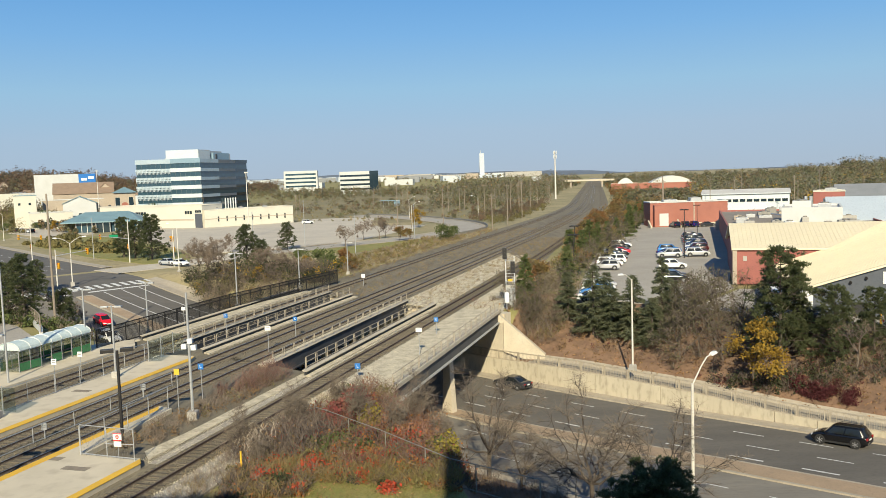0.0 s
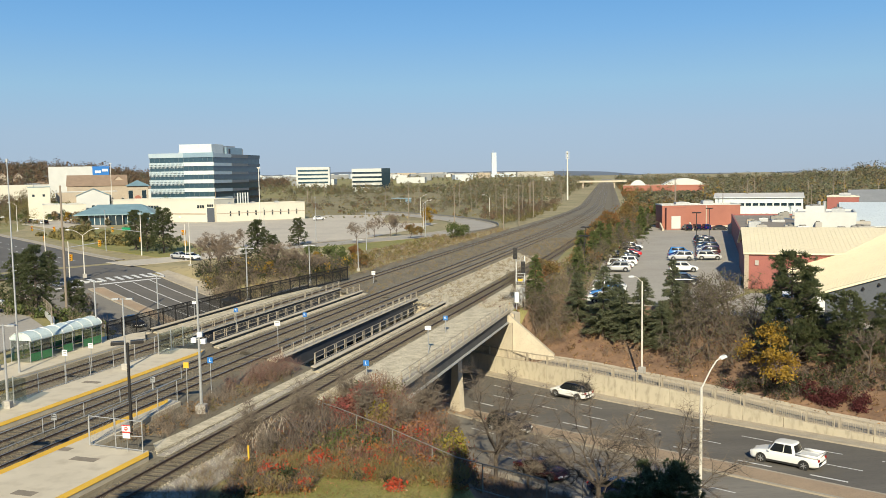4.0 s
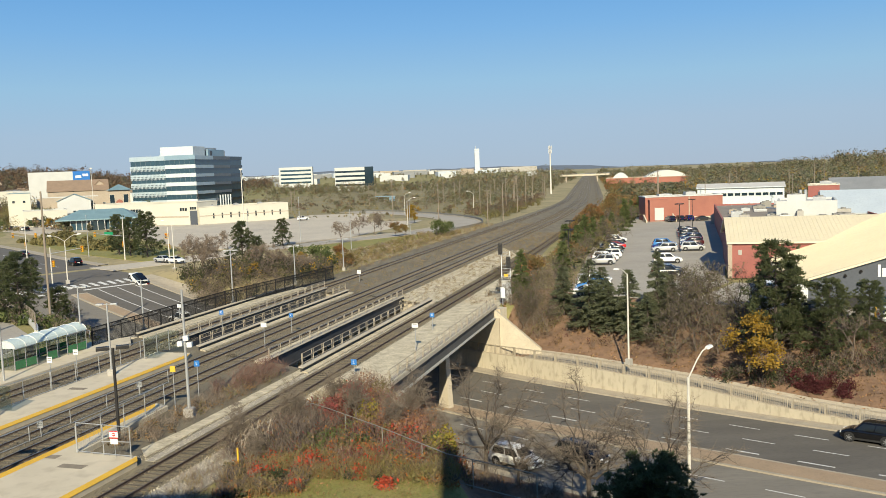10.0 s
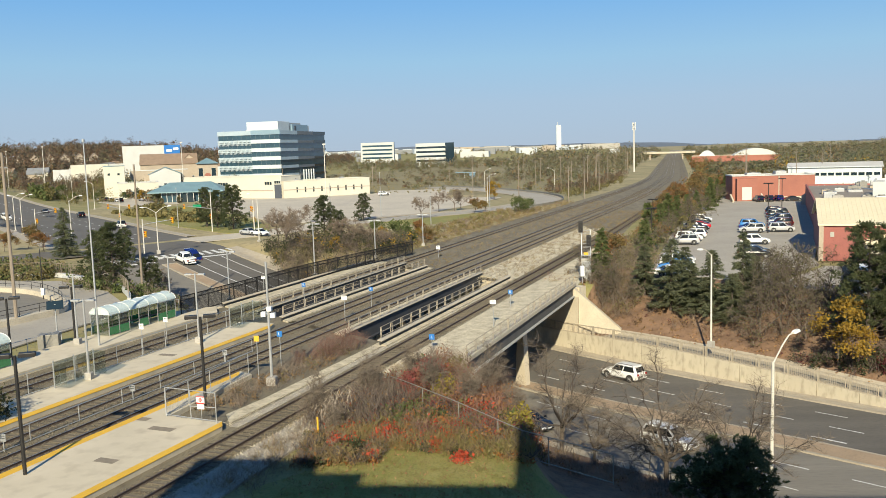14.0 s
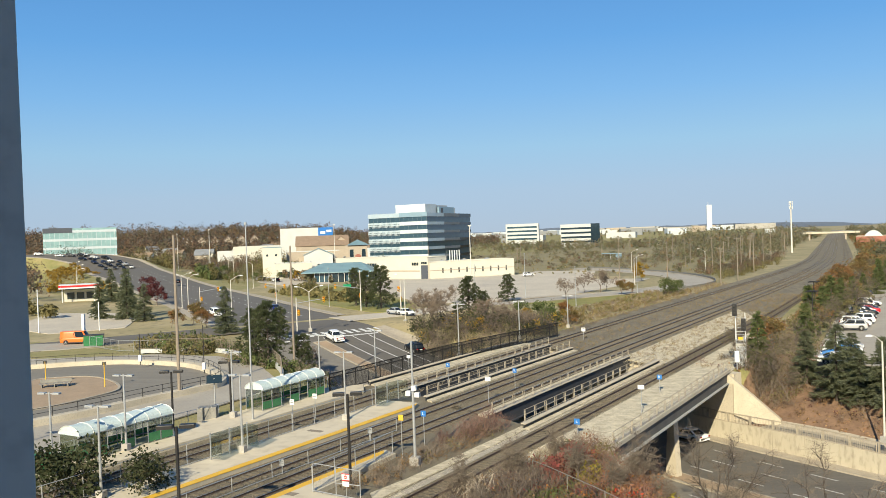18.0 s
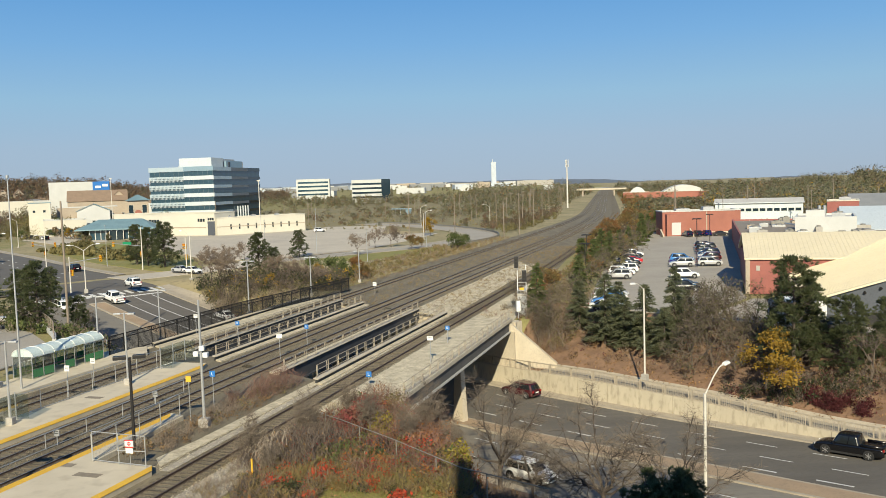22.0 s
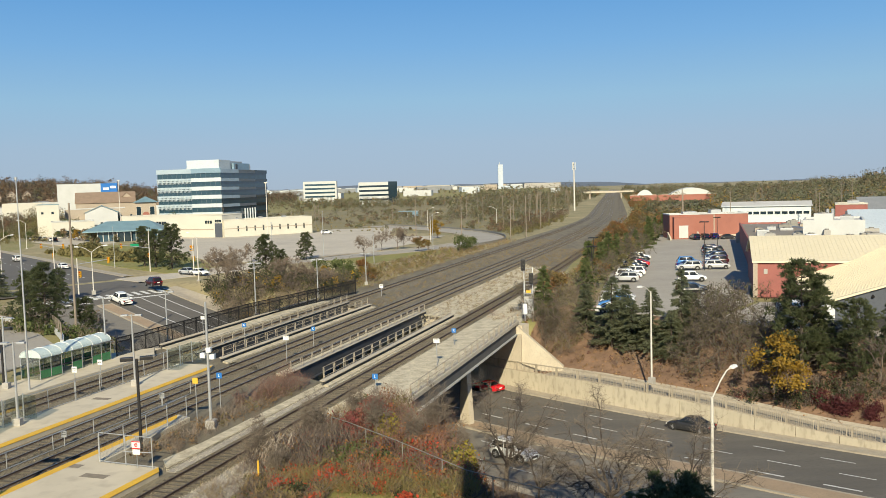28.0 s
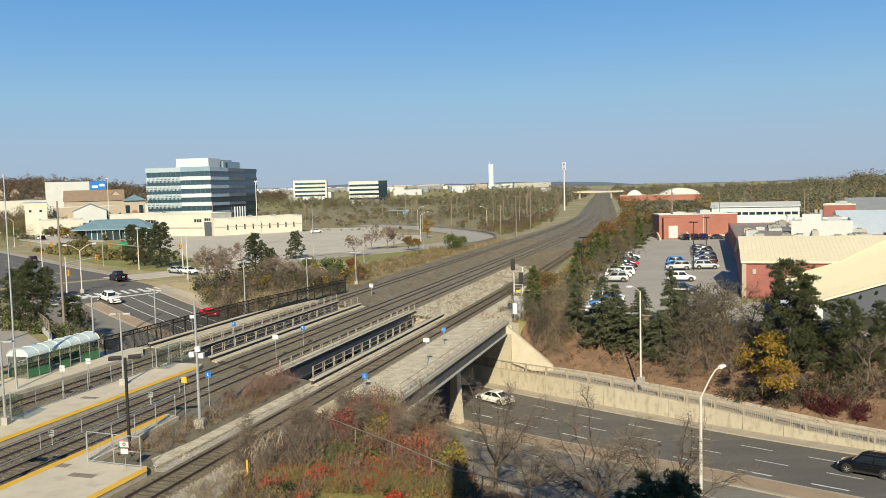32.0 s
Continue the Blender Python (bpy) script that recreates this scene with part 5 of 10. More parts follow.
# far side of the tracks: low far buildings, tower, overpass
b = block("far_office", (-107, 893), 4, 40, 20, 24.2, M["white_wall"], M["roof_light"], "far white office with a dark glass end", "office building")
for k in range(4):
    mb = MB()
    mb.box(0.5, -0.1, 5 + 4.6 * k, 32, 0.02, 7 + 4.6 * k)
    part("window_band", mb, M["glass_dark"], b)
mb = MB()
mb.box(31, -0.2, 0, 40.2, 20.1, 24.4)
part("glass_end", mb, M["glass_dark"], b)
b = block("far_block", (-200, 1082), 5, 42, 20, 28.5, M["white_wall"], M["roof_light"], "far white building with window bands", "building")
for k in range(4):
    mb = MB()
    mb.box(2, -0.15, 8 + 5 * k, 40, 0.02, 10.2 + 5 * k)
    part("window_band", mb, M["glass_blue"], b)
rng = random.Random(11)
FAR_WALLS = ("hazed_wall", "hazed_wall", "steel_pale", "white_wall", "concrete_grey", "tan_wall", "roof_grey")
for i in range(64):
    az, dist = radians(rng.uniform(-18, 6.5)), rng.uniform(1180, 2250)
    x, y = dist * math.sin(az), dist * math.cos(az)
    block("far_warehouse", (x, y), math.degrees(-az) + rng.uniform(-14, 14), rng.choice((14, 20, 30, 45, 70)) * rng.uniform(0.8, 1.2), 20, rng.uniform(5, 9) + max(0, dist - 1500) * 0.0035, M[rng.choice(FAR_WALLS)], M["roof_light"], "pale warehouse far off among trees", "warehouse", base=LEVEL + hill(x, y) - 0.5, group="far industrial buildings")
for i in range(12):
    az = radians(rng.uniform(-30, -19))
    dist = rng.uniform(520, 900)
    block("far_shed", (dist * math.sin(az), dist * math.cos(az)), math.degrees(-az) + rng.uniform(-15, 15), rng.uniform(14, 30), 14, rng.uniform(10, 15), rng.choice((M["white_wall"], M["tan_wall"], M["cream_wall"])), M["roof_grey"], "distant low building among trees", "building", group="distant low buildings")
cv = thing("canopy_roof", (-31, 500, LEVEL), radians(-35), "pale service canopy with a blue edge in the scrubland", "canopy")
for nm, args, mt in (("roof", (-6, -2, 3.4, 6, 2, 3.75), "spandrel_pale"), ("edge", (-6.1, -2.15, 3.3, 6.1, -2.02, 3.85), "spandrel_blue"), ("kiosk", (4, -1.5, 0, 6, 1.5, 3.4), "spandrel_blue")):
    mb = MB()
    mb.box(*args)
    part(nm, mb, M[mt], cv)
for x in (-5, -1):
    mb = MB()
    mb.cyl((x, 0, 0), (x, 0, 3.4), 0.15, 0.15, 8)
    part("column", mb, M["white_wall"], cv)
tw = thing("white_tower", (70, 1498, LEVEL + hill(70, 1498)), 0, "tall slim white concrete tower", "tower")
mb = MB()
mb.box(-4.2, -4.2, 0, 4.2, 4.2, 42)
part("shaft", mb, M["hazed_wall"], tw)
mb = MB()
mb.box(-16, -6, 0, 4.2, -4.2, 7)
part("annex", mb, M["hazed_wall"], tw)
mb = MB()
mb.cyl((-1.5, 0, 42), (-1.5, 0, 47), 0.5, 0.3, 6)
part("finial", mb, M["white_wall"], tw)
ov = thing("road_overpass", (132, 890, LEVEL), radians(-10), "pale concrete overpass across the far tracks", "bridge")
mb = MB()
mb.box(-6, 0, 6.2, 46, 9, 7.9)
part("deck", mb, M["concrete"], ov)
for x in (1, 33):
    mb = MB()
    mb.box(x, 1, 0, x + 1.4, 8, 6.2)
    part("pier", mb, M["tan_wall"], ov)
mb = MB()
mb.tube([(-6, -0.05, 8.6), (46, -0.05, 8.6)], 0.12)
part("rail", mb, M["galv"], ov)
b = block("arena", (136, 690), -12, 66, 40, 5.6, M["red_brick"], M["roof_light"], "wide brick arena under two pale vaulted roofs", "arena", cap=M["tan_wall"])
for left, right, rise, y0 in ((30, 65, 5.6, 0.5), (5, 18, 4.6, 16)):
    mb, n = MB(), 16
    arc = [(left + (right - left) * k / n, 5.3 + rise * (1 - (2 * k / n - 1) ** 2)) for k in range(n + 1)]
    for (x0, z0), (x1, z1) in zip(arc, arc[1:]):
        mb.quad((x0, y0, z0), (x1, y0, z1), (x1, 39, z1), (x0, 39, z0))
        mb.quad((x0, y0, 5.2), (x1, y0, 5.2), (x1, y0, z1), (x0, y0, z0))
    part("vault", mb, M["white_wall"], b, "pale vaulted roof")

# right of the tracks: brick store, barn-roofed store, roofs behind
b = block("brick_store", (60.5, 249.5), -1.5, 22.5, 9, 7.0, M["red_brick"], M["roof_light"], "plain red brick store with a white coping", "store", base=-0.2, cap=M["white_wall"])
mb = MB()
mb.box(0.8, -2.2, 0, 6.5, 0, 6.4)
part("loading_bay", mb, M["red_brick"], b)
mb = MB()
mb.box(2.2, -2.3, 0.4, 4.8, -2.2, 4.0)
part("loading_door", mb, M["white_wall"], b, "white roller door")
mb = MB()
mb.box(6.5, -0.1, 0.0, 22.4, 0.02, 1.0)
part("plinth", mb, M["concrete"], b)
mb = MB()
mb.box(12.6, -0.06, 1, 12.9, 0.02, 6.9)
part("downpipe", mb, M["tan_wall"], b)
roof_unit(b, 13, 4.5, 6.6, 3, 3, 1.5)
roof_unit(b, 5, 4.5, 6.6, 4, 3, 1.1)
for x in (-1.2, 7.2):
    mb = MB()
    mb.add([(x, -6, 0), (x + .4, -6, 0), (x + .4, -2.3, 0), (x, -2.3, 0), (x, -6, .6), (x + .4, -6, .6), (x + .4, -2.3, 2.2), (x, -2.3, 2.2)], ((3, 2, 1, 0), (4, 5, 6, 7), (0, 1, 5, 4), (1, 2, 6, 5), (2, 3, 7, 6), (3, 0, 4, 7)))
    part("dock_wall", mb, M["concrete"], b)
b = block("long_pale_building", (96, 316), -19.5, 30, 16, 6.8, M["spandrel_pale"], M["roof_light"], "long pale green building with a window band", "building", base=0)
for i in range(12):
    window(b, 1 + 2.4 * i, 3.6, 2.1, 1.2, M["glass_dark"], M["white_wall"])
mb = MB()
mb.add([(-.5, -.6, 6.5), (30.5, -.6, 6.5), (30.5, 8, 8.2), (-.5, 8, 8.2)], ((0, 1, 2, 3),))
part("sloped_roof", mb, M["roof_light"], b)
b = block("flat_roofed_mall", (67, 150), 73.5, 84, 30, 5.2, M["red_siding"], M["roof_gravel"], "mall building with a cluttered brown flat roof", "mall", base=-0.2)
b.matrix_basis = Matrix.Translation(rp(160, -36, -0.2)) @ Matrix.Rotation(math.pi / 2 + RAIL_YAW, 4, "Z")
rng = random.Random(21)
for i in range(24):
    roof_unit(b, rng.uniform(20, 80), rng.uniform(3, 26), 4.8, rng.uniform(0.8, 3), rng.uniform(0.8, 3), rng.uniform(.5, 1.5), M[rng.choice(("galv", "galv_dark", "tan_wall", "concrete_grey"))])
for i in range(5):
    mb = MB()
    mb.cyl((rng.uniform(20, 80), rng.uniform(4, 26), 4.8), (rng.uniform(20, 80), 10, 5.0), 0.2, 0.2, 6)
    part("duct", mb, M["galv"], b)
for i in range(5):
    mb = MB()
    x, y0, y1 = 80 + 3.6 * i, 27.0 - 1.7 * i, 31.0 - 1.7 * i
    mb.add([(x, y0, 0), (x + .5, y0, 0), (x + .5, y1, 0), (x, y1, 0), (x, y0, 5.0), (x + .5, y0, 5.0), (x + .5, y1, 2.4), (x, y1, 2.4)], ((3, 2, 1, 0), (4, 5, 6, 7), (0, 1, 5, 4), (1, 2, 6, 5), (2, 3, 7, 6), (3, 0, 4, 7)))
    part("buttress", mb, M["concrete_grey"], b, "pale sloping buttress wall")
b = block("white_flat_building", (70, 176.5), -23, 11.5, 16, 8.2, M["white_wall"], M["roof_light"], "white flat-roofed building with roof units", "building", base=-0.2)
roof_unit(b, 2, 3, 7.8, 3.6, 3, 1.6, M["white_wall"])
roof_unit(b, 7, 4, 7.8, 2.5, 3, 1.0)
for x in (4.6, 5.6):
    mb = MB()
    mb.cyl((x, 8, 7.8), (x, 8, 10.2), 0.35, 0.35, 10)
    part("flue", mb, M["galv"], b)
gable("pale_roofed_hall", (82.5, 182), -22, 16, 30, 5.0, 9.2, M["slate_wall"], M["spandrel_pale"], "hall with a dark gable and pale blue-white roof", "hall", ridge_x=True)
gable("grey_roofed_hall", (126, 272), -20, 26, 24, 5.0, 9.8, M["red_siding"], M["roof_grey"], "red-walled hall with a grey roof", "hall", windows=4)
b = block("maroon_building", (103.5, 238.5), -24, 8, 12, 9.2, M["red_siding"], M["roof_light"], "small dull red building with roof plant", "building", cap=M["cream_wall"])
mb = MB()
mb.box(2.5, -0.1, 4.0, 7.2, 0.02, 7.4)
part("dark_opening", mb, M["slate_wall"], b)
roof_unit(b, 3, 2, 9, 3, 3, 1.2)


def barn_store():
    b = thing("barn_roofed_store", rp(130, -5.3, -0.2), RAIL_YAW, "large store with a cream metal roof and red and slate walls", "store")
    # local x to the right across the tracks' direction, local y along it
    mb = MB()
    mb.box(0, 0, 0, 46, 0.3, 5.1)
    part("wall", mb, M["red_siding"], b, "dull red siding wall")
    mb = MB()
    mb.box(0, 0.3, 0, 0.3, 28, 5.1)
    part("wall", mb, M["red_siding"], b)
    mb = MB()
    mb.box(-0.25, -0.25, 0, 0.35, 0.4, 5.3)
    part("corner_pilaster", mb, M["tan_wall"], b)
    mb = MB()
    mb.box(1.2, -0.12, 3.4, 1.7, 0, 4.1)
    part("wall_vent", mb, M["concrete_grey"], b)
    up = Vector((0, 0, 0.25))

    def sheet(nm, a, c, d, e, mt):
        mb = MB()
        a, c, d, e = Vector(a), Vector(c), Vector(d), Vector(e)
        mb.add([a - up, c - up, d - up, e - up, a, c, d, e], ((3, 2, 1, 0), (4, 5, 6, 7), (0, 1, 5, 4), (1, 2, 6, 5), (2, 3, 7, 6), (3, 0, 4, 7)))
        r = part(nm, mb, mt, b)
        # thin ribs are added to catch the sun and brighten the smooth sheet
        n = int((c - a).length / 0.6)
        mb = MB()
        for i in range(1, n):
            p, q = a.lerp(c, i / n), e.lerp(d, i / n)
            mb.cyl(p + Vector((0, 0, .012)), q + Vector((0, 0, .012)), 0.026, 0.026, 3, False)
        part("ribs", mb, mt, r)
    sheet("roof", (-0.4, -0.4, 5.25), (46, -0.4, 5.25), (46, 11.5, 8.15), (-0.4, 11.5, 8.15), M["cream_roof"])
    sheet("roof", (46, 28, 4.6), (-0.4, 28, 4.6), (-0.4, 11.5, 8.15), (46, 11.5, 8.15), M["cream_roof"])
    for i in range(4):
        roof_unit(b, 22 + 2.2 * i, 5.0 - 1.1 * i, 6.6 - 0.28 * i, 0.5, 0.5, 0.5)
    # slate gabled wing towards the road
    y0, xl, xr, ze, k = -27.0, 5.6, 45.0, 3.0, 0.315
    xm = (xl + xr) / 2
    zr_ = ze + k * (xm - xl)
    mb = MB()
    mb.add([(xl, y0, -1.4), (xr, y0, -1.4), (xr, y0, ze), (xm, y0, zr_), (xl, y0, ze), (xl, y0 + .3, -1.4), (xr, y0 + .3, -1.4), (xr, y0 + .3, ze), (xm, y0 + .3, zr_), (xl, y0 + .3, ze)],
           ((0, 1, 2, 3, 4), (9, 8, 7, 6, 5), (0, 5, 6, 1), (1, 6, 7, 2), (2, 7, 8, 3), (3, 8, 9, 4), (4, 9, 5, 0)))
    part("gable_wall", mb, M["slate_wall"], b, "slate-grey gable wall")
    mb = MB()
    mb.box(xl, y0 + 0.3, -1.4, xl + 0.3, 0, ze)
    part("wall", mb, M["slate_wall"], b)
    sheet("roof", (xl - 0.4, 11.0, ze - 0.1), (xl - 0.4, y0 - 0.4, ze - 0.1), (xm, y0 - 0.4, zr_ + 0.05), (xm, 11.0, zr_ + 0.05), M["cream_roof"])
    sheet("roof", (xr + 0.4, y0 - 0.4, ze - 0.1), (xr + 0.4, 11.0, ze - 0.1), (xm, 11.0, zr_ + 0.05), (xm, y0 - 0.4, zr_ + 0.05), M["cream_roof"])
    # plain pale shapes where the wall carries its sign
    x = 14.4
    for w, h, z in ((0.28, 1.35, 3.7), (0.62, 0.95, 3.7), (0.66, 1.35, 3.7), (0.26, 1.35, 3.7), (0.7, 1.3, 3.35), (0.66, 0.95, 3.7)):
        mb = MB()
        mb.bevel_box(x, y0 - 0.1, z, x + w, y0, z + h, 0.02)
        part("sign_shape", mb, M["sign_white"], b, "plain white sign shape")
        x += w + 0.16
    mb = MB()
    mb.box(14.6, y0 - 0.06, 0.1, 16.2, y0 + 0.02, 1.5)
    part("window", mb, M["glass_dark"], b)
    mb = MB()
    mb.box(11.2, y0 - 0.06, -1.2, 12.6, y0 + 0.02, 1.6)
    part("door", mb, M["black_metal"], b)
    for i in range(3):
        mb = MB()
        mb.cyl((9.5 + 1.6 * i, y0 - 0.05, 4.0 + .5 * i - 0.6), (9.5 + 1.6 * i, y0 - 0.3, 3.9 + .5 * i - .6), 0.12, 0.16, 8)
        part("wall_lamp", mb, M["black_metal"], b)


barn_store()


# the building the view is taken from, behind the window, and the window's jamb
mb = MB()
for x0, x1, h in ((-44, -19.8, 20.0), (-19.8, -12.6, 26.6), (-12.6, -9.8, 25.4), (-9.8, -1.7, 24.5), (-1.7, 7.0, 30.0), (7.0, 13.5, 27.9), (13.5, 32.0, 26.4)):
    mb.box(x0, -30, LEVEL, x1, -0.6, h)
setting("viewing_building", mb, M["concrete_grey"], "tall plain building behind the viewpoint", "building")
# ---- plants ----
def leaf_quads(rng, centres, spread, size, per, droop=0.0):
    """Small leaf quads scattered round centres."""
    c = np.repeat(np.asarray(centres, float), per, axis=0)
    n = len(c)
    c = c + rng.normal(0, 1, (n, 3)) * np.asarray(spread)
    a = rng.normal(0, 1, (n, 3))
    a /= np.linalg.norm(a, axis=1)[:, None]
    b = np.cross(a, rng.normal(0, 1, (n, 3)))
    b /= np.linalg.norm(b, axis=1)[:, None] + 1e-9
    s = size * rng.uniform(0.55, 1.3, (n, 1))
    a, b = a * s, b * s * 0.62
    c[:, 2] -= droop
    return np.stack([c - a - b * .3, c + b, c + a - b * .2, c - b], axis=1).reshape(-1, 3)


def twig_tris(rng, centres, spread, length, width, per, up=0.8):
    """Thin twig blades."""
    c = np.repeat(np.asarray(centres, float), per, axis=0)
    n = len(c)
    c = c + rng.normal(0, 1, (n, 3)) * np.asarray(spread)
    d = rng.normal(0, 1, (n, 3))
    d[:, 2] = np.abs(d[:, 2]) * 0.6 + up
    d /= np.linalg.norm(d, axis=1)[:, None]
    d *= length * rng.uniform(0.5, 1.4, (n, 1))
    w = np.cross(d, rng.normal(0, 1, (n, 3)))
    w /= np.linalg.norm(w, axis=1)[:, None] + 1e-9
    w *= width * rng.uniform(0.6, 1.3, (n, 1))
    return np.stack([c - w, c + w, c + d], axis=1).reshape(-1, 3)


def limbs(rng, mb, p, d, length, r, depth, tips, bend_=0.35, split=(2, 4), shrink=0.68, n=5):
    """Grows a branching limb; the tips' places are collected."""
    steps = 2
    q = Vector(p)
    for i in range(steps):
        d = (d + Vector(rng.normal(0, bend_ * 0.4, 3))).normalized()
        nx = q + d * (length / steps)
        r2 = r * 0.8
        mb.cyl(q, nx, max(r, 0.02), max(r2, 0.017), n if r > 0.03 else 3, False)
        q, r = nx, r2
    if depth == 0:
        tips.append(tuple(q))
        return
    k = rng.integers(split[0], split[1])
    for i in range(k):
        dd = (d + Vector(rng.normal(0, bend_ * 1.5, 3)) + Vector((0, 0, 0.12))).normalized()
        limbs(rng, mb, q, dd, length * shrink * rng.uniform(0.8, 1.2), r * 0.75, depth - 1, tips, bend_, split, shrink, n)
    if depth >= 2:
        tips.append(tuple(q))


TREES = {}


def hash_text(t):
    k = 7
    for ch in t:
        k = (k * 31 + ord(ch)) % 100003
    return k


def spray_blades(rng, points, ways, length, width, per):
    """Needle sprays: slim blades that follow their branch outward and hang a little."""
    c = np.repeat(np.asarray(points, float), per, axis=0)
    d = np.repeat(np.asarray(ways, float), per, axis=0)
    n = len(c)
    c = c + rng.normal(0, 1, (n, 3)) * np.array((0.10, 0.10, 0.06))
    d = d + rng.normal(0, 0.55, (n, 3)) + np.array((0, 0, -0.18))
    d /= np.linalg.norm(d, axis=1)[:, None]
    w = np.cross(d, rng.normal(0, 1, (n, 3)))
    w /= np.linalg.norm(w, axis=1)[:, None] + 1e-9
    d *= length * rng.uniform(0.6, 1.3, (n, 1))
    w *= width * rng.uniform(0.7, 1.3, (n, 1))
    return np.stack([c - w, c + w, c + d], axis=1).reshape(-1, 3)


def make_conifer(rng, h=10.0, r=2.6, mat_="leaf_spruce", dense=1.0):
    mb = MB()
    mb.cyl((0, 0, -0.3), (0, 0, h * 0.97), 0.02 * h, 0.015, 7)
    pts, ways, z = [], [], 0.07 * h
    limb = MB()
    while z < h * 0.98:
        k = 1 - z / h
        reach = r * (k ** 0.8) * rng.uniform(0.75, 1.12) + 0.1
        for i in range(int(5 + 4 * k)):
            a = rng.uniform(0, 2 * math.pi)
            L = reach * rng.uniform(0.6, 1.1)
            e = np.array([math.cos(a) * L, math.sin(a) * L, z - 0.16 * L + rng.uniform(-.1, .1)])
            limb.cyl((0, 0, z), e, 0.03, 0.008, 3, False)
            m = max(2, int(L / 0.28 * dense))
            for j in range(m):
                t = (j + 1) / m
                pts.append((e[0] * t, e[1] * t, z + (e[2] - z) * t - 0.05))
                ways.append((math.cos(a), math.sin(a), -0.1))
        z += 0.30 + 0.18 * k
    crown = spray_blades(rng, pts, ways, 0.40, 0.06, 14)
    for v, f in ((limb.v, limb.f),):
        mb.add(v, f)
    return mb, quads_mesh("crown", crown, M[mat_], 3)


def make_pine(rng, h=12.0, mat_="leaf_pine"):
    mb, tips = MB(), []
    mb.cyl((0, 0, -0.3), (0, 0, h * 0.93), 0.022 * h, 0.03, 7)
    z = h * 0.07
    while z < h * 0.95:
        k = 1 - z / h
        for i in range(4):
            a = rng.uniform(0, 6.3)
            L = (0.9 + 3.6 * k ** 0.6) * rng.uniform(0.5, 1.15)
            limbs(rng, mb, (0, 0, z), Vector((math.cos(a), math.sin(a), 0.28)).normalized(), L * 0.6, 0.05, 1, tips, 0.4, (3, 5), 0.6, 4)
        z += 0.5
    tips = np.repeat(np.array(tips), 4, axis=0) + rng.normal(0, 1, (len(tips) * 4, 3)) * (0.27, 0.27, 0.12)
    out = tips * (1, 1, 0) / (np.linalg.norm(tips[:, :2], axis=1)[:, None] + 0.2)
    crown = spray_blades(rng, tips, out * 0.6 + (0, 0, 0.6), 0.33, 0.06, 14)
    return mb, quads_mesh("crown", crown, M[mat_], 3)


def make_bare(rng, h=8.0, leaf=None, dense=6, twig="twig", levels=4, spread=0.42, size=0.12, per=5, thick=0.014, first=0.30):
    mb, tips = MB(), []
    limbs(rng, mb, (0, 0, -0.3), Vector((0.03, 0, 1)), h * first, 0.019 * h, levels, tips, spread, (3, 5) if levels < 5 else (2, 5), 0.74)
    tw = twig_tris(rng, tips, (0.10, 0.10, 0.10), 0.62, thick, dense, 0.4)
    me = quads_mesh("crown", tw, M[twig], 3)
    extra = None
    if leaf:
        extra = quads_mesh("leaves", leaf_quads(rng, tips, (0.26, 0.26, 0.22), size, per), M[leaf])
    return mb, me, extra


def make_street(rng, h=9.0, w=2.7):
    """A bare spreading tree: limbs that fan out low, set with side branches and many fine twigs."""
    mb, tips = MB(), []
    fork = h * 0.24
    mb.cyl((0, 0, -0.4), (0.05, 0, fork), 0.17, 0.13, 8)
    for i in range(9):
        a = i * 2.4 + rng.uniform(-.4, .4)
        reach = w * (0.35 + 0.75 * ((i * 5) % 9) / 8.0) * rng.uniform(0.9, 1.05)
        top = h * rng.uniform(0.78, 1.0) * (1.0 - 0.42 * (reach / w) ** 2)
        p, r = Vector((0.05, 0, fork * rng.uniform(0.8, 1.0))), 0.085
        n = 7
        for k in range(1, n + 1):
            t = k / n
            q = Vector((math.cos(a) * reach * t ** 0.75, math.sin(a) * reach * t ** 0.75, fork + (top - fork) * t ** 1.1)) + Vector(rng.normal(0, 0.12, 3))
            mb.cyl(p, q, r, r * 0.8, 5, False)
            r *= 0.8
            for j in range(4 if k > 1 else 1):
                d = (q - p).normalized() + Vector(rng.normal(0, 0.85, 3)) + Vector((math.cos(a) * 0.5, math.sin(a) * 0.5, -0.15))
                e = q + d.normalized() * rng.uniform(0.7, 1.7) * (1.15 - 0.4 * t)
                mid = q.lerp(e, 0.5) + Vector(rng.normal(0, 0.09, 3))
                mb.cyl(q, mid, max(0.018, r * 0.45), 0.016, 3, False)
                mb.cyl(mid, e, 0.016, 0.010, 3, False)
                tips += [tuple(mid), tuple(q.lerp(e, 0.75)), tuple(e)]
            p = q
        tips.append(tuple(p))
    return mb, quads_mesh("crown", twig_tris(rng, tips, (0.07, 0.07, 0.06), 0.62, 0.009, 8, 0.0), M["bark_pale"], 3)


def make_leafy(rng, h=7.0, leaf="leaf_yellow", per=14, size=0.17, levels=3, spread=0.4):
    mb, tips = MB(), []
    limbs(rng, mb, (0, 0, -0.3), Vector((0.02, 0.02, 1)), h * 0.34, 0.017 * h, levels, tips, spread, (3, 5), 0.72)
    return mb, quads_mesh("crown", leaf_quads(rng, tips, (0.34, 0.34, 0.28), size, per), M[leaf])


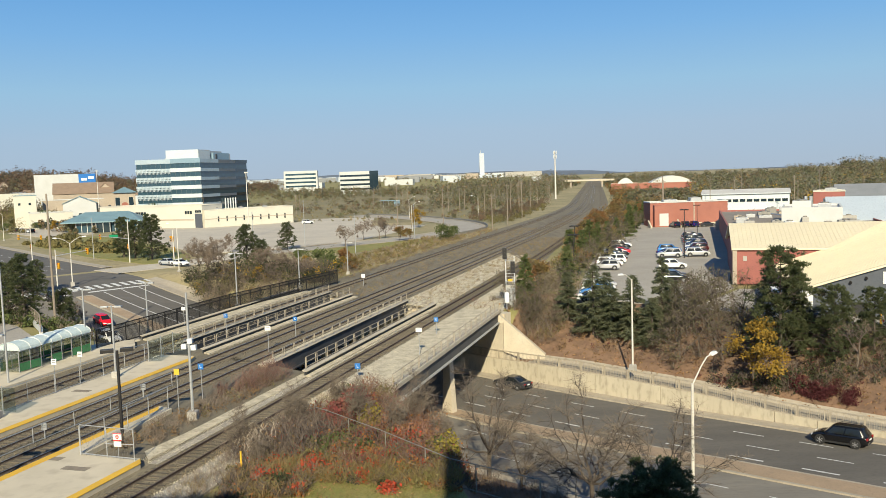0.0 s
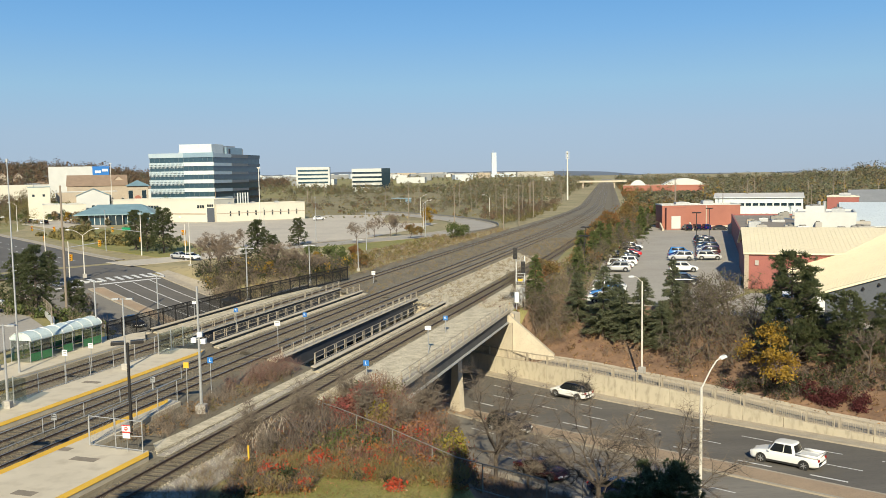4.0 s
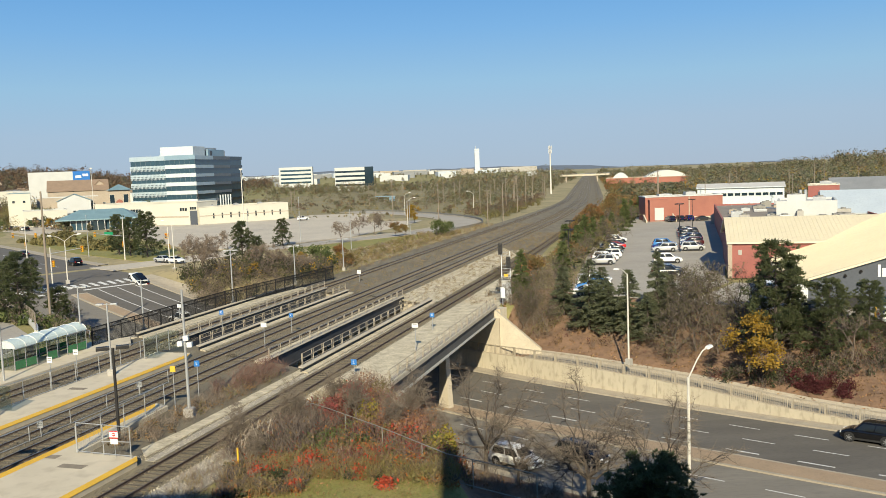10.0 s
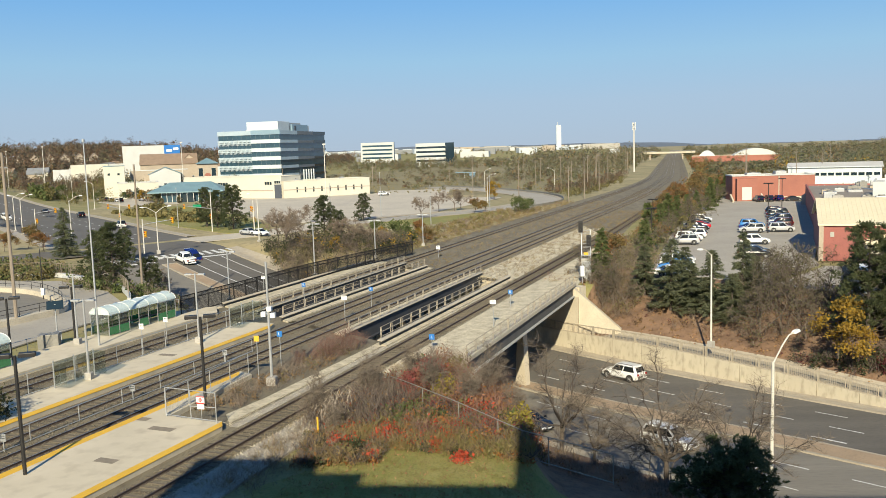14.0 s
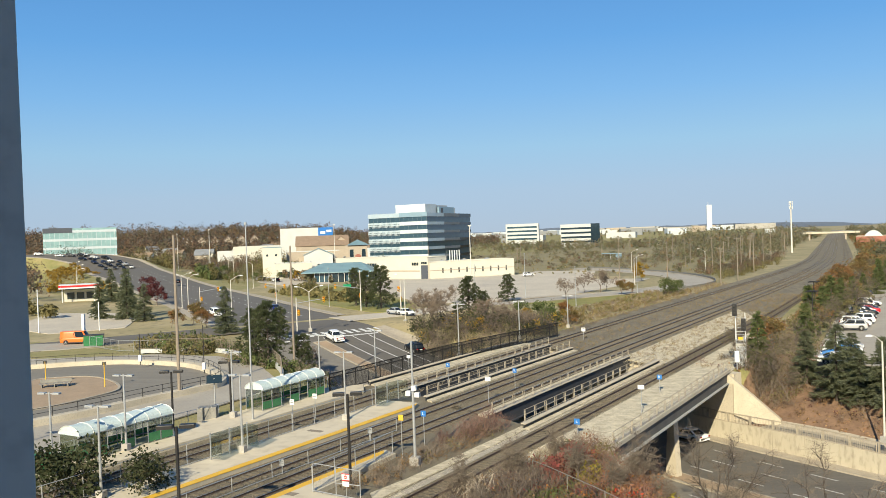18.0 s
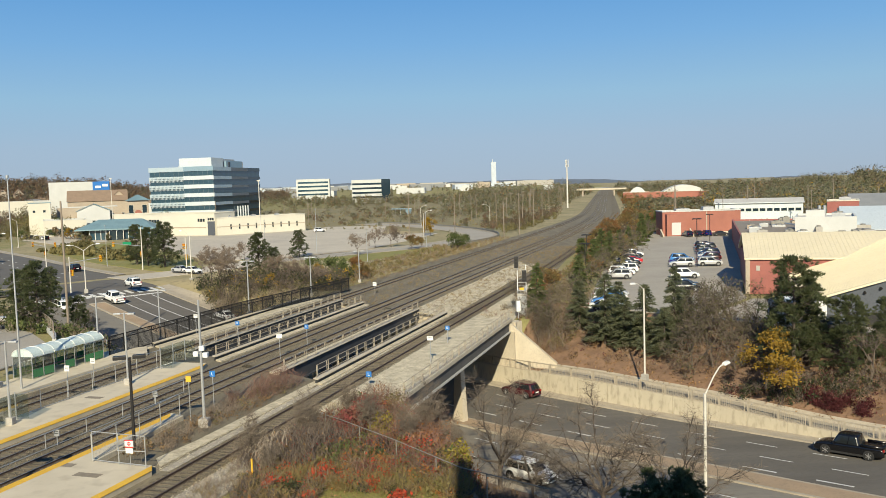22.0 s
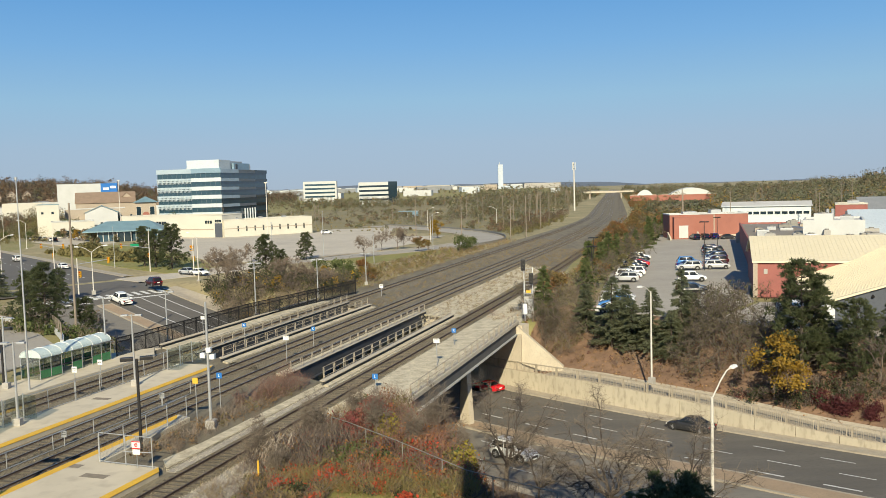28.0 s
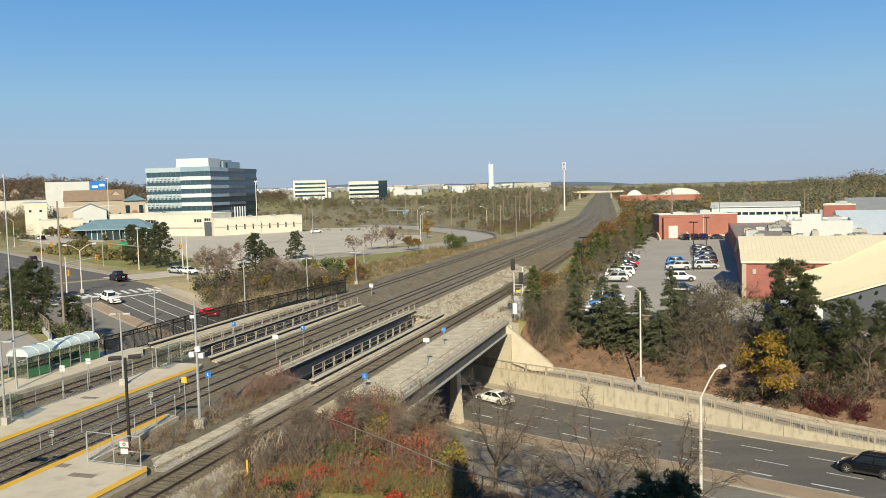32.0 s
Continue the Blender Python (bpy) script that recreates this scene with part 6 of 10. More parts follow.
def plant(name, key, make, x, y, scale, label, category="tree", group="", bark="bark", squash=1.0, z=None):
    yaw = (hash_text(f"{x:.1f},{y:.1f}") % 628) / 100
    zz = ground(x, y) if z is None else z
    if key not in TREES:
        made = make(np.random.default_rng(hash_text(key)))
        t = thing(name, (x, y, zz), yaw, label, category, group)
        part("trunk", made[0], M[bark], t)
        part("crown", made[1], made[1].materials[0], t)
        if len(made) > 2 and made[2] is not None:
            part("leaves", made[2], made[2].materials[0], t)
        TREES[key] = t
        t.scale = (scale, scale, scale * squash)
        return t
    src = TREES[key]
    t = copy_thing(src, Matrix.Translation((x, y, zz)) @ Matrix.Rotation(yaw, 4, "Z"))
    t.name = name
    t.scale = (scale, scale, scale * squash)
    return tagged(t, label, category, group)


# embankment between the road and the right-hand car park
SP = "dense green spruce on the leaf-strewn bank"
for k, (x, y, s, low) in enumerate(((15.6, 108.5, 0.8, 0.8), (17.9, 103, 1.02, 0.87), (20.0, 101.4, 0.85, 0.7), (22.0, 99.5, 1.02, 0.76), (25.4, 99.5, 0.80, 1.12), (27.3, 101, 0.85, 0.58), (20.3, 107, 0.8, 0.7), (23.6, 97.0, 0.85, 0.66))):
    plant("spruce_tree", f"spruce{k % 2}", lambda r: make_conifer(r, 10, 3.0), x, y, s, SP, "spruce", "spruces on the bank", "bark_dark", squash=low)
plant("pine_tree", "pine0", lambda r: make_pine(r, 12), 34.2, 86.5, 1.02, "tall dark pine with rounded needle clumps", "pine", "", "bark_dark")
plant("pine_tree", "pine1", lambda r: make_pine(r, 11), 38.6, 84.0, 0.74, "broad dark pine above the road's bank", "pine", "", "bark_dark")
plant("pine_tree", "pine0", None, 36.4, 88.5, 0.70, "dark pine among other trees on the bank", "pine", "", "bark_dark")
plant("pine_tree", "pine1", None, 42.6, 84.0, 0.6, "small dark pine on the bank", "pine", "", "bark_dark")
plant("yellow_tree", "yellow0", lambda r: make_leafy(r, 7.5, "leaf_gold", 84, 0.15), 31.0, 85.3, 1.0, "small tree with bright yellow autumn leaves", "tree")
for k, (x, y, s) in enumerate(((27.6, 92, 1.0), (30.0, 94, 1.05), (25.5, 92.5, 0.85), (32.2, 92, 0.95), (28.6, 97.5, 1.0), (26.2, 95.5, 1.0), (29.5, 90.2, 0.8), (31.3, 96.5, 1.1), (33.5, 95, 1.0))):
    plant("bare_tree", f"bare_olive{k % 2}", lambda r: make_bare(r, 9, "leaf_bank", 7, "twig_dark", 4, 0.45, 0.11, 4, 0.016), x, y, s * 0.88, "nearly bare tree with a few olive leaves", "tree", "bare trees on the bank")
plant("young_tree", "thin0", lambda r: make_bare(r, 8, None, 4, "twig", 3, 0.3), 39.9, 81.9, 0.95, "slender bare young tree", "tree")
for k, (x, y, s) in enumerate(((8.6, 107.5, 0.5), (10.3, 107.8, 0.6), (11.6, 108.3, 0.68), (13.0, 105.5, 0.6), (12.4, 110.5, 0.8), (9.4, 112, 0.6))):
    plant("bare_tree", f"bare_olive{k % 2}", None, x, y, s, "low bare tree with olive leaves beside the abutment", "tree", "bare trees on the bank")
# hedge of mixed trees between tracks and car park
rng = np.random.default_rng(8)
for k in range(40):
    s = 111 + 4.6 * k + rng.uniform(-1.5, 1.5)
    q = 19.6 - 0.012 * (s - 110) + rng.uniform(-2.4, 2.2) + bend(s) * 0.5
    x, y = RD * s + RN * q
    kind = k % 6
    if kind in (0, 3):
        plant("cedar_tree", "cedar0", lambda r: make_conifer(r, 8, 2.1, "leaf_green"), x, y, rng.uniform(.75, 1.05), "narrow green cedar in the hedge row", "tree", "hedge row by the tracks", "bark_dark")
    elif kind == 1:
        plant("red_tree", "redtree", lambda r: make_leafy(r, 6, "leaf_autumn", 40, 0.16), x, y, rng.uniform(.8, 1.15), "small tree with rust-red autumn leaves", "tree", "hedge row by the tracks")
    elif kind in (2, 5):
        plant("bare_tree", f"bare_olive{k % 2}", None, x, y, rng.uniform(.6, .85), "nearly bare tree in the hedge row", "tree", "hedge row by the tracks")
    else:
        plant("olive_tree", "olivetree", lambda r: make_leafy(r, 6, "leaf_olive", 18, 0.17), x, y, rng.uniform(.8, 1.1), "small tree with olive-green leaves", "tree", "hedge row by the tracks")
for x, y, sc in ((34.5, 198, 1.05), (38.5, 214, 1.15), (43.5, 233, 1.2), (51, 258, 1.1), (59, 288, 1.2)):
    plant("red_tree", "redtree", None, x, y, sc, "tree with bright rust-red autumn leaves by the car park", "tree", "hedge row by the tracks")
# foreground trees beside the road
STREET = "bare spreading street tree beside the road"
plant("street_tree", "street0", lambda r: make_street(r, 8.8, 4.2), *uv(-43.2, 50.2)[:2], 1.12, STREET, "tree", "bare street trees", "bark_dark")
plant("street_tree", "street1", lambda r: make_street(r, 7.6, 3.9), *uv(-32.6, 48.9)[:2], 1.18, STREET, "tree", "bare street trees", "bark_dark")
plant("street_tree", "street1", None, *uv(-27.9, 50.0)[:2], 1.12, STREET, "tree", "bare street trees")
plant("street_tree", "street1", None, *uv(-39.0, 49.0)[:2], 0.7, "bare street tree with fine twigs", "tree", "bare street trees")
for x, y, sc in ((9.9, 45.5, 0.58), (10.9, 45.0, 0.62), (11.9, 45.5, 0.6)):
    plant("pine_tree", "pine2", lambda r: make_pine(r, 8), x, y, sc, "low dark pine in the building's shadow", "pine", "pines in the shadow", "bark_dark")
# left of the tracks and round the crossing
for k, (x, y, s) in enumerate(((-77.4, 205.2, 0.85), (-67.5, 196, 1.0), (-37.5, 161, 0.8), (-39.1, 211.7, 0.66), (-73, 200.5, 0.8), (-34.5, 160, 0.6))):
    plant("pine_tree", f"pine{k % 2}", None, x, y, s * 0.95, "dark evergreen beside the crossing", "evergreen", "evergreens by the crossing", "bark_dark")
for k, (x, y, s) in enumerate(((-43.5, 155.6, 1.0), (-40.0, 152.5, 0.9), (-46.0, 159, 0.8), (-30, 148.5, 0.7), (-32.5, 152, 0.7), (-28, 149, 0.6), (-57.5, 128, 0.5), (-55.5, 125, 0.5), (-24, 146, 0.5))):
    plant("bare_tree", f"bare_brown{k % 2}", lambda r: make_bare(r, 9, "leaf_brown", 16, "twig", 4, 0.5, 0.10, 1, 0.026), x, y, s, "dense bare brown thicket tree", "tree", "bare trees by the crossing")
for k, (x, y, s) in enumerate(((-54.5, 109, 0.75), (-58, 112, 0.7), (-50.5, 111.5, 0.55), (-70.2, 145.4, 0.55))):
    plant("pine_tree", f"pine{k % 2}", None, x, y, s, "bushy dark pine beside the road", "pine", "", "bark_dark")
for k, (x, y, s) in enumerate(((-124, 176, 1.25), (-116.4, 171.5, 0.9), (-128, 182, 1.0), (-169, 232, 1.1), (-160, 226, 0.9), (-82.6, 147.9, 0.95), (-133, 178, 1.05))):
    plant("spruce_tree", f"spruce{k % 2}", None, x, y, s, "tall green spruce near the side street", "spruce", "spruces by the side street", "bark_dark")
plant("maroon_tree", "maroon0", lambda r: make_leafy(r, 9, "leaf_maroon", 20, 0.24), -160, 239, 1.0, "round tree with dark maroon leaves", "tree")
for x, y, s in ((-12, 228, 0.75), (-9, 231, 0.6), (-16.5, 158, 0.5), (-98.2, 161.7, 0.9), (-101, 158, 0.7), (-92, 157, 0.7)):
    plant("red_tree", "redtree", None, x, y, s, "small tree with rust autumn leaves", "tree")
for x, y, s in ((-293, 369, 1.1), (-285, 372, 1.0), (-300, 364, 1.0), (-278, 368, 0.9), (-150, 330, 0.8), (-8.5, 291, 1.0), (-11, 286, 0.8), (-146, 352, .9)):
    plant("yellow_tree", "yellow0", None, x, y, s * 0.9, "tree with golden autumn leaves", "tree", "golden trees")
plant("round_shrub", "green_sh", lambda r: make_leafy(r, 4.5, "leaf_green", 30, 0.17, 3, 0.5), -21, 153.6, 1.0, "round dark green shrub", "shrub")
for x, y, s in ((-52, 208, .8), (-44, 238, .6), (-24.7, 213, .95), (-22.5, 236, 0.9), (-18, 237, 1.1), (-16.5, 240, .8)):
    plant("bare_tree", "bare_brown0", None, x, y, s * 0.75, "small bare tree in the car park", "tree", "bare trees by the crossing")
plant("round_shrub", "green_sh", None, -0.7, 223, 1.2, "spreading grey-green shrub by the curved road", "shrub")
plant("round_shrub", "green_sh", None, 2.6, 228, 1.0, "spreading grey-green shrub by the curved road", "shrub")
for x, y, s in ((-40.0, 50.8, 0.75), (-36.2, 51.2, 0.55), (-41.5, 49.5, 0.6)):
    plant("platform_tree", "plat_tree", lambda r: make_leafy(r, 4, "leaf_dark", 44, 0.11, 3, 0.5), x, y, s * 2.0, "small dark-leaved tree before the platforms", "tree", "small trees before the platforms")


# thickets: many stems in one mesh
def thicket(name, seed, region, count, h, parts_, label, category="thicket"):
    """Stems, leaves or blades scattered over a region: a function of two numbers in 0..1 that gives x, y."""
    rng = np.random.default_rng(seed)
    for nm, kind, share, size, wid, per, mat_, low in parts_:
        cs = []
        for i in range(int(count * share)):
            x, y = region(rng.uniform(), rng.uniform())
            z = ground(x, y)
            hh = h * rng.uniform(0.45, 1.15)
            k = rng.uniform(low, 1.0, per)
            for t in k:
                cs.append((x + rng.normal(0, 0.25 * hh * (1.1 - abs(t - .5))), y + rng.normal(0, 0.25 * hh * (1.1 - abs(t - .5))), z + hh * t * 0.8))
        if kind == "twig":
            me = quads_mesh(nm, twig_tris(rng, cs, (.1, .1, .05), size, wid, 1), M[mat_], 3)
        else:
            me = quads_mesh(nm, leaf_quads(rng, cs, (.1, .1, .08), size, 1), M[mat_])
        tagged(part(name, me, M[mat_]), label, category, "", "stuff")


def quad_region(a, b, c, d):
    def f(i, j):
        p = [(1 - i) * (1 - j) * a[k] + i * (1 - j) * b[k] + i * j * c[k] + (1 - i) * j * d[k] for k in (0, 1)]
        return p
    return f


def sq_region(s0, s1, q0, q1):
    return lambda i, j: tuple(rp(s0 + (s1 - s0) * i, q0 + (q1 - q0) * j)[:2])


def uv_region(u0, u1, v0, v1):
    return lambda i, j: tuple(uv(u0 + (u1 - u0) * i, v0 + (v1 - v0) * j)[:2])


fg = quad_region((-7, 68), (-14.5, 52), (-1.0, 46.5), (1.8, 56))
# the dark twigs give both dark stems and the shadows between them
thicket("foreground_thicket", 1, fg, 190, 1.5, [("a", "twig", 0.6, 0.8, 0.014, 34, "twig_red", 0.05), ("b", "twig", 0.8, 0.8, 0.014, 34, "twig_dark", 0.05), ("c", "leaf", 0.25, 0.10, 0, 26, "leaf_brown", 0.15), ("d", "leaf", 0.24, 0.09, 0, 60, "leaf_orange", 0.2), ("e", "leaf", 0.06, 0.10, 0, 60, "leaf_red", 0.4), ("f", "leaf", 0.24, 0.10, 0, 60, "leaf_olive", 0.1), ("g", "leaf", 0.12, 0.10, 0, 60, "leaf_green", 0.05), ("h", "leaf", 0.30, 0.09, 0, 60, "leaf_crimson", 0.1)], "tangled reddish-brown bare bushes", "bushes")
thicket("sumac_fringe", 5, quad_region((-12.0, 48.0), (-2.6, 47.6), (-2.2, 50.6), (-11.6, 50.6)), 130, 0.75, [("a", "twig", 1.0, 0.6, 0.013, 30, "straw", 0.0), ("b", "leaf", 0.7, 0.08, 0, 40, "leaf_rust", 0.0), ("c", "leaf", 0.35, 0.08, 0, 40, "leaf_orange", 0.1), ("d", "leaf", 0.4, 0.08, 0, 40, "leaf_dark", 0.0)], "straw and rust-leaved brush along the lawn", "brush")
thicket("upper_thicket", 2, quad_region((-6.0, 69), (-9, 61), (0, 55), (1.5, 60)), 70, 1.8, [("a", "twig", 1.0, 0.8, 0.012, 50, "twig_red", 0.05), ("b", "twig", 0.7, 0.8, 0.012, 40, "twig", 0.05), ("c", "leaf", 0.4, 0.09, 0, 50, "leaf_orange", 0.3), ("d", "leaf", 0.5, 0.09, 0, 50, "leaf_brown", 0.1)], "rust-red bare bushes by the bridge", "bushes")
thicket("grey_thicket", 3, quad_region((-11.5, 57.5), (-14.5, 51.5), (-9.5, 50), (-7, 57)), 60, 1.8, [("a", "twig", 0.5, 0.9, 0.011, 90, "twig", 0.05), ("b", "twig", 0.8, 0.9, 0.012, 90, "twig_dark", 0.05)], "grey tangle of bare bushes", "bushes")
thicket("sumac", 4, quad_region((-12.5, 50.5), (-11.0, 46.8), (-5.6, 47.4), (-7.4, 51.2)), 26, 1.2, [("a", "twig", 1.0, 0.5, 0.012, 24, "twig", 0.05), ("c", "leaf", 1.0, 0.085, 0, 34, "leaf_red", 0.35)], "bright red sumac", "sumac")
thicket("sumac", 5, quad_region((-5.6, 51.0), (-5.4, 48.2), (-1.0, 47.4), (-1.6, 51.6)), 28, 1.2, [("a", "twig", 1.0, 0.5, 0.012, 20, "twig_red", 0.05), ("c", "leaf", 1.0, 0.085, 0, 26, "leaf_red", 0.3), ("d", "leaf", 1.0, 0.085, 0, 20, "leaf_orange", 0.2)], "red and orange sumac", "sumac")
thicket("sumac", 6, quad_region((-8.5, 66), (-8.6, 62.5), (-6.8, 62), (-6.4, 65)), 14, 1.5, [("c", "leaf", 1.0, 0.11, 0, 45, "leaf_red", 0.5)], "red sumac near the siding", "sumac")
thicket("dry_grass", 9, quad_region((-10, 53), (-11, 47.5), (0.2, 46), (0.5, 50)), 300, 0.9, [("a", "twig", 1.0, 0.6, 0.012, 20, "straw", 0.0), ("b", "twig", 0.8, 0.6, 0.012, 20, "grass_blade", 0.0)], "tall dry yellow and green grass", "dry grass")
thicket("green_bush", 10, quad_region((-8.6, 54), (-8.4, 52), (-6.4, 51.5), (-6.6, 53.5)), 12, 1.4, [("c", "leaf", 1.0, 0.10, 0, 70, "leaf_green", 0.1)], "low green bush", "bush")
thicket("platform_weeds", 11, sq_region(46, 66, 34.2, 37.0), 85, 1.0, [("a", "twig", 1.0, 0.6, 0.012, 40, "twig", 0.0), ("c", "leaf", 0.6, 0.08, 0, 30, "leaf_brown", 0.0), ("d", "leaf", 0.2, 0.09, 0, 30, "leaf_olive", 0.0)], "dry brown weeds beside the platform end", "weeds")
thicket("platform_weeds", 12, sq_region(58, 68, 34.5, 37.3), 34, 2.0, [("a", "twig", 1.0, 0.8, 0.012, 70, "twig_red", 0.0)], "dry brown weeds before the gap", "weeds")
thicket("trackside_weeds", 13, sq_region(35, 62, 24.5, 28.3), 240, 0.7, [("a", "twig", 1.0, 0.5, 0.010, 22, "twig", 0.0), ("b", "twig", 0.5, 0.5, 0.012, 22, "straw", 0.0)], "dry weeds beside the siding", "weeds")
thicket("bank_shrubs", 14, uv_region(-68, -20, 83.5, 93), 200, 1.6, [("a", "twig", 1.0, 0.7, 0.013, 34, "twig", 0.05), ("c", "leaf", 0.5, 0.10, 0, 30, "leaf_brown", 0.1)], "bare shrubs on the leaf-strewn bank", "bushes")
thicket("maroon_shrub", 15, uv_region(-32, -26, 82.8, 84.2), 40, 1.5, [("c", "leaf", 1.0, 0.09, 0, 130, "leaf_maroon", 0.1)], "low dark maroon shrub on the bank", "shrub")
thicket("bank_shrubs", 16, uv_region(-30, 5, 84.5, 95), 160, 2.6, [("a", "twig", 1.0, 0.9, 0.014, 40, "twig", 0.05), ("c", "leaf", 0.7, 0.11, 0, 40, "leaf_olive", 0.2)], "dense olive bushes on the bank", "bushes")
thicket("bank_shrubs", 17, sq_region(103, 130, 16, 22.5), 120, 2.6, [("a", "twig", 1.0, 0.9, 0.014, 50, "twig", 0.05), ("c", "leaf", 0.6, 0.11, 0, 40, "leaf_olive", 0.2)], "olive bushes beside the tracks", "bushes")
thicket("trackside_weeds", 18, sq_region(108, 220, 31.5, 39), 600, 0.5, [("a", "twig", 1.0, 0.4, 0.014, 16, "straw", 0.0), ("b", "twig", 0.6, 0.4, 0.014, 16, "twig", 0.0)], "dry weeds among the tracks", "weeds")
thicket("trackside_weeds", 19, sq_region(128, 260, 57.5, 64), 520, 0.8, [("a", "twig", 1.0, 0.5, 0.02, 16, "straw", 0.0), ("b", "twig", 0.6, 0.5, 0.02, 16, "twig", 0.0)], "dry weeds along the tracks", "weeds")
thicket("crossing_bushes", 20, quad_region((-48, 158), (-44, 150), (-18, 140), (-22, 156)), 230, 3.6, [("a", "twig", 1.0, 0.9, 0.03, 40, "twig_dark", 0.05), ("c", "leaf", 0.35, 0.16, 0, 40, "leaf_olive", 0.1), ("e", "leaf", 0.06, 0.16, 0, 40, "leaf_yellow", 0.1), ("f", "leaf", 0.7, 0.18, 0, 44, "leaf_dark", 0.0)], "mixed autumn bushes above the road", "bushes")
thicket("fence_bushes", 23, quad_region((-43, 146), (-34.5, 137.5), (-20, 160.5), (-31, 164)), 190, 2.5, [("a", "twig", 1.0, 0.9, 0.024, 40, "twig", 0.05), ("b", "twig", 0.8, 0.8, 0.022, 40, "twig_dark", 0.0), ("c", "leaf", 0.6, 0.15, 0, 40, "leaf_dark", 0.0), ("d", "leaf", 0.35, 0.15, 0, 40, "leaf_olive", 0.0), ("e", "leaf", 0.05, 0.15, 0, 60, "leaf_gold", 0.2)], "grey and dark green bushes behind the fence", "bushes")
plant("round_shrub", "green_sh", None, -23.4, 160.0, 1.15, "round dark green shrub behind the fence", "shrub")
plant("round_shrub", "green_sh", None, -29.5, 172.0, 0.9, "round dark green shrub behind the fence", "shrub")
for x, y, sc in ((-26.4, 162.5, 0.42), (-20.0, 163.6, 0.36), (-31.5, 146.5, 0.42)):
    plant("yellow_tree", "yellow0", None, x, y, sc, "low golden-leaved bush behind the fence", "bush", "golden bushes")
plant("red_tree", "redtree", None, -21.0, 169.5, 0.62, "low rust-red tree behind the fence", "tree")
thicket("fence_bushes", 24, sq_region(112, 152, 62.6, 72), 190, 1.7, [("a", "twig", 1.0, 0.8, 0.022, 34, "twig", 0.0), ("b", "twig", 0.8, 0.7, 0.02, 34, "twig_dark", 0.0), ("c", "leaf", 0.7, 0.14, 0, 34, "leaf_dark", 0.0), ("d", "leaf", 0.3, 0.14, 0, 34, "leaf_olive", 0.0)], "low dark brush along the fence", "bushes")
thicket("loop_bushes", 21, quad_region((-62, 108), (-62, 128), (-44, 106), (-42, 100)), 110, 2.2, [("a", "twig", 1.0, 0.9, 0.02, 36, "twig", 0.05), ("c", "leaf", 1.2, 0.2, 0, 50, "leaf_green", 0.1)], "bushes between bus loop and road", "bushes")
thicket("loop_bushes", 22, quad_region((-86, 124), (-86, 138), (-66, 124), (-72, 116)), 80, 2.4, [("a", "twig", 0.8, 0.9, 0.02, 30, "twig", 0.05), ("c", "leaf", 1.2, 0.24, 0, 50, "leaf_olive", 0.1), ("d", "leaf", 1.0, 0.24, 0, 40, "leaf_green", 0.1)], "green and brown bushes behind the bus loop", "bushes")


def spline(pts, n=6):
    """A smooth line through plan points."""
    out = []
    for i in range(len(pts) - 1):
        p0, p1, p2, p3 = (Vector(pts[max(0, min(len(pts) - 1, k))]).to_2d() for k in (i - 1, i, i + 1, i + 2))
        for j in range(n):
            t = j / n
            q = 0.5 * ((2 * p1) + (p2 - p0) * t + (2 * p0 - 5 * p1 + 4 * p2 - p3) * t * t + (3 * p1 - p0 - 3 * p2 + p3) * t ** 3)
            out.append((q.x, q.y))
    return out + [tuple(pts[-1])]


# the ramp road's bend
RAMP = spline([(-46, 203), (-36.4, 210.5), (-27.2, 221.5), (-16, 230.5), (-7.1, 240.5), (1, 253), (6.8, 268.5), (8.0, 288), (3.4, 312), (-2.9, 328.8), (-8.0, 341), (-20, 363), (-40, 392)])


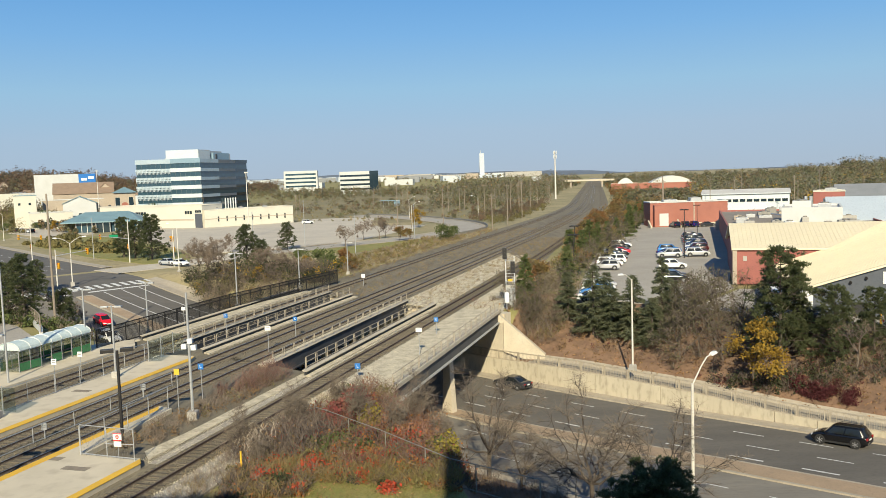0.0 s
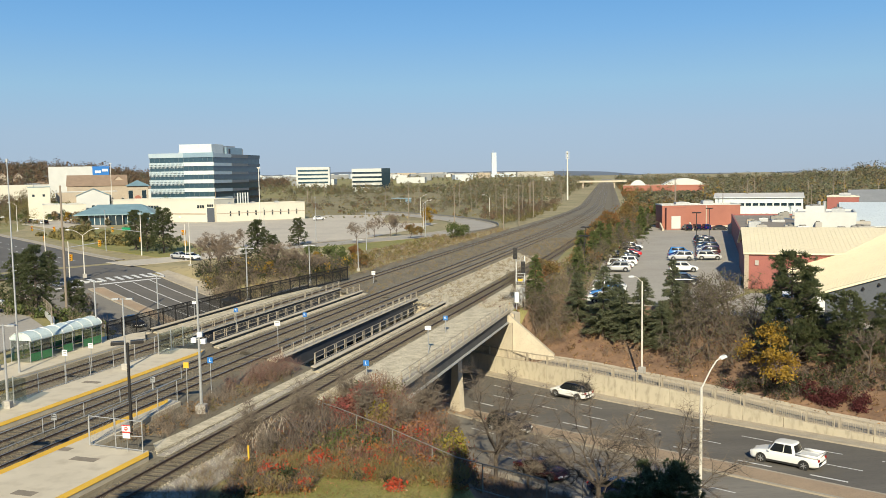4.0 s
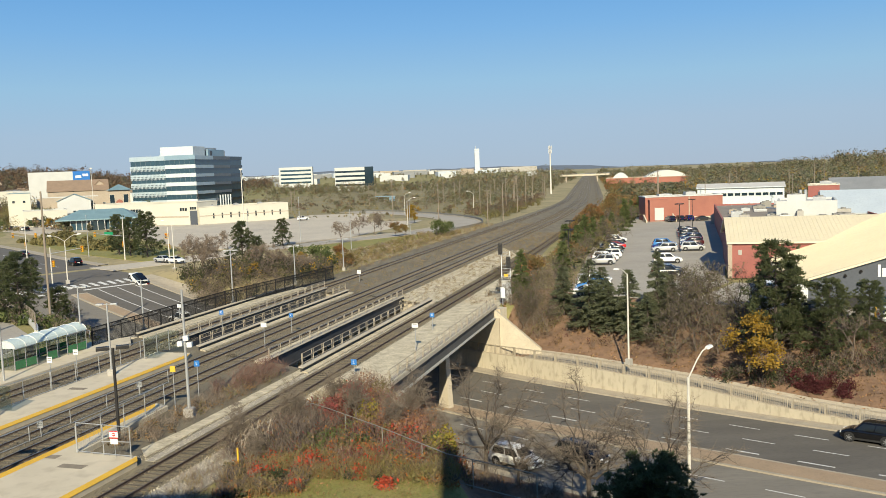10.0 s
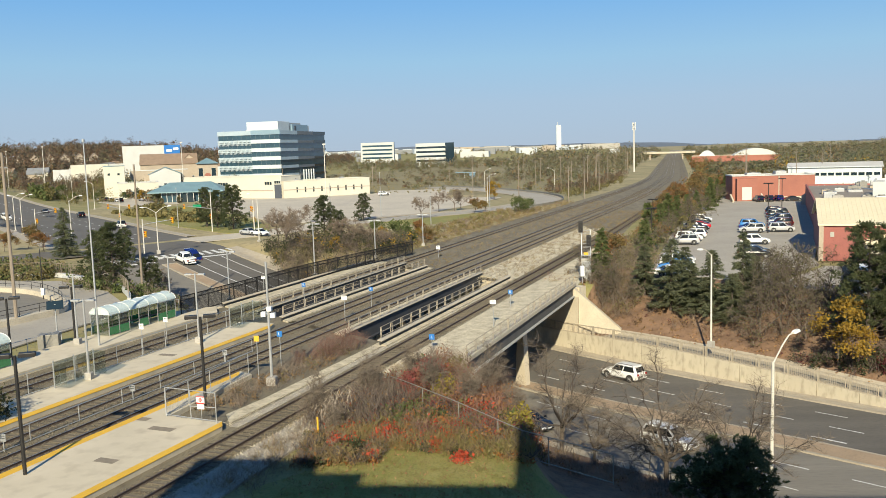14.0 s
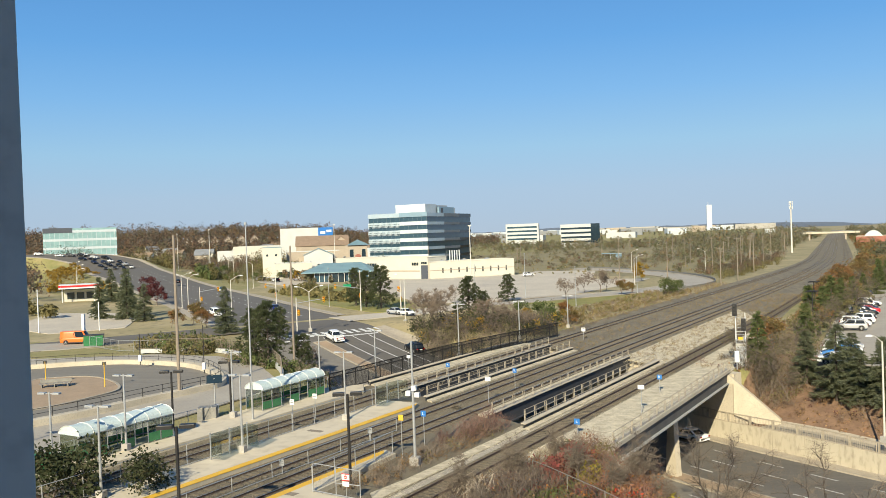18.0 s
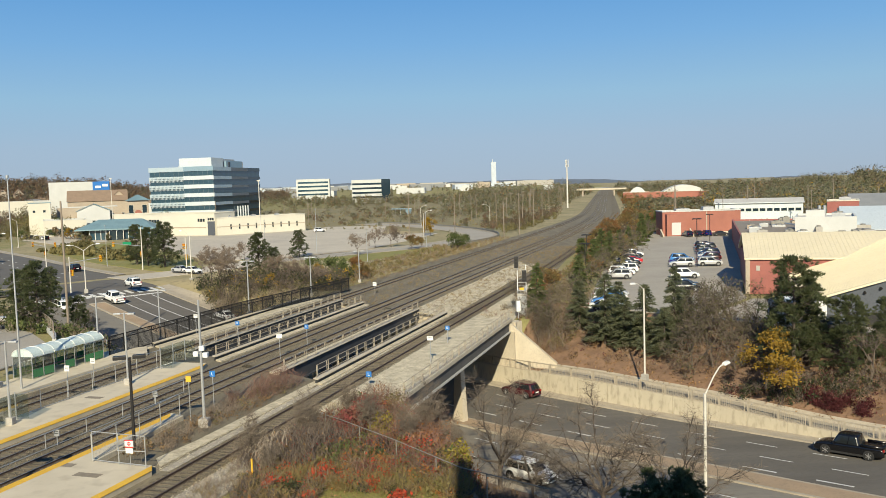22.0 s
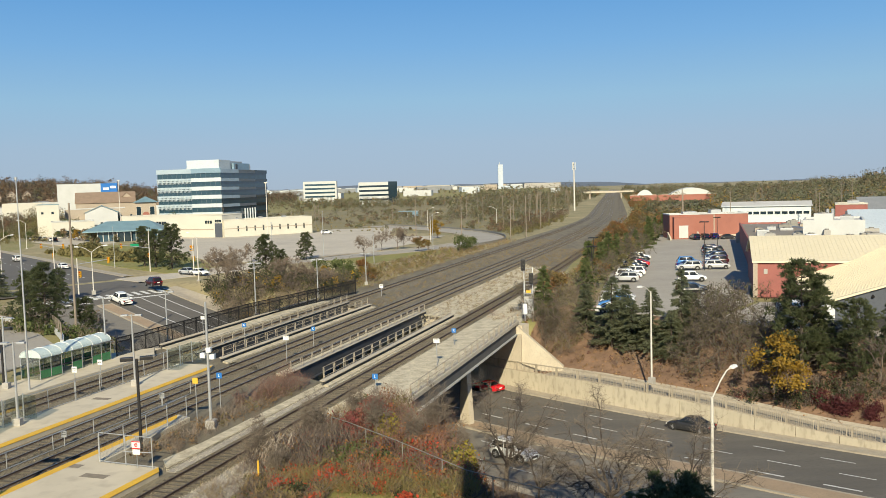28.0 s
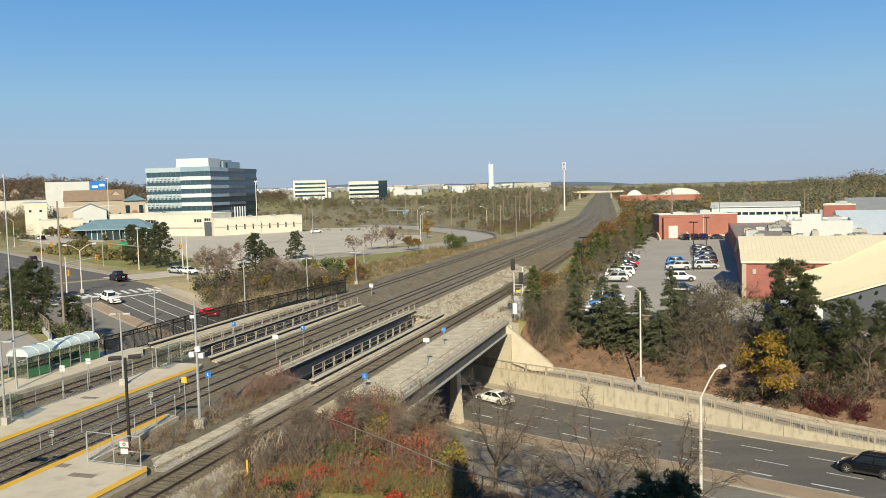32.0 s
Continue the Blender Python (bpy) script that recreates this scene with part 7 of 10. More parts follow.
def far_woods(name, seed, region, count, h, mat_, label, size=0.9, per=34):
    """A belt of rounded crowns, each a shell of small leaf clumps."""
    rng = np.random.default_rng(seed)
    cs, ds = [], []
    per = int(per * 2.4)
    for i in range(count):
        x, y = region(rng.uniform(), rng.uniform())
        sr, qr = to_sq(x, y)
        ur, vr = to_uv(x, y)
        if (29.5 < qr - bend(sr) < 60 and sr > 250) or (-900 < ur < -160 and avenue_left(ur) - 7 < vr - avenue_mid(ur) < 20):
            continue
        if h < 5 and (min(math.hypot(x - a, y - b) for a, b in RAMP) < 7.5 or (-45 < x < 15 and y < 300)):
            continue
        hh = h * rng.choice((0.45, 0.6, 0.75, 0.9, 1.1)) * rng.uniform(0.85, 1.1)
        rr = math.hypot(x, y)
        if 0.178 < math.atan2(x, y) < 0.285 and rr < 690:
            hh = min(hh, 17.0 - 15.0 * rr / 690)
        w = hh * rng.uniform(*((0.3, 0.55) if h > 5 else (0.55, 0.95)))
        lobes = rng.normal(0, 1, (7, 3))
        lobes /= np.linalg.norm(lobes, axis=1)[:, None]
        lobes[:, 2] = np.abs(lobes[:, 2]) - 0.45
        d = rng.normal(0, 1, (per, 3))
        d /= np.linalg.norm(d, axis=1)[:, None]
        d[:, 2] = np.where(d[:, 2] < -0.6, -d[:, 2], d[:, 2])
        p = lobes[rng.integers(0, 7, per)] * 0.5 + d * rng.uniform(0.42, 0.56, (per, 1))
        k = np.clip(0.42 + 0.70 * p[:, 2], 0.02, 1.05)
        cs.append(np.stack([x + w * p[:, 0], y + w * p[:, 1], LEVEL + hill(x, y) + hh * k], 1))
        ds.append(d * 0.75 + p * 0.5)
    c = np.concatenate(cs)
    n = np.concatenate(ds) + rng.normal(0, 0.32, c.shape)
    n /= np.linalg.norm(n, axis=1)[:, None]
    a = np.cross(n, rng.normal(0, 1, c.shape))
    a /= np.linalg.norm(a, axis=1)[:, None] + 1e-9
    b = np.cross(n, a)
    sz = size * 0.53 * rng.uniform(0.6, 1.25, (len(c), 1))
    v = np.stack([c + a * sz, c - a * sz * 0.5 + b * sz * 0.8, c - a * sz * 0.5 - b * sz * 0.8], 1)
    me = quads_mesh(name, v.reshape(-1, 3), M[mat_], 3)
    tagged(part(name, me, M[mat_]), label, "woods", "", "stuff")


def polar(a0, a1, r0, r1):
    def f(i, j):
        a, r = radians(a0 + (a1 - a0) * i), r0 * (r1 / r0) ** j
        return r * math.sin(a), r * math.cos(a)
    return f


mb = MB()
AZ, RR = [-66 + 2 * i for i in range(39)], [600, 680, 760, 850, 950, 1050, 1150, 1300, 1450, 1700, 2500]
grid = [[(r * math.sin(radians(a)), r * math.cos(radians(a))) for r in RR] for a in AZ]
for g0, g1 in zip(grid, grid[1:]):
    for k in range(len(RR) - 1):
        mb.quad(*[(x, y, LEVEL - 0.4 + hill(x, y) * 0.97) for x, y in (g0[k], g0[k + 1], g1[k + 1], g1[k])])
setting("far_rise", mb, M["grass"], "low wooded rise beyond the avenue", "ground", True)
M["scrub_mix"] = surface("mixed_dry_scrub", (0.27, 0.225, 0.12), (0.17, 0.155, 0.075), 0.95, 0.035, 1.3, bump=0.5, dist=0.15, c3=(0.30, 0.235, 0.125))
mb = MB()
for k in range(14):
    y0, y1 = 322 + 42 * k, 364 + 42 * k
    left = [-70 - 0.30 * (y - 322) for y in (y0, y1)]
    right = [rp(math.hypot(30 + 0.155 * (y - 322), y), 61 + bend(y)).x for y in (y0, y1)]
    mb.quad((left[0], y0, LEVEL + 0.03), (right[0], y0, LEVEL + 0.03), (right[1], y1, LEVEL + 0.03), (left[1], y1, LEVEL + 0.03))
setting("scrubland", mb, M["scrub_mix"], "rough scrubland of tan grass and dark weeds", "ground", True)
far_woods("low_scrub", 90, quad_region((-70, 350), (26, 318), (90, 700), (-170, 700)), 620, 0.9, "scrub_leaf", "low tan and olive weeds of the scrubland", 0.5, 12)
far_woods("far_woods", 91, polar(-24, 7.5, 960, 1500), 520, 6.5, "wood_far", "trees among the far warehouses", 1.6, 16)
# scrubland left of the tracks, then the far belts of trees
far_woods("scrub", 31, quad_region((-60, 380), (20, 300), (60, 520), (-60, 620)), 170, 3.4, "wood_far", "brown and olive scrub bushes", 0.55, 40)
far_woods("scrub", 32, quad_region((16, 285), (30, 300), (58, 440), (12, 400)), 150, 2.4, "leaf_olive", "olive scrub beside the tracks", 0.4, 34)
far_woods("scrub", 33, quad_region((-160, 520), (20, 420), (110, 900), (-180, 900)), 150, 4.8, "wood_far", "brown scrubland with trees", 0.8, 26)
far_woods("scrub", 34, quad_region((-100, 430), (10, 350), (40, 480), (-60, 640)), 90, 3.6, "wood_rust", "rust-coloured bushes in the scrubland", 0.5, 34)
far_woods("far_woods", 34, polar(-24, 1.5, 740, 900), 560, 9.5, "wood_far", "far belt of autumn trees", 1.2, 24)
far_woods("far_woods", 35, polar(1.0, 8, 700, 900), 240, 16.5, "wood_far", "far belt of autumn trees", 1.4, 20)
far_woods("far_woods", 36, polar(-46, -19, 600, 1100), 1350, 12, "wood_rust", "far rust-brown wood behind the avenue", 1.4, 30)
far_woods("far_woods", 37, polar(-46, -22, 700, 1200), 900, 19, "wood_rust", "far tall autumn wood", 1.8, 34)
far_woods("far_woods", 38, polar(12, 42, 372, 900), 1700, 11, "wood_far", "brown and olive wood behind the shops", 1.1, 30)
far_woods("far_woods", 39, polar(17, 23, 800, 1300), 200, 13, "wood_far", "wooded rise on the horizon", 1.7, 34)
far_woods("far_woods", 50, polar(8, 24, 900, 1500), 420, 9.5, "wood_far", "low trees along the horizon", 1.7, 24)
far_woods("far_woods", 49, polar(22, 44, 800, 1400), 700, 17, "wood_far", "wooded rise on the horizon", 1.9, 34)
far_woods("far_woods", 48, polar(25, 46, 900, 1500), 700, 25, "wood_far", "wooded rise on the horizon", 2.2, 34)
far_woods("far_woods", 40, polar(15, 40, 390, 900), 200, 9, "leaf_yellow", "scattered golden trees in the wood", 0.9, 24)
far_woods("far_woods", 41, polar(9, 40, 400, 1100), 260, 14, "leaf_spruce", "scattered evergreens in the wood", 0.9, 34)
far_woods("trackside_trees", 42, sq_region(268, 900, 10, 29), 300, 6.5, "leaf_autumn", "autumn trees right of the far tracks", 0.7, 34)
far_woods("trackside_trees", 43, sq_region(262, 900, 8, 28), 230, 6.0, "leaf_olive", "olive trees right of the far tracks", 0.6, 34)
far_woods("street_side_trees", 44, quad_region((-230, 250), (-140, 175), (-185, 190), (-330, 340)), 130, 5, "leaf_olive", "green trees left of the avenue", 1.0, 50)
far_woods("street_side_trees", 45, quad_region((-210, 420), (-130, 300), (-120, 330), (-200, 520)), 110, 5.5, "wood_far", "trees between shops beyond the avenue", 1.0, 50)
far_woods("verge_bushes", 46, quad_region((-130, 262), (-88, 218), (-76, 222), (-126, 285)), 60, 2.4, "leaf_olive", "bushes on the green verge", 1.0, 60)
far_woods("far_woods", 47, polar(-47, -40, 300, 900), 160, 14, "wood_rust", "autumn wood beyond the side street", 1.2, 30)
far_woods("street_side_trees", 52, quad_region((-222, 338), (-178, 300), (-152, 326), (-196, 372)), 46, 5.5, "leaf_olive", "olive trees among the shops", 0.35, 60)
far_woods("street_side_trees", 53, quad_region((-150, 372), (-200, 430), (-240, 500), (-130, 420)), 90, 8, "leaf_green", "dark green trees behind the shops", 1.0, 50)
far_woods("street_side_trees", 54, quad_region((-150, 372), (-200, 430), (-240, 500), (-130, 420)), 60, 8, "wood_rust", "rust trees behind the shops", 1.0, 50)
thicket("lawn_grass", 55, quad_region((-12.8, 51), (-12.8, 40), (0.5, 40), (0.5, 50)), 1500, 0.16, [("a", "twig", 1.0, 0.14, 0.012, 9, "grass_blade", 0.0), ("b", "twig", 0.4, 0.16, 0.012, 9, "straw", 0.0)], "short rough grass with dry blades", "grass")
thicket("ballast_weeds", 56, sq_region(30, 110, 26.6, 29.2), 220, 0.35, [("a", "twig", 1.0, 0.25, 0.012, 14, "straw", 0.0), ("b", "twig", 0.7, 0.25, 0.012, 14, "twig", 0.0)], "dry weeds in the gravel", "weeds")
thicket("slope_bushes", 57, uv_region(-48, -22, 42, 48.5), 120, 1.0, [("a", "twig", 1.0, 0.7, 0.012, 44, "twig", 0.05), ("c", "leaf", 0.4, 0.08, 0, 30, "leaf_brown", 0.1)], "bare brown bushes on the shaded slope", "bushes")
thicket("leaf_litter", 58, uv_region(-74, -8, 82, 95), 1500, 0.10, [("a", "leaf", 1.0, 0.10, 0, 6, "leaf_brown", 0.0), ("b", "leaf", 0.7, 0.10, 0, 6, "litter_leaf", 0.0)], "fallen brown leaves on the bank", "fallen leaves")
thicket("bank_brush", 59, uv_region(-74, -14, 82.5, 92), 70, 0.9, [("a", "twig", 1.0, 0.6, 0.012, 26, "twig_red", 0.0), ("b", "leaf", 0.6, 0.07, 0, 24, "leaf_maroon", 0.1)], "low reddish brush on the bank", "brush")
far_woods("street_side_trees", 60, quad_region((-216, 398), (-170, 380), (-160, 408), (-205, 440)), 46, 8.5, "leaf_olive", "olive and green trees between the shops", 1.0, 60)
far_woods("street_side_trees", 61, quad_region((-216, 350), (-198, 338), (-190, 350), (-212, 372)), 22, 8, "leaf_green", "dark green trees beside the cream building", 1.0, 60)


def stones(name, seed, region, count, size, z, mat_, label):
    """Loose stones: low three-sided lumps that lie on a bed."""
    rng = np.random.default_rng(seed)
    c = np.array([(*region(rng.uniform(), rng.uniform()), z) for i in range(count)])
    sz = size * rng.uniform(0.45, 1.25, (count, 1))
    a = rng.uniform(0, 2 * math.pi, (count, 1))
    ring = [c + np.concatenate([np.cos(a + q) * sz, np.sin(a + q) * sz, np.zeros((count, 1)) - 0.01], 1) for q in (0.0, 2.1, 4.2)]
    top = c + np.concatenate([rng.normal(0, 0.2, (count, 2)) * sz, sz * rng.uniform(0.5, 1.0, (count, 1))], 1)
    v = np.stack([ring[0], ring[1], top, ring[1], ring[2], top, ring[2], ring[0], top], 1).reshape(-1, 3)
    tagged(part(name, quads_mesh(name, v, M[mat_], 3), M[mat_]), label, "stones", "", "stuff")


stones("gravel_stones", 301, sq_region(26, 66, 26.4, 29.1), 8000, 0.05, -0.17, "stone_pale", "loose pale stones beside the siding")
stones("gravel_stones", 302, sq_region(44, 100, 31.9, 33.6), 5000, 0.036, -0.15, "stone_pale", "loose pale stones along the siding")
stones("gravel_stones", 303, sq_region(64, 100, 24.0, 28.9), 6000, 0.042, -0.05, "stone_pale", "loose pale stones on the bridge walkway")
stones("gravel_stones", 304, sq_region(100, 165, 24.5, 29.0), 3000, 0.055, -0.165, "stone_pale", "loose pale stones beyond the bridge")
stones("gravel_stones", 305, sq_region(105, 175, 32.8, 39.0), 3500, 0.06, -0.17, "stone_pale", "loose pale stones between the far tracks")
stones("track_stones", 306, sq_region(30, 110, 39.6, 46.3), 15000, 0.055, -0.155, "stone", "dark stones of the main tracks' ballast")
stones("track_stones", 307, sq_region(30, 110, 51.2, 56.8), 9000, 0.055, -0.155, "stone", "dark stones of the back track's ballast")
stones("track_stones", 308, sq_region(110, 260, 39.5, 57.0), 7000, 0.07, -0.18, "stone", "grey stones of the far ballast")
stones("track_stones", 309, sq_region(26, 100, 29.1, 31.9), 9000, 0.05, -0.155, "stone", "dark stones between the siding's rails")
# saplings that stand up out of the foreground bushes
for k, (x, y, sc) in enumerate(((-13.2, 52.5, 0.5), (-10.3, 56.5, 0.55), (-6.3, 58.0, 0.5), (-3.4, 55.0, 0.45), (-2.0, 57.5, 0.55), (-11.5, 50.0, 0.35), (-0.6, 53.5, 0.4), (-8.0, 61.5, 0.5))):
    plant("sapling", f"sapling{k % 2}", lambda r: make_street(r, 7.0, 1.6), x, y, sc, "thin bare sapling among the bushes", "sapling", "saplings in the bushes")
thicket("trackside_weeds", 63, sq_region(112, 260, 46.5, 52.5), 420, 0.35, [("a", "twig", 1.0, 0.3, 0.02, 14, "straw", 0.0), ("b", "twig", 0.7, 0.3, 0.02, 14, "twig", 0.0)], "dry weeds between the far tracks", "weeds")
thicket("verge_brush", 64, sq_region(140, 228, 61, 72), 260, 1.0, [("a", "twig", 1.0, 0.7, 0.03, 22, "straw", 0.0), ("b", "twig", 0.8, 0.7, 0.03, 22, "twig", 0.0), ("c", "leaf", 0.8, 0.2, 0, 24, "leaf_olive", 0.1)], "dry brush on the verge beside the tracks", "brush")
for x, y, sc in ((-178, 347, 1.0), (-169, 352, 0.9), (-187, 343, 1.1), (-160, 357, 0.8), (-176, 378, 2.0), (-168, 374, 1.7), (-205, 366, 1.8), (-212, 360, 1.9)):
    plant("round_shrub", "green_sh", None, x, y, sc, "round dark green tree among the shops", "tree", "round trees by the shops")
thicket("trackside_brush", 65, sq_region(110, 270, 21.5, 27.0), 330, 0.9, [("a", "twig", 1.0, 0.6, 0.02, 24, "straw", 0.0), ("b", "twig", 0.9, 0.6, 0.02, 24, "twig", 0.0), ("c", "leaf", 0.4, 0.14, 0, 22, "leaf_brown", 0.1)], "dry brown brush between tracks and hedge", "brush")
far_woods("trackside_trees", 70, sq_region(430, 860, 66, 130), 300, 9.5, "wood_far", "brown trees left of the far tracks", 0.9, 34)
far_woods("trackside_trees", 71, sq_region(300, 470, 64, 84), 110, 3.6, "wood_rust", "rust-brown bushes left of the far tracks", 0.5, 34)
far_woods("far_woods", 72, polar(-30, -11, 960, 1150), 700, 15, "wood_rust", "far brown wood on the rise", 1.6, 30)
far_woods("street_side_trees", 73, uv_region(-556, -542, 56, 96), 40, 18, "leaf_dark", "tall dark trees before the glass office", 1.0, 80)
far_woods("street_side_trees", 74, uv_region(-560, -538, 88, 140), 40, 17, "leaf_olive", "tall olive trees before the glass office", 1.0, 70)
far_woods("street_side_trees", 75, quad_region((-246, 290), (-240, 302), (-206, 290), (-214, 276)), 34, 5.6, "leaf_gold", "golden-orange hedge trees along the avenue", 0.6, 60)
far_woods("street_side_trees", 76, quad_region((-222, 364), (-200, 352), (-188, 374), (-212, 388)), 30, 8.5, "wood_far", "brown trees among the shops", 0.6, 70)
far_woods("street_side_trees", 77, quad_region((-290, 470), (-232, 410), (-214, 430), (-262, 500)), 110, 9.5, "wood_rust", "rust-brown trees beyond the shops", 0.8, 60)
for k in range(16):
    u = -428 - 3.4 * k
    off = 5.5 + 4.5 * (k % 3)
    p = uv(u, avenue_mid(u) + avenue_left(u) - 3 - off)
    p.z = LEVEL + (avenue_z(u) - LEVEL) * (1 - off / 27.0)
    plant("yellow_tree", "gold_far", lambda r: make_leafy(r, 7.5, "leaf_gold", 12, 0.36), p.x, p.y, 0.75 + 0.2 * (k % 2), "golden-orange tree below the avenue's bend", "tree", "golden trees below the avenue", z=p.z - 0.2)
for x, y, sc in ((-146.4, 219, 1.0), (-142, 216, 0.8)):
    plant("maroon_tree", "maroon_leafy", lambda r: make_leafy(r, 7.7, "leaf_maroon", 22, 0.3), x, y, sc, "round dark red tree beside the avenue", "tree", "dark red trees")
plant("yellow_green_tree", "gold_leafy", lambda r: make_leafy(r, 9.5, "leaf_olive", 22, 0.4), -197.4, 347.5, 1.0, "broad olive-yellow tree before the shops", "tree")


# single bushes of the foreground, each a dome of stems with its own leaves
def bush(seed, x, y, r, h, stem, leaf, n, label, leaf_size=0.12):
    rng = np.random.default_rng(seed)
    z = ground(x, y) - 0.05
    b = thing("bush", (x, y, z), 0, label, "bush", "bushes beside the lawn")

    def dome(k, lo, hi):
        d = rng.normal(0, 1, (k, 3))
        d[:, 2] = np.abs(d[:, 2]) * 1.1
        d /= np.linalg.norm(d, axis=1)[:, None]
        lump = 1 + 0.22 * np.sin(d[:, :1] * 5 + seed) * np.cos(d[:, 1:2] * 4 + seed)
        return d * lump * rng.uniform(lo, hi, (k, 1)) * (r, r, h)
    if n[0]:
        tip = dome(n[0], 0.45, 1.15)
        way = tip / np.linalg.norm(tip, axis=1)[:, None] * 0.6 + rng.normal(0, 0.55, (n[0], 3)) + (0, 0, 0.35)
        root = tip - way * rng.uniform(0.25, 0.8, (n[0], 1))
        root[:, 2] = np.maximum(root[:, 2], 0)
        w = np.stack([rng.uniform(0.012, 0.030, n[0]), rng.uniform(-0.012, 0.012, n[0]), np.zeros(n[0])], 1)
        part("stem_tangle", quads_mesh("stem_tangle", np.stack([root - w, root + w, tip + w * 0.35], 1).reshape(-1, 3), M[stem], 3), M[stem], b)
    if n[1]:
        part("foliage", quads_mesh("foliage", leaf_quads(rng, dome(n[1], 0.62, 1.08), (.08, .08, .06), leaf_size, 1), M[leaf]), M[leaf], b)


BUSHES = (
    (-9.7, 52.1, 2.18, 2.33, "twig_dark", "leaf_brown", (1500, 160), "dark grey-brown tangle of bare stems"),
    (-11.9, 51.7, 1.40, 2.41, "twig_pale", "leaf_brown", (700, 40), "pale grey tangle of bare stems"),
    (-6.8, 60.6, 1.59, 2.15, "twig_dark", "leaf_crimson", (800, 1700), "dark red bush with fading leaves"),
    (-5.5, 58.3, 1.0, 1.5, "twig", "leaf_lime", (300, 560), "thin bush with yellow leaves"),
    (-4.9, 64.3, 1.04, 1.63, "twig_pale", "leaf_olive", (420, 330), "grey-green bush above the road"),
    (-3.1, 58.6, 1.17, 2.08, "twig_pale", "leaf_brown", (620, 0), "pale bare bush with spreading stems"),
    (-2.4, 54.5, 2.17, 1.35, "twig_pink", "leaf_rust", (2100, 900), "wide pinkish-brown bush above the road"),
    (-0.4, 52.9, 1.05, 1.55, "twig", "leaf_lime", (260, 900), "yellow-green bush by the slope"),
    (-0.9, 51.8, 0.72, 1.08, "twig", "leaf_green", (100, 260), "green bush by the slope"),
    (-8.1, 48.8, 0.69, 1.02, "twig_red", "leaf_red", (120, 260), "bright red sumac bush"),
    (-5.1, 47.4, 0.49, 0.81, "twig_red", "leaf_red", (80, 190), "bright red sumac bush"),
)
LAWN_BUSHES = (
    (-3.5, 45.7, 0.53, 0.64, "twig_red", "leaf_red", (90, 200), "bright red sumac bush"),
    (-11.2, 48.0, 0.47, 0.67, "twig_red", "leaf_red", (80, 150), "bright red sumac bush"),
    (-8.6, 45.9, 0.51, 0.57, "twig_red", "leaf_red", (80, 190), "bright red sumac bush"),
    (-4.8, 51.2, 0.85, 0.79, "twig_red", "leaf_orange", (260, 260), "orange-red sumac bush beside the fence"),
    (-9.6, 46.9, 0.73, 0.76, "twig", "leaf_dark", (60, 420), "dark green bush at the lawn"),
    (-6.7, 54.3, 0.65, 0.62, "twig", "leaf_dark", (60, 300), "dark green bush beside the fence"),
    (-7.9, 50.8, 0.46, 0.97, "twig", "leaf_green", (60, 240), "upright green bush among sumac"),
    (-8.0, 57.2, 0.94, 1.77, "twig_dark", "leaf_crimson", (520, 900), "dark red-brown bush by the siding"),
    (-7.9, 59.2, 1.0, 1.7, "twig_red", "leaf_crimson", (420, 700), "crimson bush beside the siding"),
    (-1.3, 53.4, 1.3, 1.15, "twig_pink", "leaf_rust", (900, 500), "pinkish-brown bush above the road"),
    (-4.0, 56.6, 0.9, 1.5, "twig_red", "leaf_rust", (420, 420), "rust-brown bush with thin stems"),
    (-0.7, 51.4, 0.9, 1.0, "twig", "leaf_lime", (200, 700), "yellow-green bush at the fence"),
    (-5.6, 53.0, 0.9, 0.8, "twig", "leaf_green", (120, 520), "green bush under the wire fence"),
    (-8.6, 52.4, 0.9, 1.1, "twig", "leaf_olive", (240, 420), "olive bush among dry stems"),
    (-6.5, 50.4, 0.84, 1.04, "twig_pale", "leaf_brown", (300, 160), "straw-brown bush beside the lawn"),
    (-2.9, 49.2, 0.94, 0.91, "twig", "leaf_brown", (420, 120), "grey-brown bush by the fence"),
    (-1.4, 47.6, 0.79, 0.90, "twig", "leaf_brown", (360, 100), "grey-brown bush at the lawn"),
    (-10.4, 46.7, 0.67, 0.75, "twig", "leaf_olive", (200, 160), "olive-brown bush at the lawn"),
)
for k, (x, y, r, h, stem, leaf, n, label) in enumerate(BUSHES + LAWN_BUSHES):
    bush(200 + k, x, y, r, h, stem, leaf, n, label)
far_woods("far_woods", 80, polar(-46, -14, 600, 1050), 240, 13, "wood_far", "paler trees among the far wood", 1.2, 30)
far_woods("far_woods", 81, polar(-46, -16, 560, 950), 70, 12, "leaf_gold", "scattered golden trees on the rise", 1.0, 30)
far_woods("far_woods", 82, polar(-46, -16, 560, 950), 90, 13, "leaf_spruce", "scattered evergreens on the rise", 1.0, 30)
thicket("bank_brush", 83, quad_region((27, 87.5), (30, 83.5), (47, 77.5), (47, 82)), 130, 1.5, [("a", "twig", 1.0, 0.7, 0.02, 26, "twig_dark", 0.0), ("b", "leaf", 0.9, 0.13, 0, 30, "leaf_dark", 0.05), ("c", "leaf", 0.25, 0.11, 0, 26, "leaf_maroon", 0.05)], "dark low brush under the pines", "brush")
far_woods("far_woods", 84, polar(6.5, 16, 930, 1250), 260, 14, "wood_far", "far trees behind the overpass", 1.5, 30)
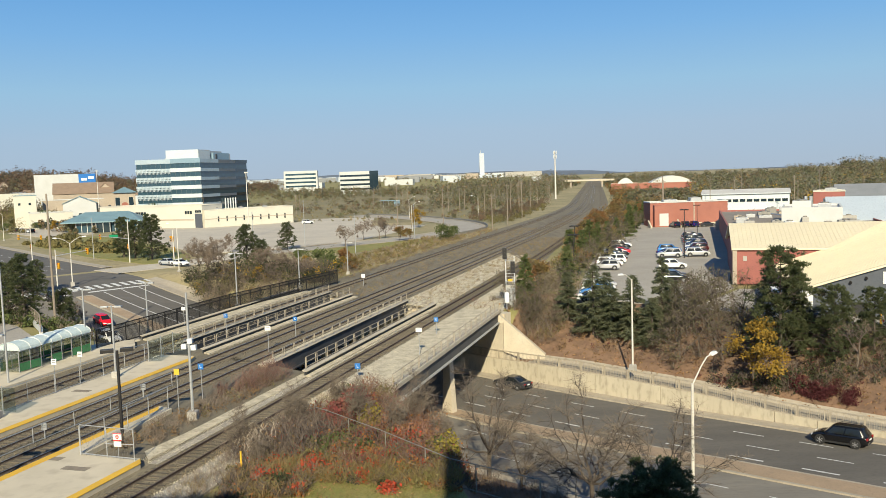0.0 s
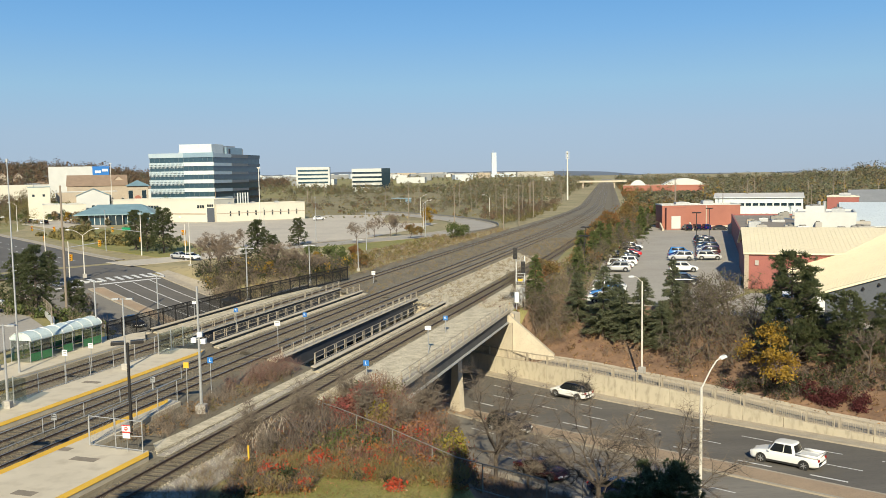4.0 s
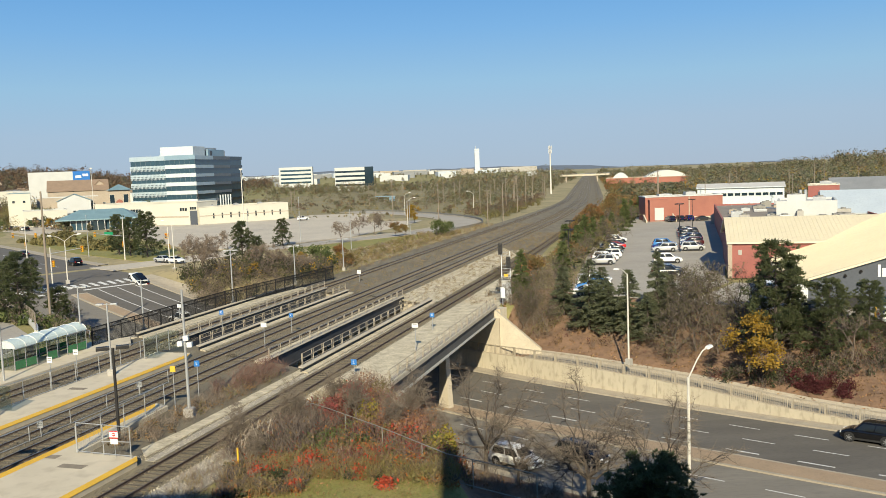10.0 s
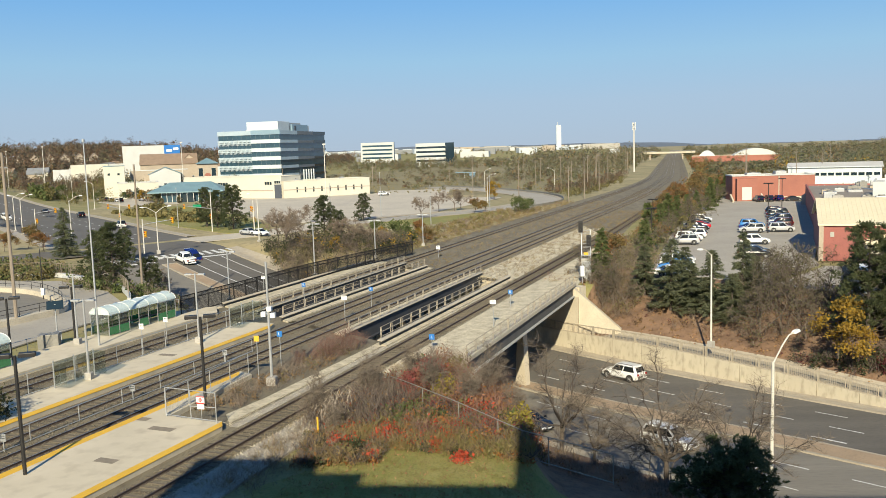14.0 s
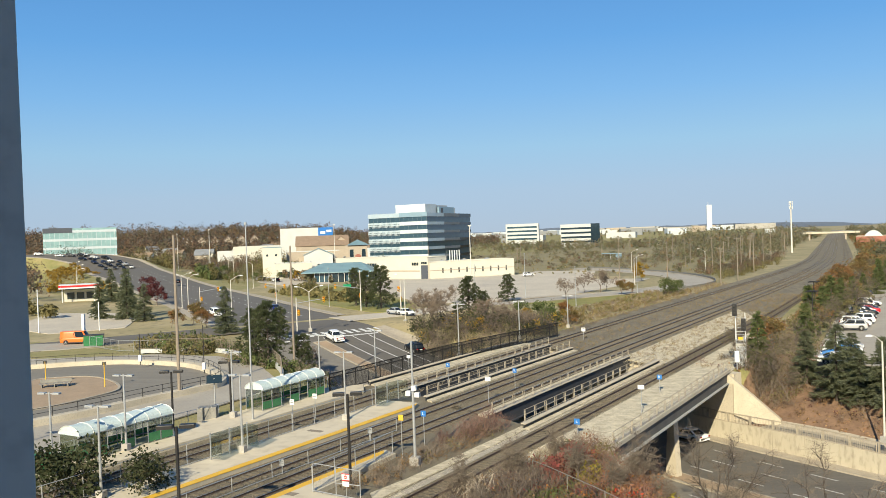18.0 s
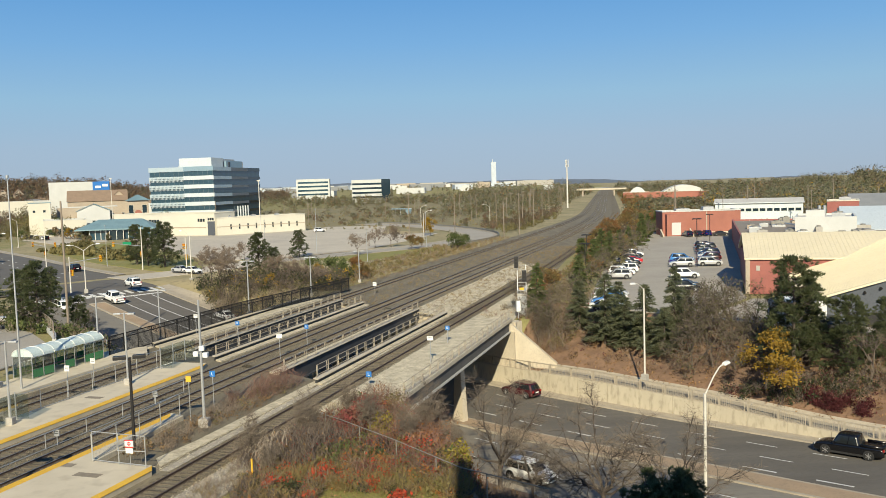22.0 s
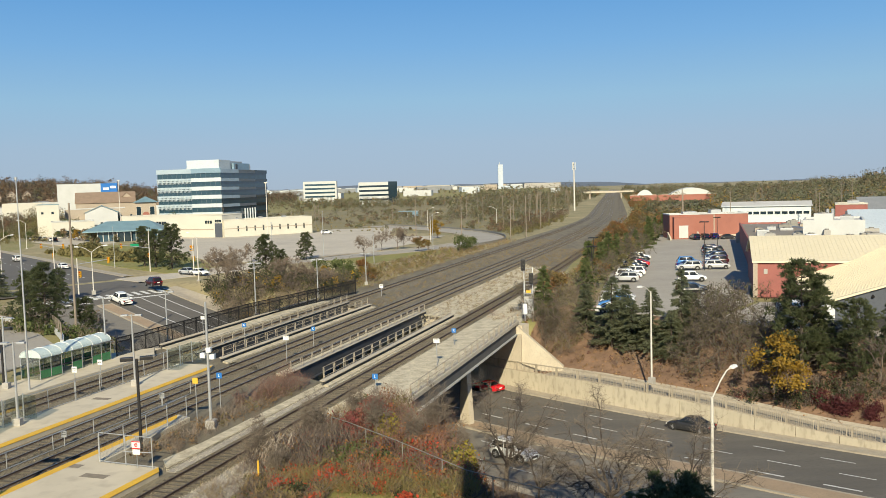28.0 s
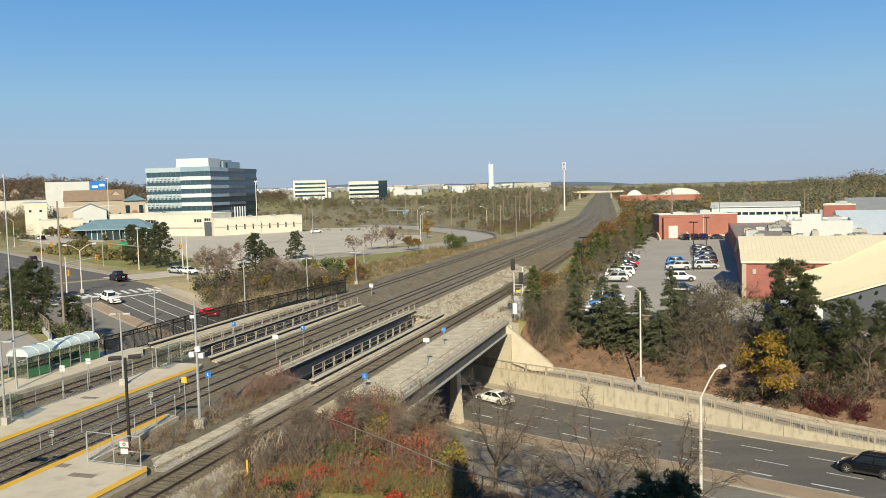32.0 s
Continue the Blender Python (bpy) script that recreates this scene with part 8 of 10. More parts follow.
# dark twigs and leaves: dark shrubs, with their shadows put into the colour
EDGE = [("a", "twig", 0.6, 0.6, 0.02, 26, "straw", 0.0), ("b", "twig", 1.0, 0.6, 0.02, 26, "twig_dark", 0.0), ("c", "leaf", 0.6, 0.10, 0, 26, "leaf_brown", 0.0), ("d", "leaf", 0.45, 0.10, 0, 26, "leaf_olive", 0.0), ("e", "leaf", 0.25, 0.10, 0, 30, "leaf_orange", 0.1), ("f", "leaf", 0.3, 0.10, 0, 30, "leaf_dark", 0.0)]
thicket("lawn_edge_brush", 85, quad_region((-13.2, 50), (-12.8, 44.5), (-8.3, 45.2), (-7.4, 50)), 105, 0.6, EDGE, "mixed dry brush at the lawn's edge", "brush")
thicket("lawn_edge_brush", 86, quad_region((-7.6, 50.5), (-7.6, 47.6), (0.3, 45.2), (0.6, 50)), 110, 0.55, EDGE, "mixed dry brush along the lawn", "brush")
thicket("leaf_litter", 87, quad_region((-12.5, 50), (-12.5, 40.5), (0.4, 40.5), (0.4, 50)), 420, 0.05, [("a", "leaf", 1.0, 0.07, 0, 4, "litter_leaf", 0.0)], "fallen leaves on the grass", "fallen leaves")
far_woods("street_side_trees", 88, quad_region((-262, 500), (-232, 488), (-196, 440), (-214, 430)), 36, 13.5, "wood_far", "tall brown trees before the white store", 0.8, 70)
far_woods("street_side_trees", 89, quad_region((-206, 392), (-196, 380), (-168, 372), (-172, 384)), 16, 10.0, "leaf_olive", "olive trees before the low shops", 0.6, 80)
# ---- paved areas ----
flat("car_park_right", clip_bank([(14, 99), (17.5, 117), (24, 144), (32, 178), (48, 240), (53, 250), (70, 342), (84, 348), (60.8, 248), (84, 250), (74, 228), (50, 148), (41.5, 124), (40.5, 119), (24, 97)]), -0.12, M["lot"], "sun-bleached asphalt car park beside the stores", "car park")
flat("store_yard", clip_bank([(24.5, 96), (41, 118), (62, 110), (56, 84), (40, 88)]), -0.15, M["lot"], "asphalt yard before the slate store", "car park")
flat("car_park_left", [(-61, 209), (-84, 250), (-122, 318), (-150, 352), (-112, 396), (-60, 346), (-56, 372), (-30, 372), (-26, 304), (-6, 300), (-12, 272), (-26, 229), (-41, 210)], -0.17, M["lot_pale"], "wide pale empty car park", "car park")
flat("mall_car_park", [(-205, 420), (-172, 336), (-138, 296), (-128, 312), (-148, 354), (-168, 372), (-196, 400)], -0.18, M["lot_pale"], "pale car park before the strip mall", "car park")
flat("verge", [(-62, 207), (-56, 186), (-66, 186), (-90, 212), (-128, 262), (-122, 300), (-84, 246)], -0.2, M["lawn"], "green grass verge by the crossing", "grass")
setting("ramp_road", ribbon(RAMP, 4.4, -0.17), M["lot"], "curving grey ramp road beside the tracks", "road")


def beside(path, off):
    """The line that runs at a distance to the right of a plan path."""
    out = []
    for k, p in enumerate(path):
        a, b = path[max(0, k - 1)], path[min(len(path) - 1, k + 1)]
        d = math.hypot(b[0] - a[0], b[1] - a[1])
        out.append((p[0] + (b[1] - a[1]) / d * off, p[1] - (b[0] - a[0]) / d * off))
    return out


setting("ramp_kerb", ribbon(beside(RAMP, -5.6), 1.1, -0.09), M["kerb"], "pale concrete walk inside the ramp road's bend", "kerb")
setting("ramp_kerb", ribbon(beside(RAMP[18:], 4.9), 0.5, -0.04), M["kerb"], "pale kerb outside the ramp road's bend", "kerb")
setting("guide_rail", ribbon(beside(RAMP[24:], 6.2), 0.12, 0.45, 0.8), M["galv_dark"], "weathered guide rail round the ramp's bend", "guide rail")
flat("mown_strip", [(-34, 206), (-22, 196), (-4, 222), (4, 236), (-1, 244), (-8, 234), (-18, 222)], -0.24, M["lawn"], "rough green strip between ramp road and tracks", "grass")
flat("vacant_lot", [(-160, 194), (-130, 192), (-112, 158), (-122, 147), (-142, 158)], -0.18, M["lot_pale"], "pale gravel vacant lot by the side street", "lot")
flat("bus_loop", [(-112, 60), (-50, 58), (-45.5, 86), (-47.5, 97), (-54, 106), (-66, 116), (-78, 118), (-112, 108)], -0.1, M["lot"], "pale asphalt bus loop", "bus loop")
flat("forecourt", [(-112, 118), (-100, 124), (-96, 128), (-104, 133), (-120, 128)], -0.16, M["lot"], "asphalt forecourt by the side street", "lot")


def curve_wall(name, path, half, z0, z1, mat_, label, category):
    mb = MB()
    mb.sweep([Vector((x, y, z0)) for x, y in path], [(-half, 0), (-half, z1 - z0), (half, z1 - z0), (half, 0)][::-1])
    return setting(name, mb, mat_, label, category)


ring = spline([(-105, 96), (-92, 101.5), (-81.9, 107), (-74.2, 108.1), (-64.2, 105.3), (-56.4, 98.4), (-52.6, 92), (-53.4, 87.5), (-55.6, 81.5), (-57.6, 75), (-60.3, 69), (-64, 62)])
curve_wall("loop_wall", ring, 0.6, -0.15, 0.55, M["concrete"], "low tan concrete wall curving round the bus loop", "wall")
railing("loop_railing", [(x, y, 0.55) for x, y in ring[::2]], 0.95, 2.6, M["black_metal"], "dark metal railing round the bus loop", 0.03, (1.0, 0.5), None, "railing")
flat("loop_asphalt", ring + [(-100, 62), (-108, 80)], -0.07, M["asphalt_worn"], "grey asphalt inside the bus loop", "bus loop")
isl = spline([(-76.3, 84), (-80, 92), (-79.3, 95.1), (-73.9, 96.5), (-68, 93), (-64.0, 88.5), (-63.6, 84.5), (-65.4, 77), (-70, 74.5), (-76.3, 84)])
mb = MB()
mb.prism(isl[:-1], -0.12, 0.06)
setting("loop_island", mb, M["median"], "tan paved island in the bus loop", "island")
curve_wall("island_kerb", isl, 0.16, -0.12, 0.1, M["kerb"], "pale kerb round the island", "kerb")
guard = spline([(-82, 119.5), (-72.7, 121.9), (-63.7, 117.5), (-55.5, 111), (-49.8, 103), (-47, 97.5)])
curve_wall("guard_kerb", guard, 0.2, -0.2, 0.45, M["white_wall"], "white barrier along the bus lane's bend", "barrier")
railing("yellow_fence", [(x, y, 0.4) for x, y in guard[::2]], 1.5, 2.4, M["wood_pole"], "dull yellow-brown fence on the bus lane's bend", 0.035, (1.0, 0.1), None, "fence", 0.5)
bench = thing("bench", (-73.3, 89.0, 0.06), radians(30), "weathered grey bench on the paved island", "bench")
for y in (-0.35, 0.0, 0.35):
    mb = MB()
    mb.bevel_box(-1.8, y - 0.15, 0.42, 1.8, y + 0.15, 0.48, 0.01)
    part("slat", mb, M["galv_dark"], bench)
for x in (-1.5, 0, 1.5):
    mb = MB()
    mb.box(x - 0.05, -0.5, 0, x + 0.05, 0.5, 0.42)
    part("leg", mb, M["galv_dark"], bench)
mb = MB()
mb.bevel_box(-1.8, 0.52, 0.5, 1.8, 0.58, 0.9, 0.01)
part("backrest", mb, M["galv_dark"], bench)
for x, y in ((-75.5, 90.0), (-66.4, 89.2)):
    st = thing("bus_stop_post", (x, y, 0.06), 0.4, "yellow bus stop post with a small dark panel", "bus stop", "bus stop posts")
    mb = MB()
    mb.cyl((0, 0, 0), (0, 0, 3.0), 0.06, 0.06, 8)
    part("post", mb, M["paint_yellow"], st)
    mb = MB()
    mb.bevel_box(-0.22, -0.05, 2.7, 0.22, 0.05, 3.05, 0.02)
    part("panel", mb, M["trim_black"], st)


# ---- lamps and poles ----
def lamp_post(x, y, z, h, yaw, label, group="platform lamps", mat_=None, foot=True):
    mat_ = mat_ or M["galv"]
    t = thing("platform_lamp", (x, y, z), yaw, label, "lamp post", group)
    if foot:
        mb = MB()
        mb.bevel_box(-0.28, -0.28, 0, 0.28, 0.28, 0.55, 0.06)
        part("footing", mb, M["concrete_grey"], t, "concrete footing")
    mb = MB()
    mb.cyl((0, 0, 0), (0, 0, h), 0.1, 0.07, 10)
    part("pole", mb, mat_, t)
    mb = MB()
    mb.cyl((-0.45, 0, h - 0.1), (0.45, 0, h - 0.1), 0.035, 0.035, 6)
    part("arm", mb, mat_, t)
    for sx in (-1, 1):
        mb = MB()
        mb.bevel_box(sx * 0.62 - 0.3, -0.16, h - 0.16, sx * 0.62 + 0.3, 0.16, h - 0.02, 0.03)
        part("lamp_head", mb, mat_, t)
    return t


for s, q, h in ((62.8, 49.3, 6.4), (49.8, 49.7, 6.3), (36.6, 49.7, 6.3), (72.4, 60.2, 6.5), (59.5, 60.4, 6.4), (46.3, 59.4, 6.3), (38.5, 57.8, 6.3), (83.2, 60.5, 6.2), (103.7, 60.8, 7.6), (123.5, 61.0, 6.3), (142, 60.4, 5.8)):
    p = rp(s, q)
    lamp_post(p.x, p.y, PLAT if s < 80 else -0.3, h, RAIL_YAW + 0.3, "slim galvanised platform lamp with two flat heads")
p = rp(53.3, 35.4)
tl = thing("tall_pole", (p.x, p.y, -0.25), 0, "tall galvanised pole with a speaker bracket on a concrete footing", "pole")
for nm, args, mt in (("pole", ((0, 0, 0), (0, 0, 9.4), 0.12, 0.08, 10), M["galv"]),):
    mb = MB()
    mb.cyl(*args)
    part(nm, mb, mt, tl)
mb = MB()
mb.bevel_box(-0.35, -0.35, -0.1, 0.35, 0.35, 0.7, 0.08)
part("footing", mb, M["concrete_grey"], tl, "concrete footing")
for dx, dz in ((0.35, 5.4), (-0.35, 5.5), (0.1, 5.9)):
    mb = MB()
    mb.bevel_box(dx - 0.18, -0.2, dz - 0.2, dx + 0.18, 0.2, dz + 0.15, 0.04)
    part("speaker", mb, M["sign_white"], tl)
mb = MB()
mb.cyl((-0.5, 0, 5.5), (0.5, 0, 5.5), 0.03, 0.03, 6)
part("bracket", mb, M["galv"], tl)


def black_lamp(x, y, z, h, yaw, label):
    t = thing("black_lamp_post", (x, y, z), yaw, label, "lamp post", "black twin lamps")
    mb = MB()
    mb.cyl((0, 0, 0), (0, 0, h), 0.11, 0.09, 10)
    part("pole", mb, M["black_metal"], t)
    for sx in (-1, 1):
        mb = MB()
        mb.bevel_box(sx * 0.62 - 0.42, -0.22, h - 0.1, sx * 0.62 + 0.42, 0.22, h + 0.14, 0.04)
        part("lamp_head", mb, M["black_metal"], t)


for s, q, h, z in ((47.4, 37.0, 6.35, -0.25), (33.0, 38.0, 6.6, PLAT), (53.0, 61.4, 5.5, 0.0), (60.4, 61.6, 5.3, 0.0), (40, 70, 5.4, -.1)):
    p = rp(s, q)
    black_lamp(p.x, p.y, z, h, 0.35, "black steel lamp post with two box heads")
for x, y, h in ((-71.7, 104.2, 4.4), (-57.9, 97.7, 6.2)):
    t = thing("loop_post", (x, y, 0.4), 0, "thin black post with a white box by the loop", "post", "loop posts")
    mb = MB()
    mb.cyl((0, 0, 0), (0, 0, h), 0.06, 0.05, 8)
    part("pole", mb, M["black_metal"], t)
    mb = MB()
    mb.bevel_box(-0.2, -0.15, 0.5, 0.2, 0.15, 1.4, 0.03)
    part("box", mb, M["sign_white"], t)


def wood_pole(x, y, h, z=LEVEL, arms=1, r=0.16, label="weathered wooden utility pole with a crossarm", yaw=0.5):
    t = thing("utility_pole", (x, y, z), yaw, label, "utility pole", "utility poles")
    mb = MB()
    mb.cyl((0, 0, -0.2), (0, 0, h), r, r * 0.68, 9)
    part("pole", mb, M["wood_pole"], t)
    for k in range(arms):
        mb = MB()
        mb.box(-1.1, -0.05, h - 0.6 - 0.9 * k, 1.1, 0.05, h - 0.47 - 0.9 * k)
        a = part("crossarm", mb, M["wood_pole"], t)
        for dx in (-0.95, -0.4, 0.4, 0.95) if y < 330 and not label.startswith("far") else ():
            mb = MB()
            mb.cyl((dx, 0, h - 0.47 - 0.9 * k), (dx, 0, h - 0.3 - 0.9 * k), 0.05, 0.035, 6)
            part("insulator", mb, M["galv_dark"], a)


p = rp(66.6, 75.9)
wood_pole(p.x, p.y, 17.8, 0.3, 0, 0.2, "tall dark wooden utility pole inside the loop")
wood_pole(-50.7, 109.3, 16.7, -0.4, 0, 0.17, "tall grey wooden pole beside the road")
for i, (x, y, h) in enumerate(((-16.4, 304.2, 14.5), (14.8, 259.3, 11.2), (21, 279, 13.7), (30, 325, 14.6), (39.5, 386, 12.3), (47.3, 428, 15.0), (-0.1, 283.5, 13.1), (2.3, 378, 13.5))):
    wood_pole(x, y, h, LEVEL, 1 + i % 2, 0.16, "pale weathered utility pole in the scrub", 0.3 + 0.2 * i)
rng = random.Random(17)
for i in range(24):
    s = 330 + 24 * i
    p = rp(s, 66 + rng.uniform(-3, 26))
    wood_pole(p.x, p.y, rng.uniform(10, 14), LEVEL, 1, 0.16, "far utility pole along the tracks", rng.uniform(0, 3))
for i in range(14):
    az, dist = radians(rng.uniform(-18, 3)), rng.uniform(380, 640)
    wood_pole(dist * math.sin(az), dist * math.cos(az), rng.uniform(9, 13), LEVEL, 1, 0.15, "far utility pole in the scrubland", rng.uniform(0, 3))
for i in range(12):
    az, dist = radians(rng.uniform(14, 30)), rng.uniform(290, 420)
    wood_pole(dist * math.sin(az), dist * math.cos(az), rng.uniform(11, 15), LEVEL, 1, 0.15, "utility pole behind the stores", rng.uniform(0, 3))
wood_pole(77.5, 300, 13, LEVEL, 1, 0.16, "wooden pole beside the car park's exit")


def street_lamp(x, y, z, h, yaw, reach, label, rise=1.5, mat_=None, twin=False, r=0.11):
    t = thing("street_lamp", (x, y, z), yaw, label, "street lamp", "street lamps")
    mat_ = mat_ or M["pole_white"]
    mb = MB()
    mb.bevel_box(-0.3, -0.3, -0.4, 0.3, 0.3, 0.35, 0.08)
    part("footing", mb, M["concrete_grey"], t, "concrete footing")
    mb = MB()
    mb.cyl((0, 0, 0), (0, 0, h), r, r * 0.72, 10)
    part("pole", mb, mat_, t)
    for sg in ((1, -1) if twin else (1,)):
        mb = MB()
        mb.tube([(0, 0, h - 0.1), (sg * reach * 0.45, 0, h + rise * 0.62), (sg * reach * 0.75, 0, h + rise * 0.95), (sg * reach, 0, h + rise)], 0.05, 7)
        a = part("arm", mb, mat_, t)
        mb = MB()
        x0 = sg * reach
        mb.add([(x0 - 0.1 * sg, -0.16, h + rise - 0.08), (x0 + 0.65 * sg, -0.16, h + rise - 0.02), (x0 + 0.65 * sg, 0.16, h + rise - 0.02), (x0 - 0.1 * sg, 0.16, h + rise - 0.08), (x0, -0.1, h + rise + 0.12), (x0 + 0.55 * sg, -0.1, h + rise + 0.14), (x0 + 0.55 * sg, 0.1, h + rise + 0.14), (x0, 0.1, h + rise + 0.12)],
               ((3, 2, 1, 0), (4, 5, 6, 7), (0, 1, 5, 4), (1, 2, 6, 5), (2, 3, 7, 6), (3, 0, 4, 7)))
        part("lamp_head", mb, M["sign_white"], a)


p = uv(-26.4, 51.6)
street_lamp(p.x, p.y, zr(-26.4) + 0.1, 10.0, math.atan2(UN[1], UN[0]), 2.8, "tall pale street lamp with a curved arm over the road", 1.5, None, False, 0.13)
street_lamp(19.9, 90.6, -4.35, 9.6, math.atan2(-UN[1], -UN[0]), 1.9, "tall pale street lamp on the bank above the road", 0.7)
for x, y, h, yaw, tw in ((-67.1, 152.4, 7.4, 0.6, True), (-52.4, 167.1, 8.6, 2.6, False), (-9.9, 267.2, 8.2, 0.2, False), (-14.0, 350.7, 7.8, 0.4, False), (13.5, 329.3, 8.0, 2.8, False), (-120, 196, 8.5, 0.4, True), (-128, 206, 8.5, 0.4, False), (-100, 182, 8.5, 0.5, False), (-150, 290, 9, 3.4, False), (-185, 340, 9, 3.4, False), (-215, 390, 9, 3.4, False), (-255, 440, 9, 3.4, False), (-205, 262, 9, 0.4, False), (-250, 320, 9, 0.4, False), (-310, 395, 9, 0.4, False)):
    street_lamp(x, y, -0.3, h, yaw, 2.2, "pale street lamp near the crossing" if not tw else "pale twin-armed street lamp by the crossing", 1.0, None, tw)
for x, y, h in ((-84.1, 203.6, 9.7), (-36.2, 221.1, 11.7), (-44, 196, 10), (-8, 232, 9.5), (-38.6, 73.5, 18.5), (-20.5, 196, 9)):
    t = thing("steel_pole", (x, y, -0.3 if y > 80 else PLAT), 0, "plain pale steel pole", "pole", "steel poles")
    mb = MB()
    mb.cyl((0, 0, 0), (0, 0, h), 0.10, 0.045, 9)
    part("pole", mb, M["galv"], t)
    mb = MB()
    mb.cyl((0, 0, h), (0, 0, h + 0.25), 0.13, 0.13, 9)
    part("cap", mb, M["galv"], t)
for x, y, h in ((-60, 262, 20), (-215, 372, 24), (-150, 372, 24), (-300, 480, 24)):
    t = thing("flood_light_mast", (x, y, -0.3), 0.3, "tall slim pale mast", "mast", "tall masts")
    mb = MB()
    mb.cyl((0, 0, 0), (0, 0, h), 0.2, 0.1, 8)
    part("pole", mb, M["pole_white"], t)
    mb = MB()
    mb.box(-0.5, -0.1, h - 0.1, 0.5, 0.1, h + 0.25)
    part("lamp_head", mb, M["pole_white"], t)
ms = thing("antenna_mast", (70.5, 533.4, LEVEL), 0, "tall antenna mast with panel arrays", "mast")
mb = MB()
mb.cyl((0, 0, 0), (0, 0, 30), 0.55, 0.35, 9)
part("pole", mb, M["pole_white"], ms)
for z in (26.5, 29.0):
    for a in range(3):
        mb = MB()
        mb.box(-0.25, 0.9, z - 1.1, 0.25, 1.15, z + 1.1, Matrix.Rotation(a * 2.09, 4, "Z"))
        part("antenna_panel", mb, M["sign_white"], ms)
    mb = MB()
    mb.cyl((0, 0, z - 0.2), (0, 0, z + 0.1), 1.1, 1.1, 12)
    part("platform", mb, M["galv"], ms)


def signal_head(name, parent, x, y, z, yaw=0.0):
    m = Matrix.Translation((x, y, z)) @ Matrix.Rotation(yaw, 4, "Z")
    mb = MB()
    mb.box(-0.2, -0.15, -0.55, 0.2, 0.15, 0.55, m)
    h = part(name, mb, M["signal_yellow"], parent, "yellow traffic signal head")
    for k, c in enumerate(("lamp_red", "trim_black", "trim_black")):
        mb = MB()
        mb.cyl(m @ Vector((0, -0.15, 0.36 - 0.36 * k)), m @ Vector((0, -0.2, 0.36 - 0.36 * k)), 0.12, 0.12, 10)
        part("lens", mb, M[c], h)


def traffic_signal(x, y, h, yaw, arm, label, sign=False, heads=(1.0, 0.55)):
    t = thing("traffic_signal", (x, y, -0.3), yaw, label, "traffic signal", "traffic signals")
    mb = MB()
    mb.cyl((0, 0, 0), (0, 0, h), 0.13, 0.08, 9)
    part("pole", mb, M["pole_white"], t)
    mb = MB()
    mb.tube([(0, 0, 5.4), (arm, 0, 6.0)], 0.07, 7)
    part("mast_arm", mb, M["galv"], t)
    for k in heads:
        signal_head("signal_head", t, arm * k, -0.25, 5.8, -yaw - 0.3)
    signal_head("signal_head", t, 0.35, -0.2, 3.6, -yaw - 0.3)
    if sign:
        mb = MB()
        mb.box(arm * 0.55 - 1.6, -0.1, 5.6, arm * 0.55 + 0.9, -0.04, 6.3)
        part("street_sign", mb, M["sign_green"], t, "green street name sign")
        mb = MB()
        mb.box(arm * 0.55 - 1.3, -0.13, 5.88, arm * 0.55 + 0.6, -0.1, 6.02)
        part("sign_bar", mb, M["sign_white"], t)


traffic_signal(-97.6, 201, 9.1, 2.7, 4.5, "pale traffic signal pole with yellow heads", False, (1.0, -0.7))
traffic_signal(-71, 191.4, 9.7, 2.75, 8.5, "mast-arm traffic signal with a green street sign", True, (1.0,))
traffic_signal(-56.9, 178.5, 7.7, 2.2, 3.0, "traffic signal with clustered yellow heads", False, (0.7, 0.3))
traffic_signal(-68.5, 149.5, 6.5, 0.7, 6.0, "traffic signal at the near corner", False, (0.9,))
traffic_signal(-113, 190, 6.5, 0.7, 5.0, "traffic signal in the avenue's median", False, (0.9,))


# ---- platform fences, signs and shelters ----
def chain_fence(name, path, h, step, label, mat_=None, sag=True):
    """A wire-mesh fence: posts, top rail and a net of thin wires."""
    mat_ = mat_ or M["galv"]
    root = railing(name, path, h, step, mat_, label, 0.03, (1.0, 0.06), None, "fence")
    inv = root.matrix_basis.inverted()
    mb = MB()
    pts = [inv @ Vector(p) for p in path]
    for a, b in zip(pts, pts[1:]):
        L = (b - a).length
        n = int(L / 0.4)
        for i in range(n):
            p, q = a.lerp(b, i / n), a.lerp(b, (i + 1) / n)
            mb.cyl(p, q + Vector((0, 0, h)), 0.004, 0.004, 3, False)
            mb.cyl(p + Vector((0, 0, h)), q, 0.004, 0.004, 3, False)
    tagged(part("wire_mesh", mb, M["galv_dark"], root), kind="stuff")
    return root


chain_fence("platform_fence", [rp(-30, 50.75, PLAT), rp(20, 50.75, PLAT), rp(72, 50.75, PLAT)], 1.7, 3.0, "wire fence along the back of the platform")
chain_fence("track_fence", [rp(-30, 43.05, -0.15), rp(62, 43.05, -0.15)], 1.1, 4.0, "low wire fence between the main tracks")
chain_fence("platform_end_fence", [rp(43.78, 37.35, PLAT), rp(43.5, 33.2, PLAT)], 1.95, 2.1, "wire fence closing the platform's end")
chain_fence("platform_end_fence", [rp(43.9, 37.5, PLAT), rp(54.3, 38.15, PLAT)], 1.7, 2.6, "wire fence along the platform's end")
chain_fence("back_platform_fence", [rp(20, 62.1, -0.1), rp(76, 62.1, -0.1)], 1.5, 3.0, "wire fence behind the glass shelters")
chain_fence("bank_fence", [(-9.4, 58.0, -0.3), (-8.1, 56.6, -0.3), (-4.2, 51.8, -0.3), (-0.1, 46.4, -0.35), (4.5, 42.5, -.3)], 1.6, 4.0, "sagging wire fence through the bushes", M["galv_dark"])
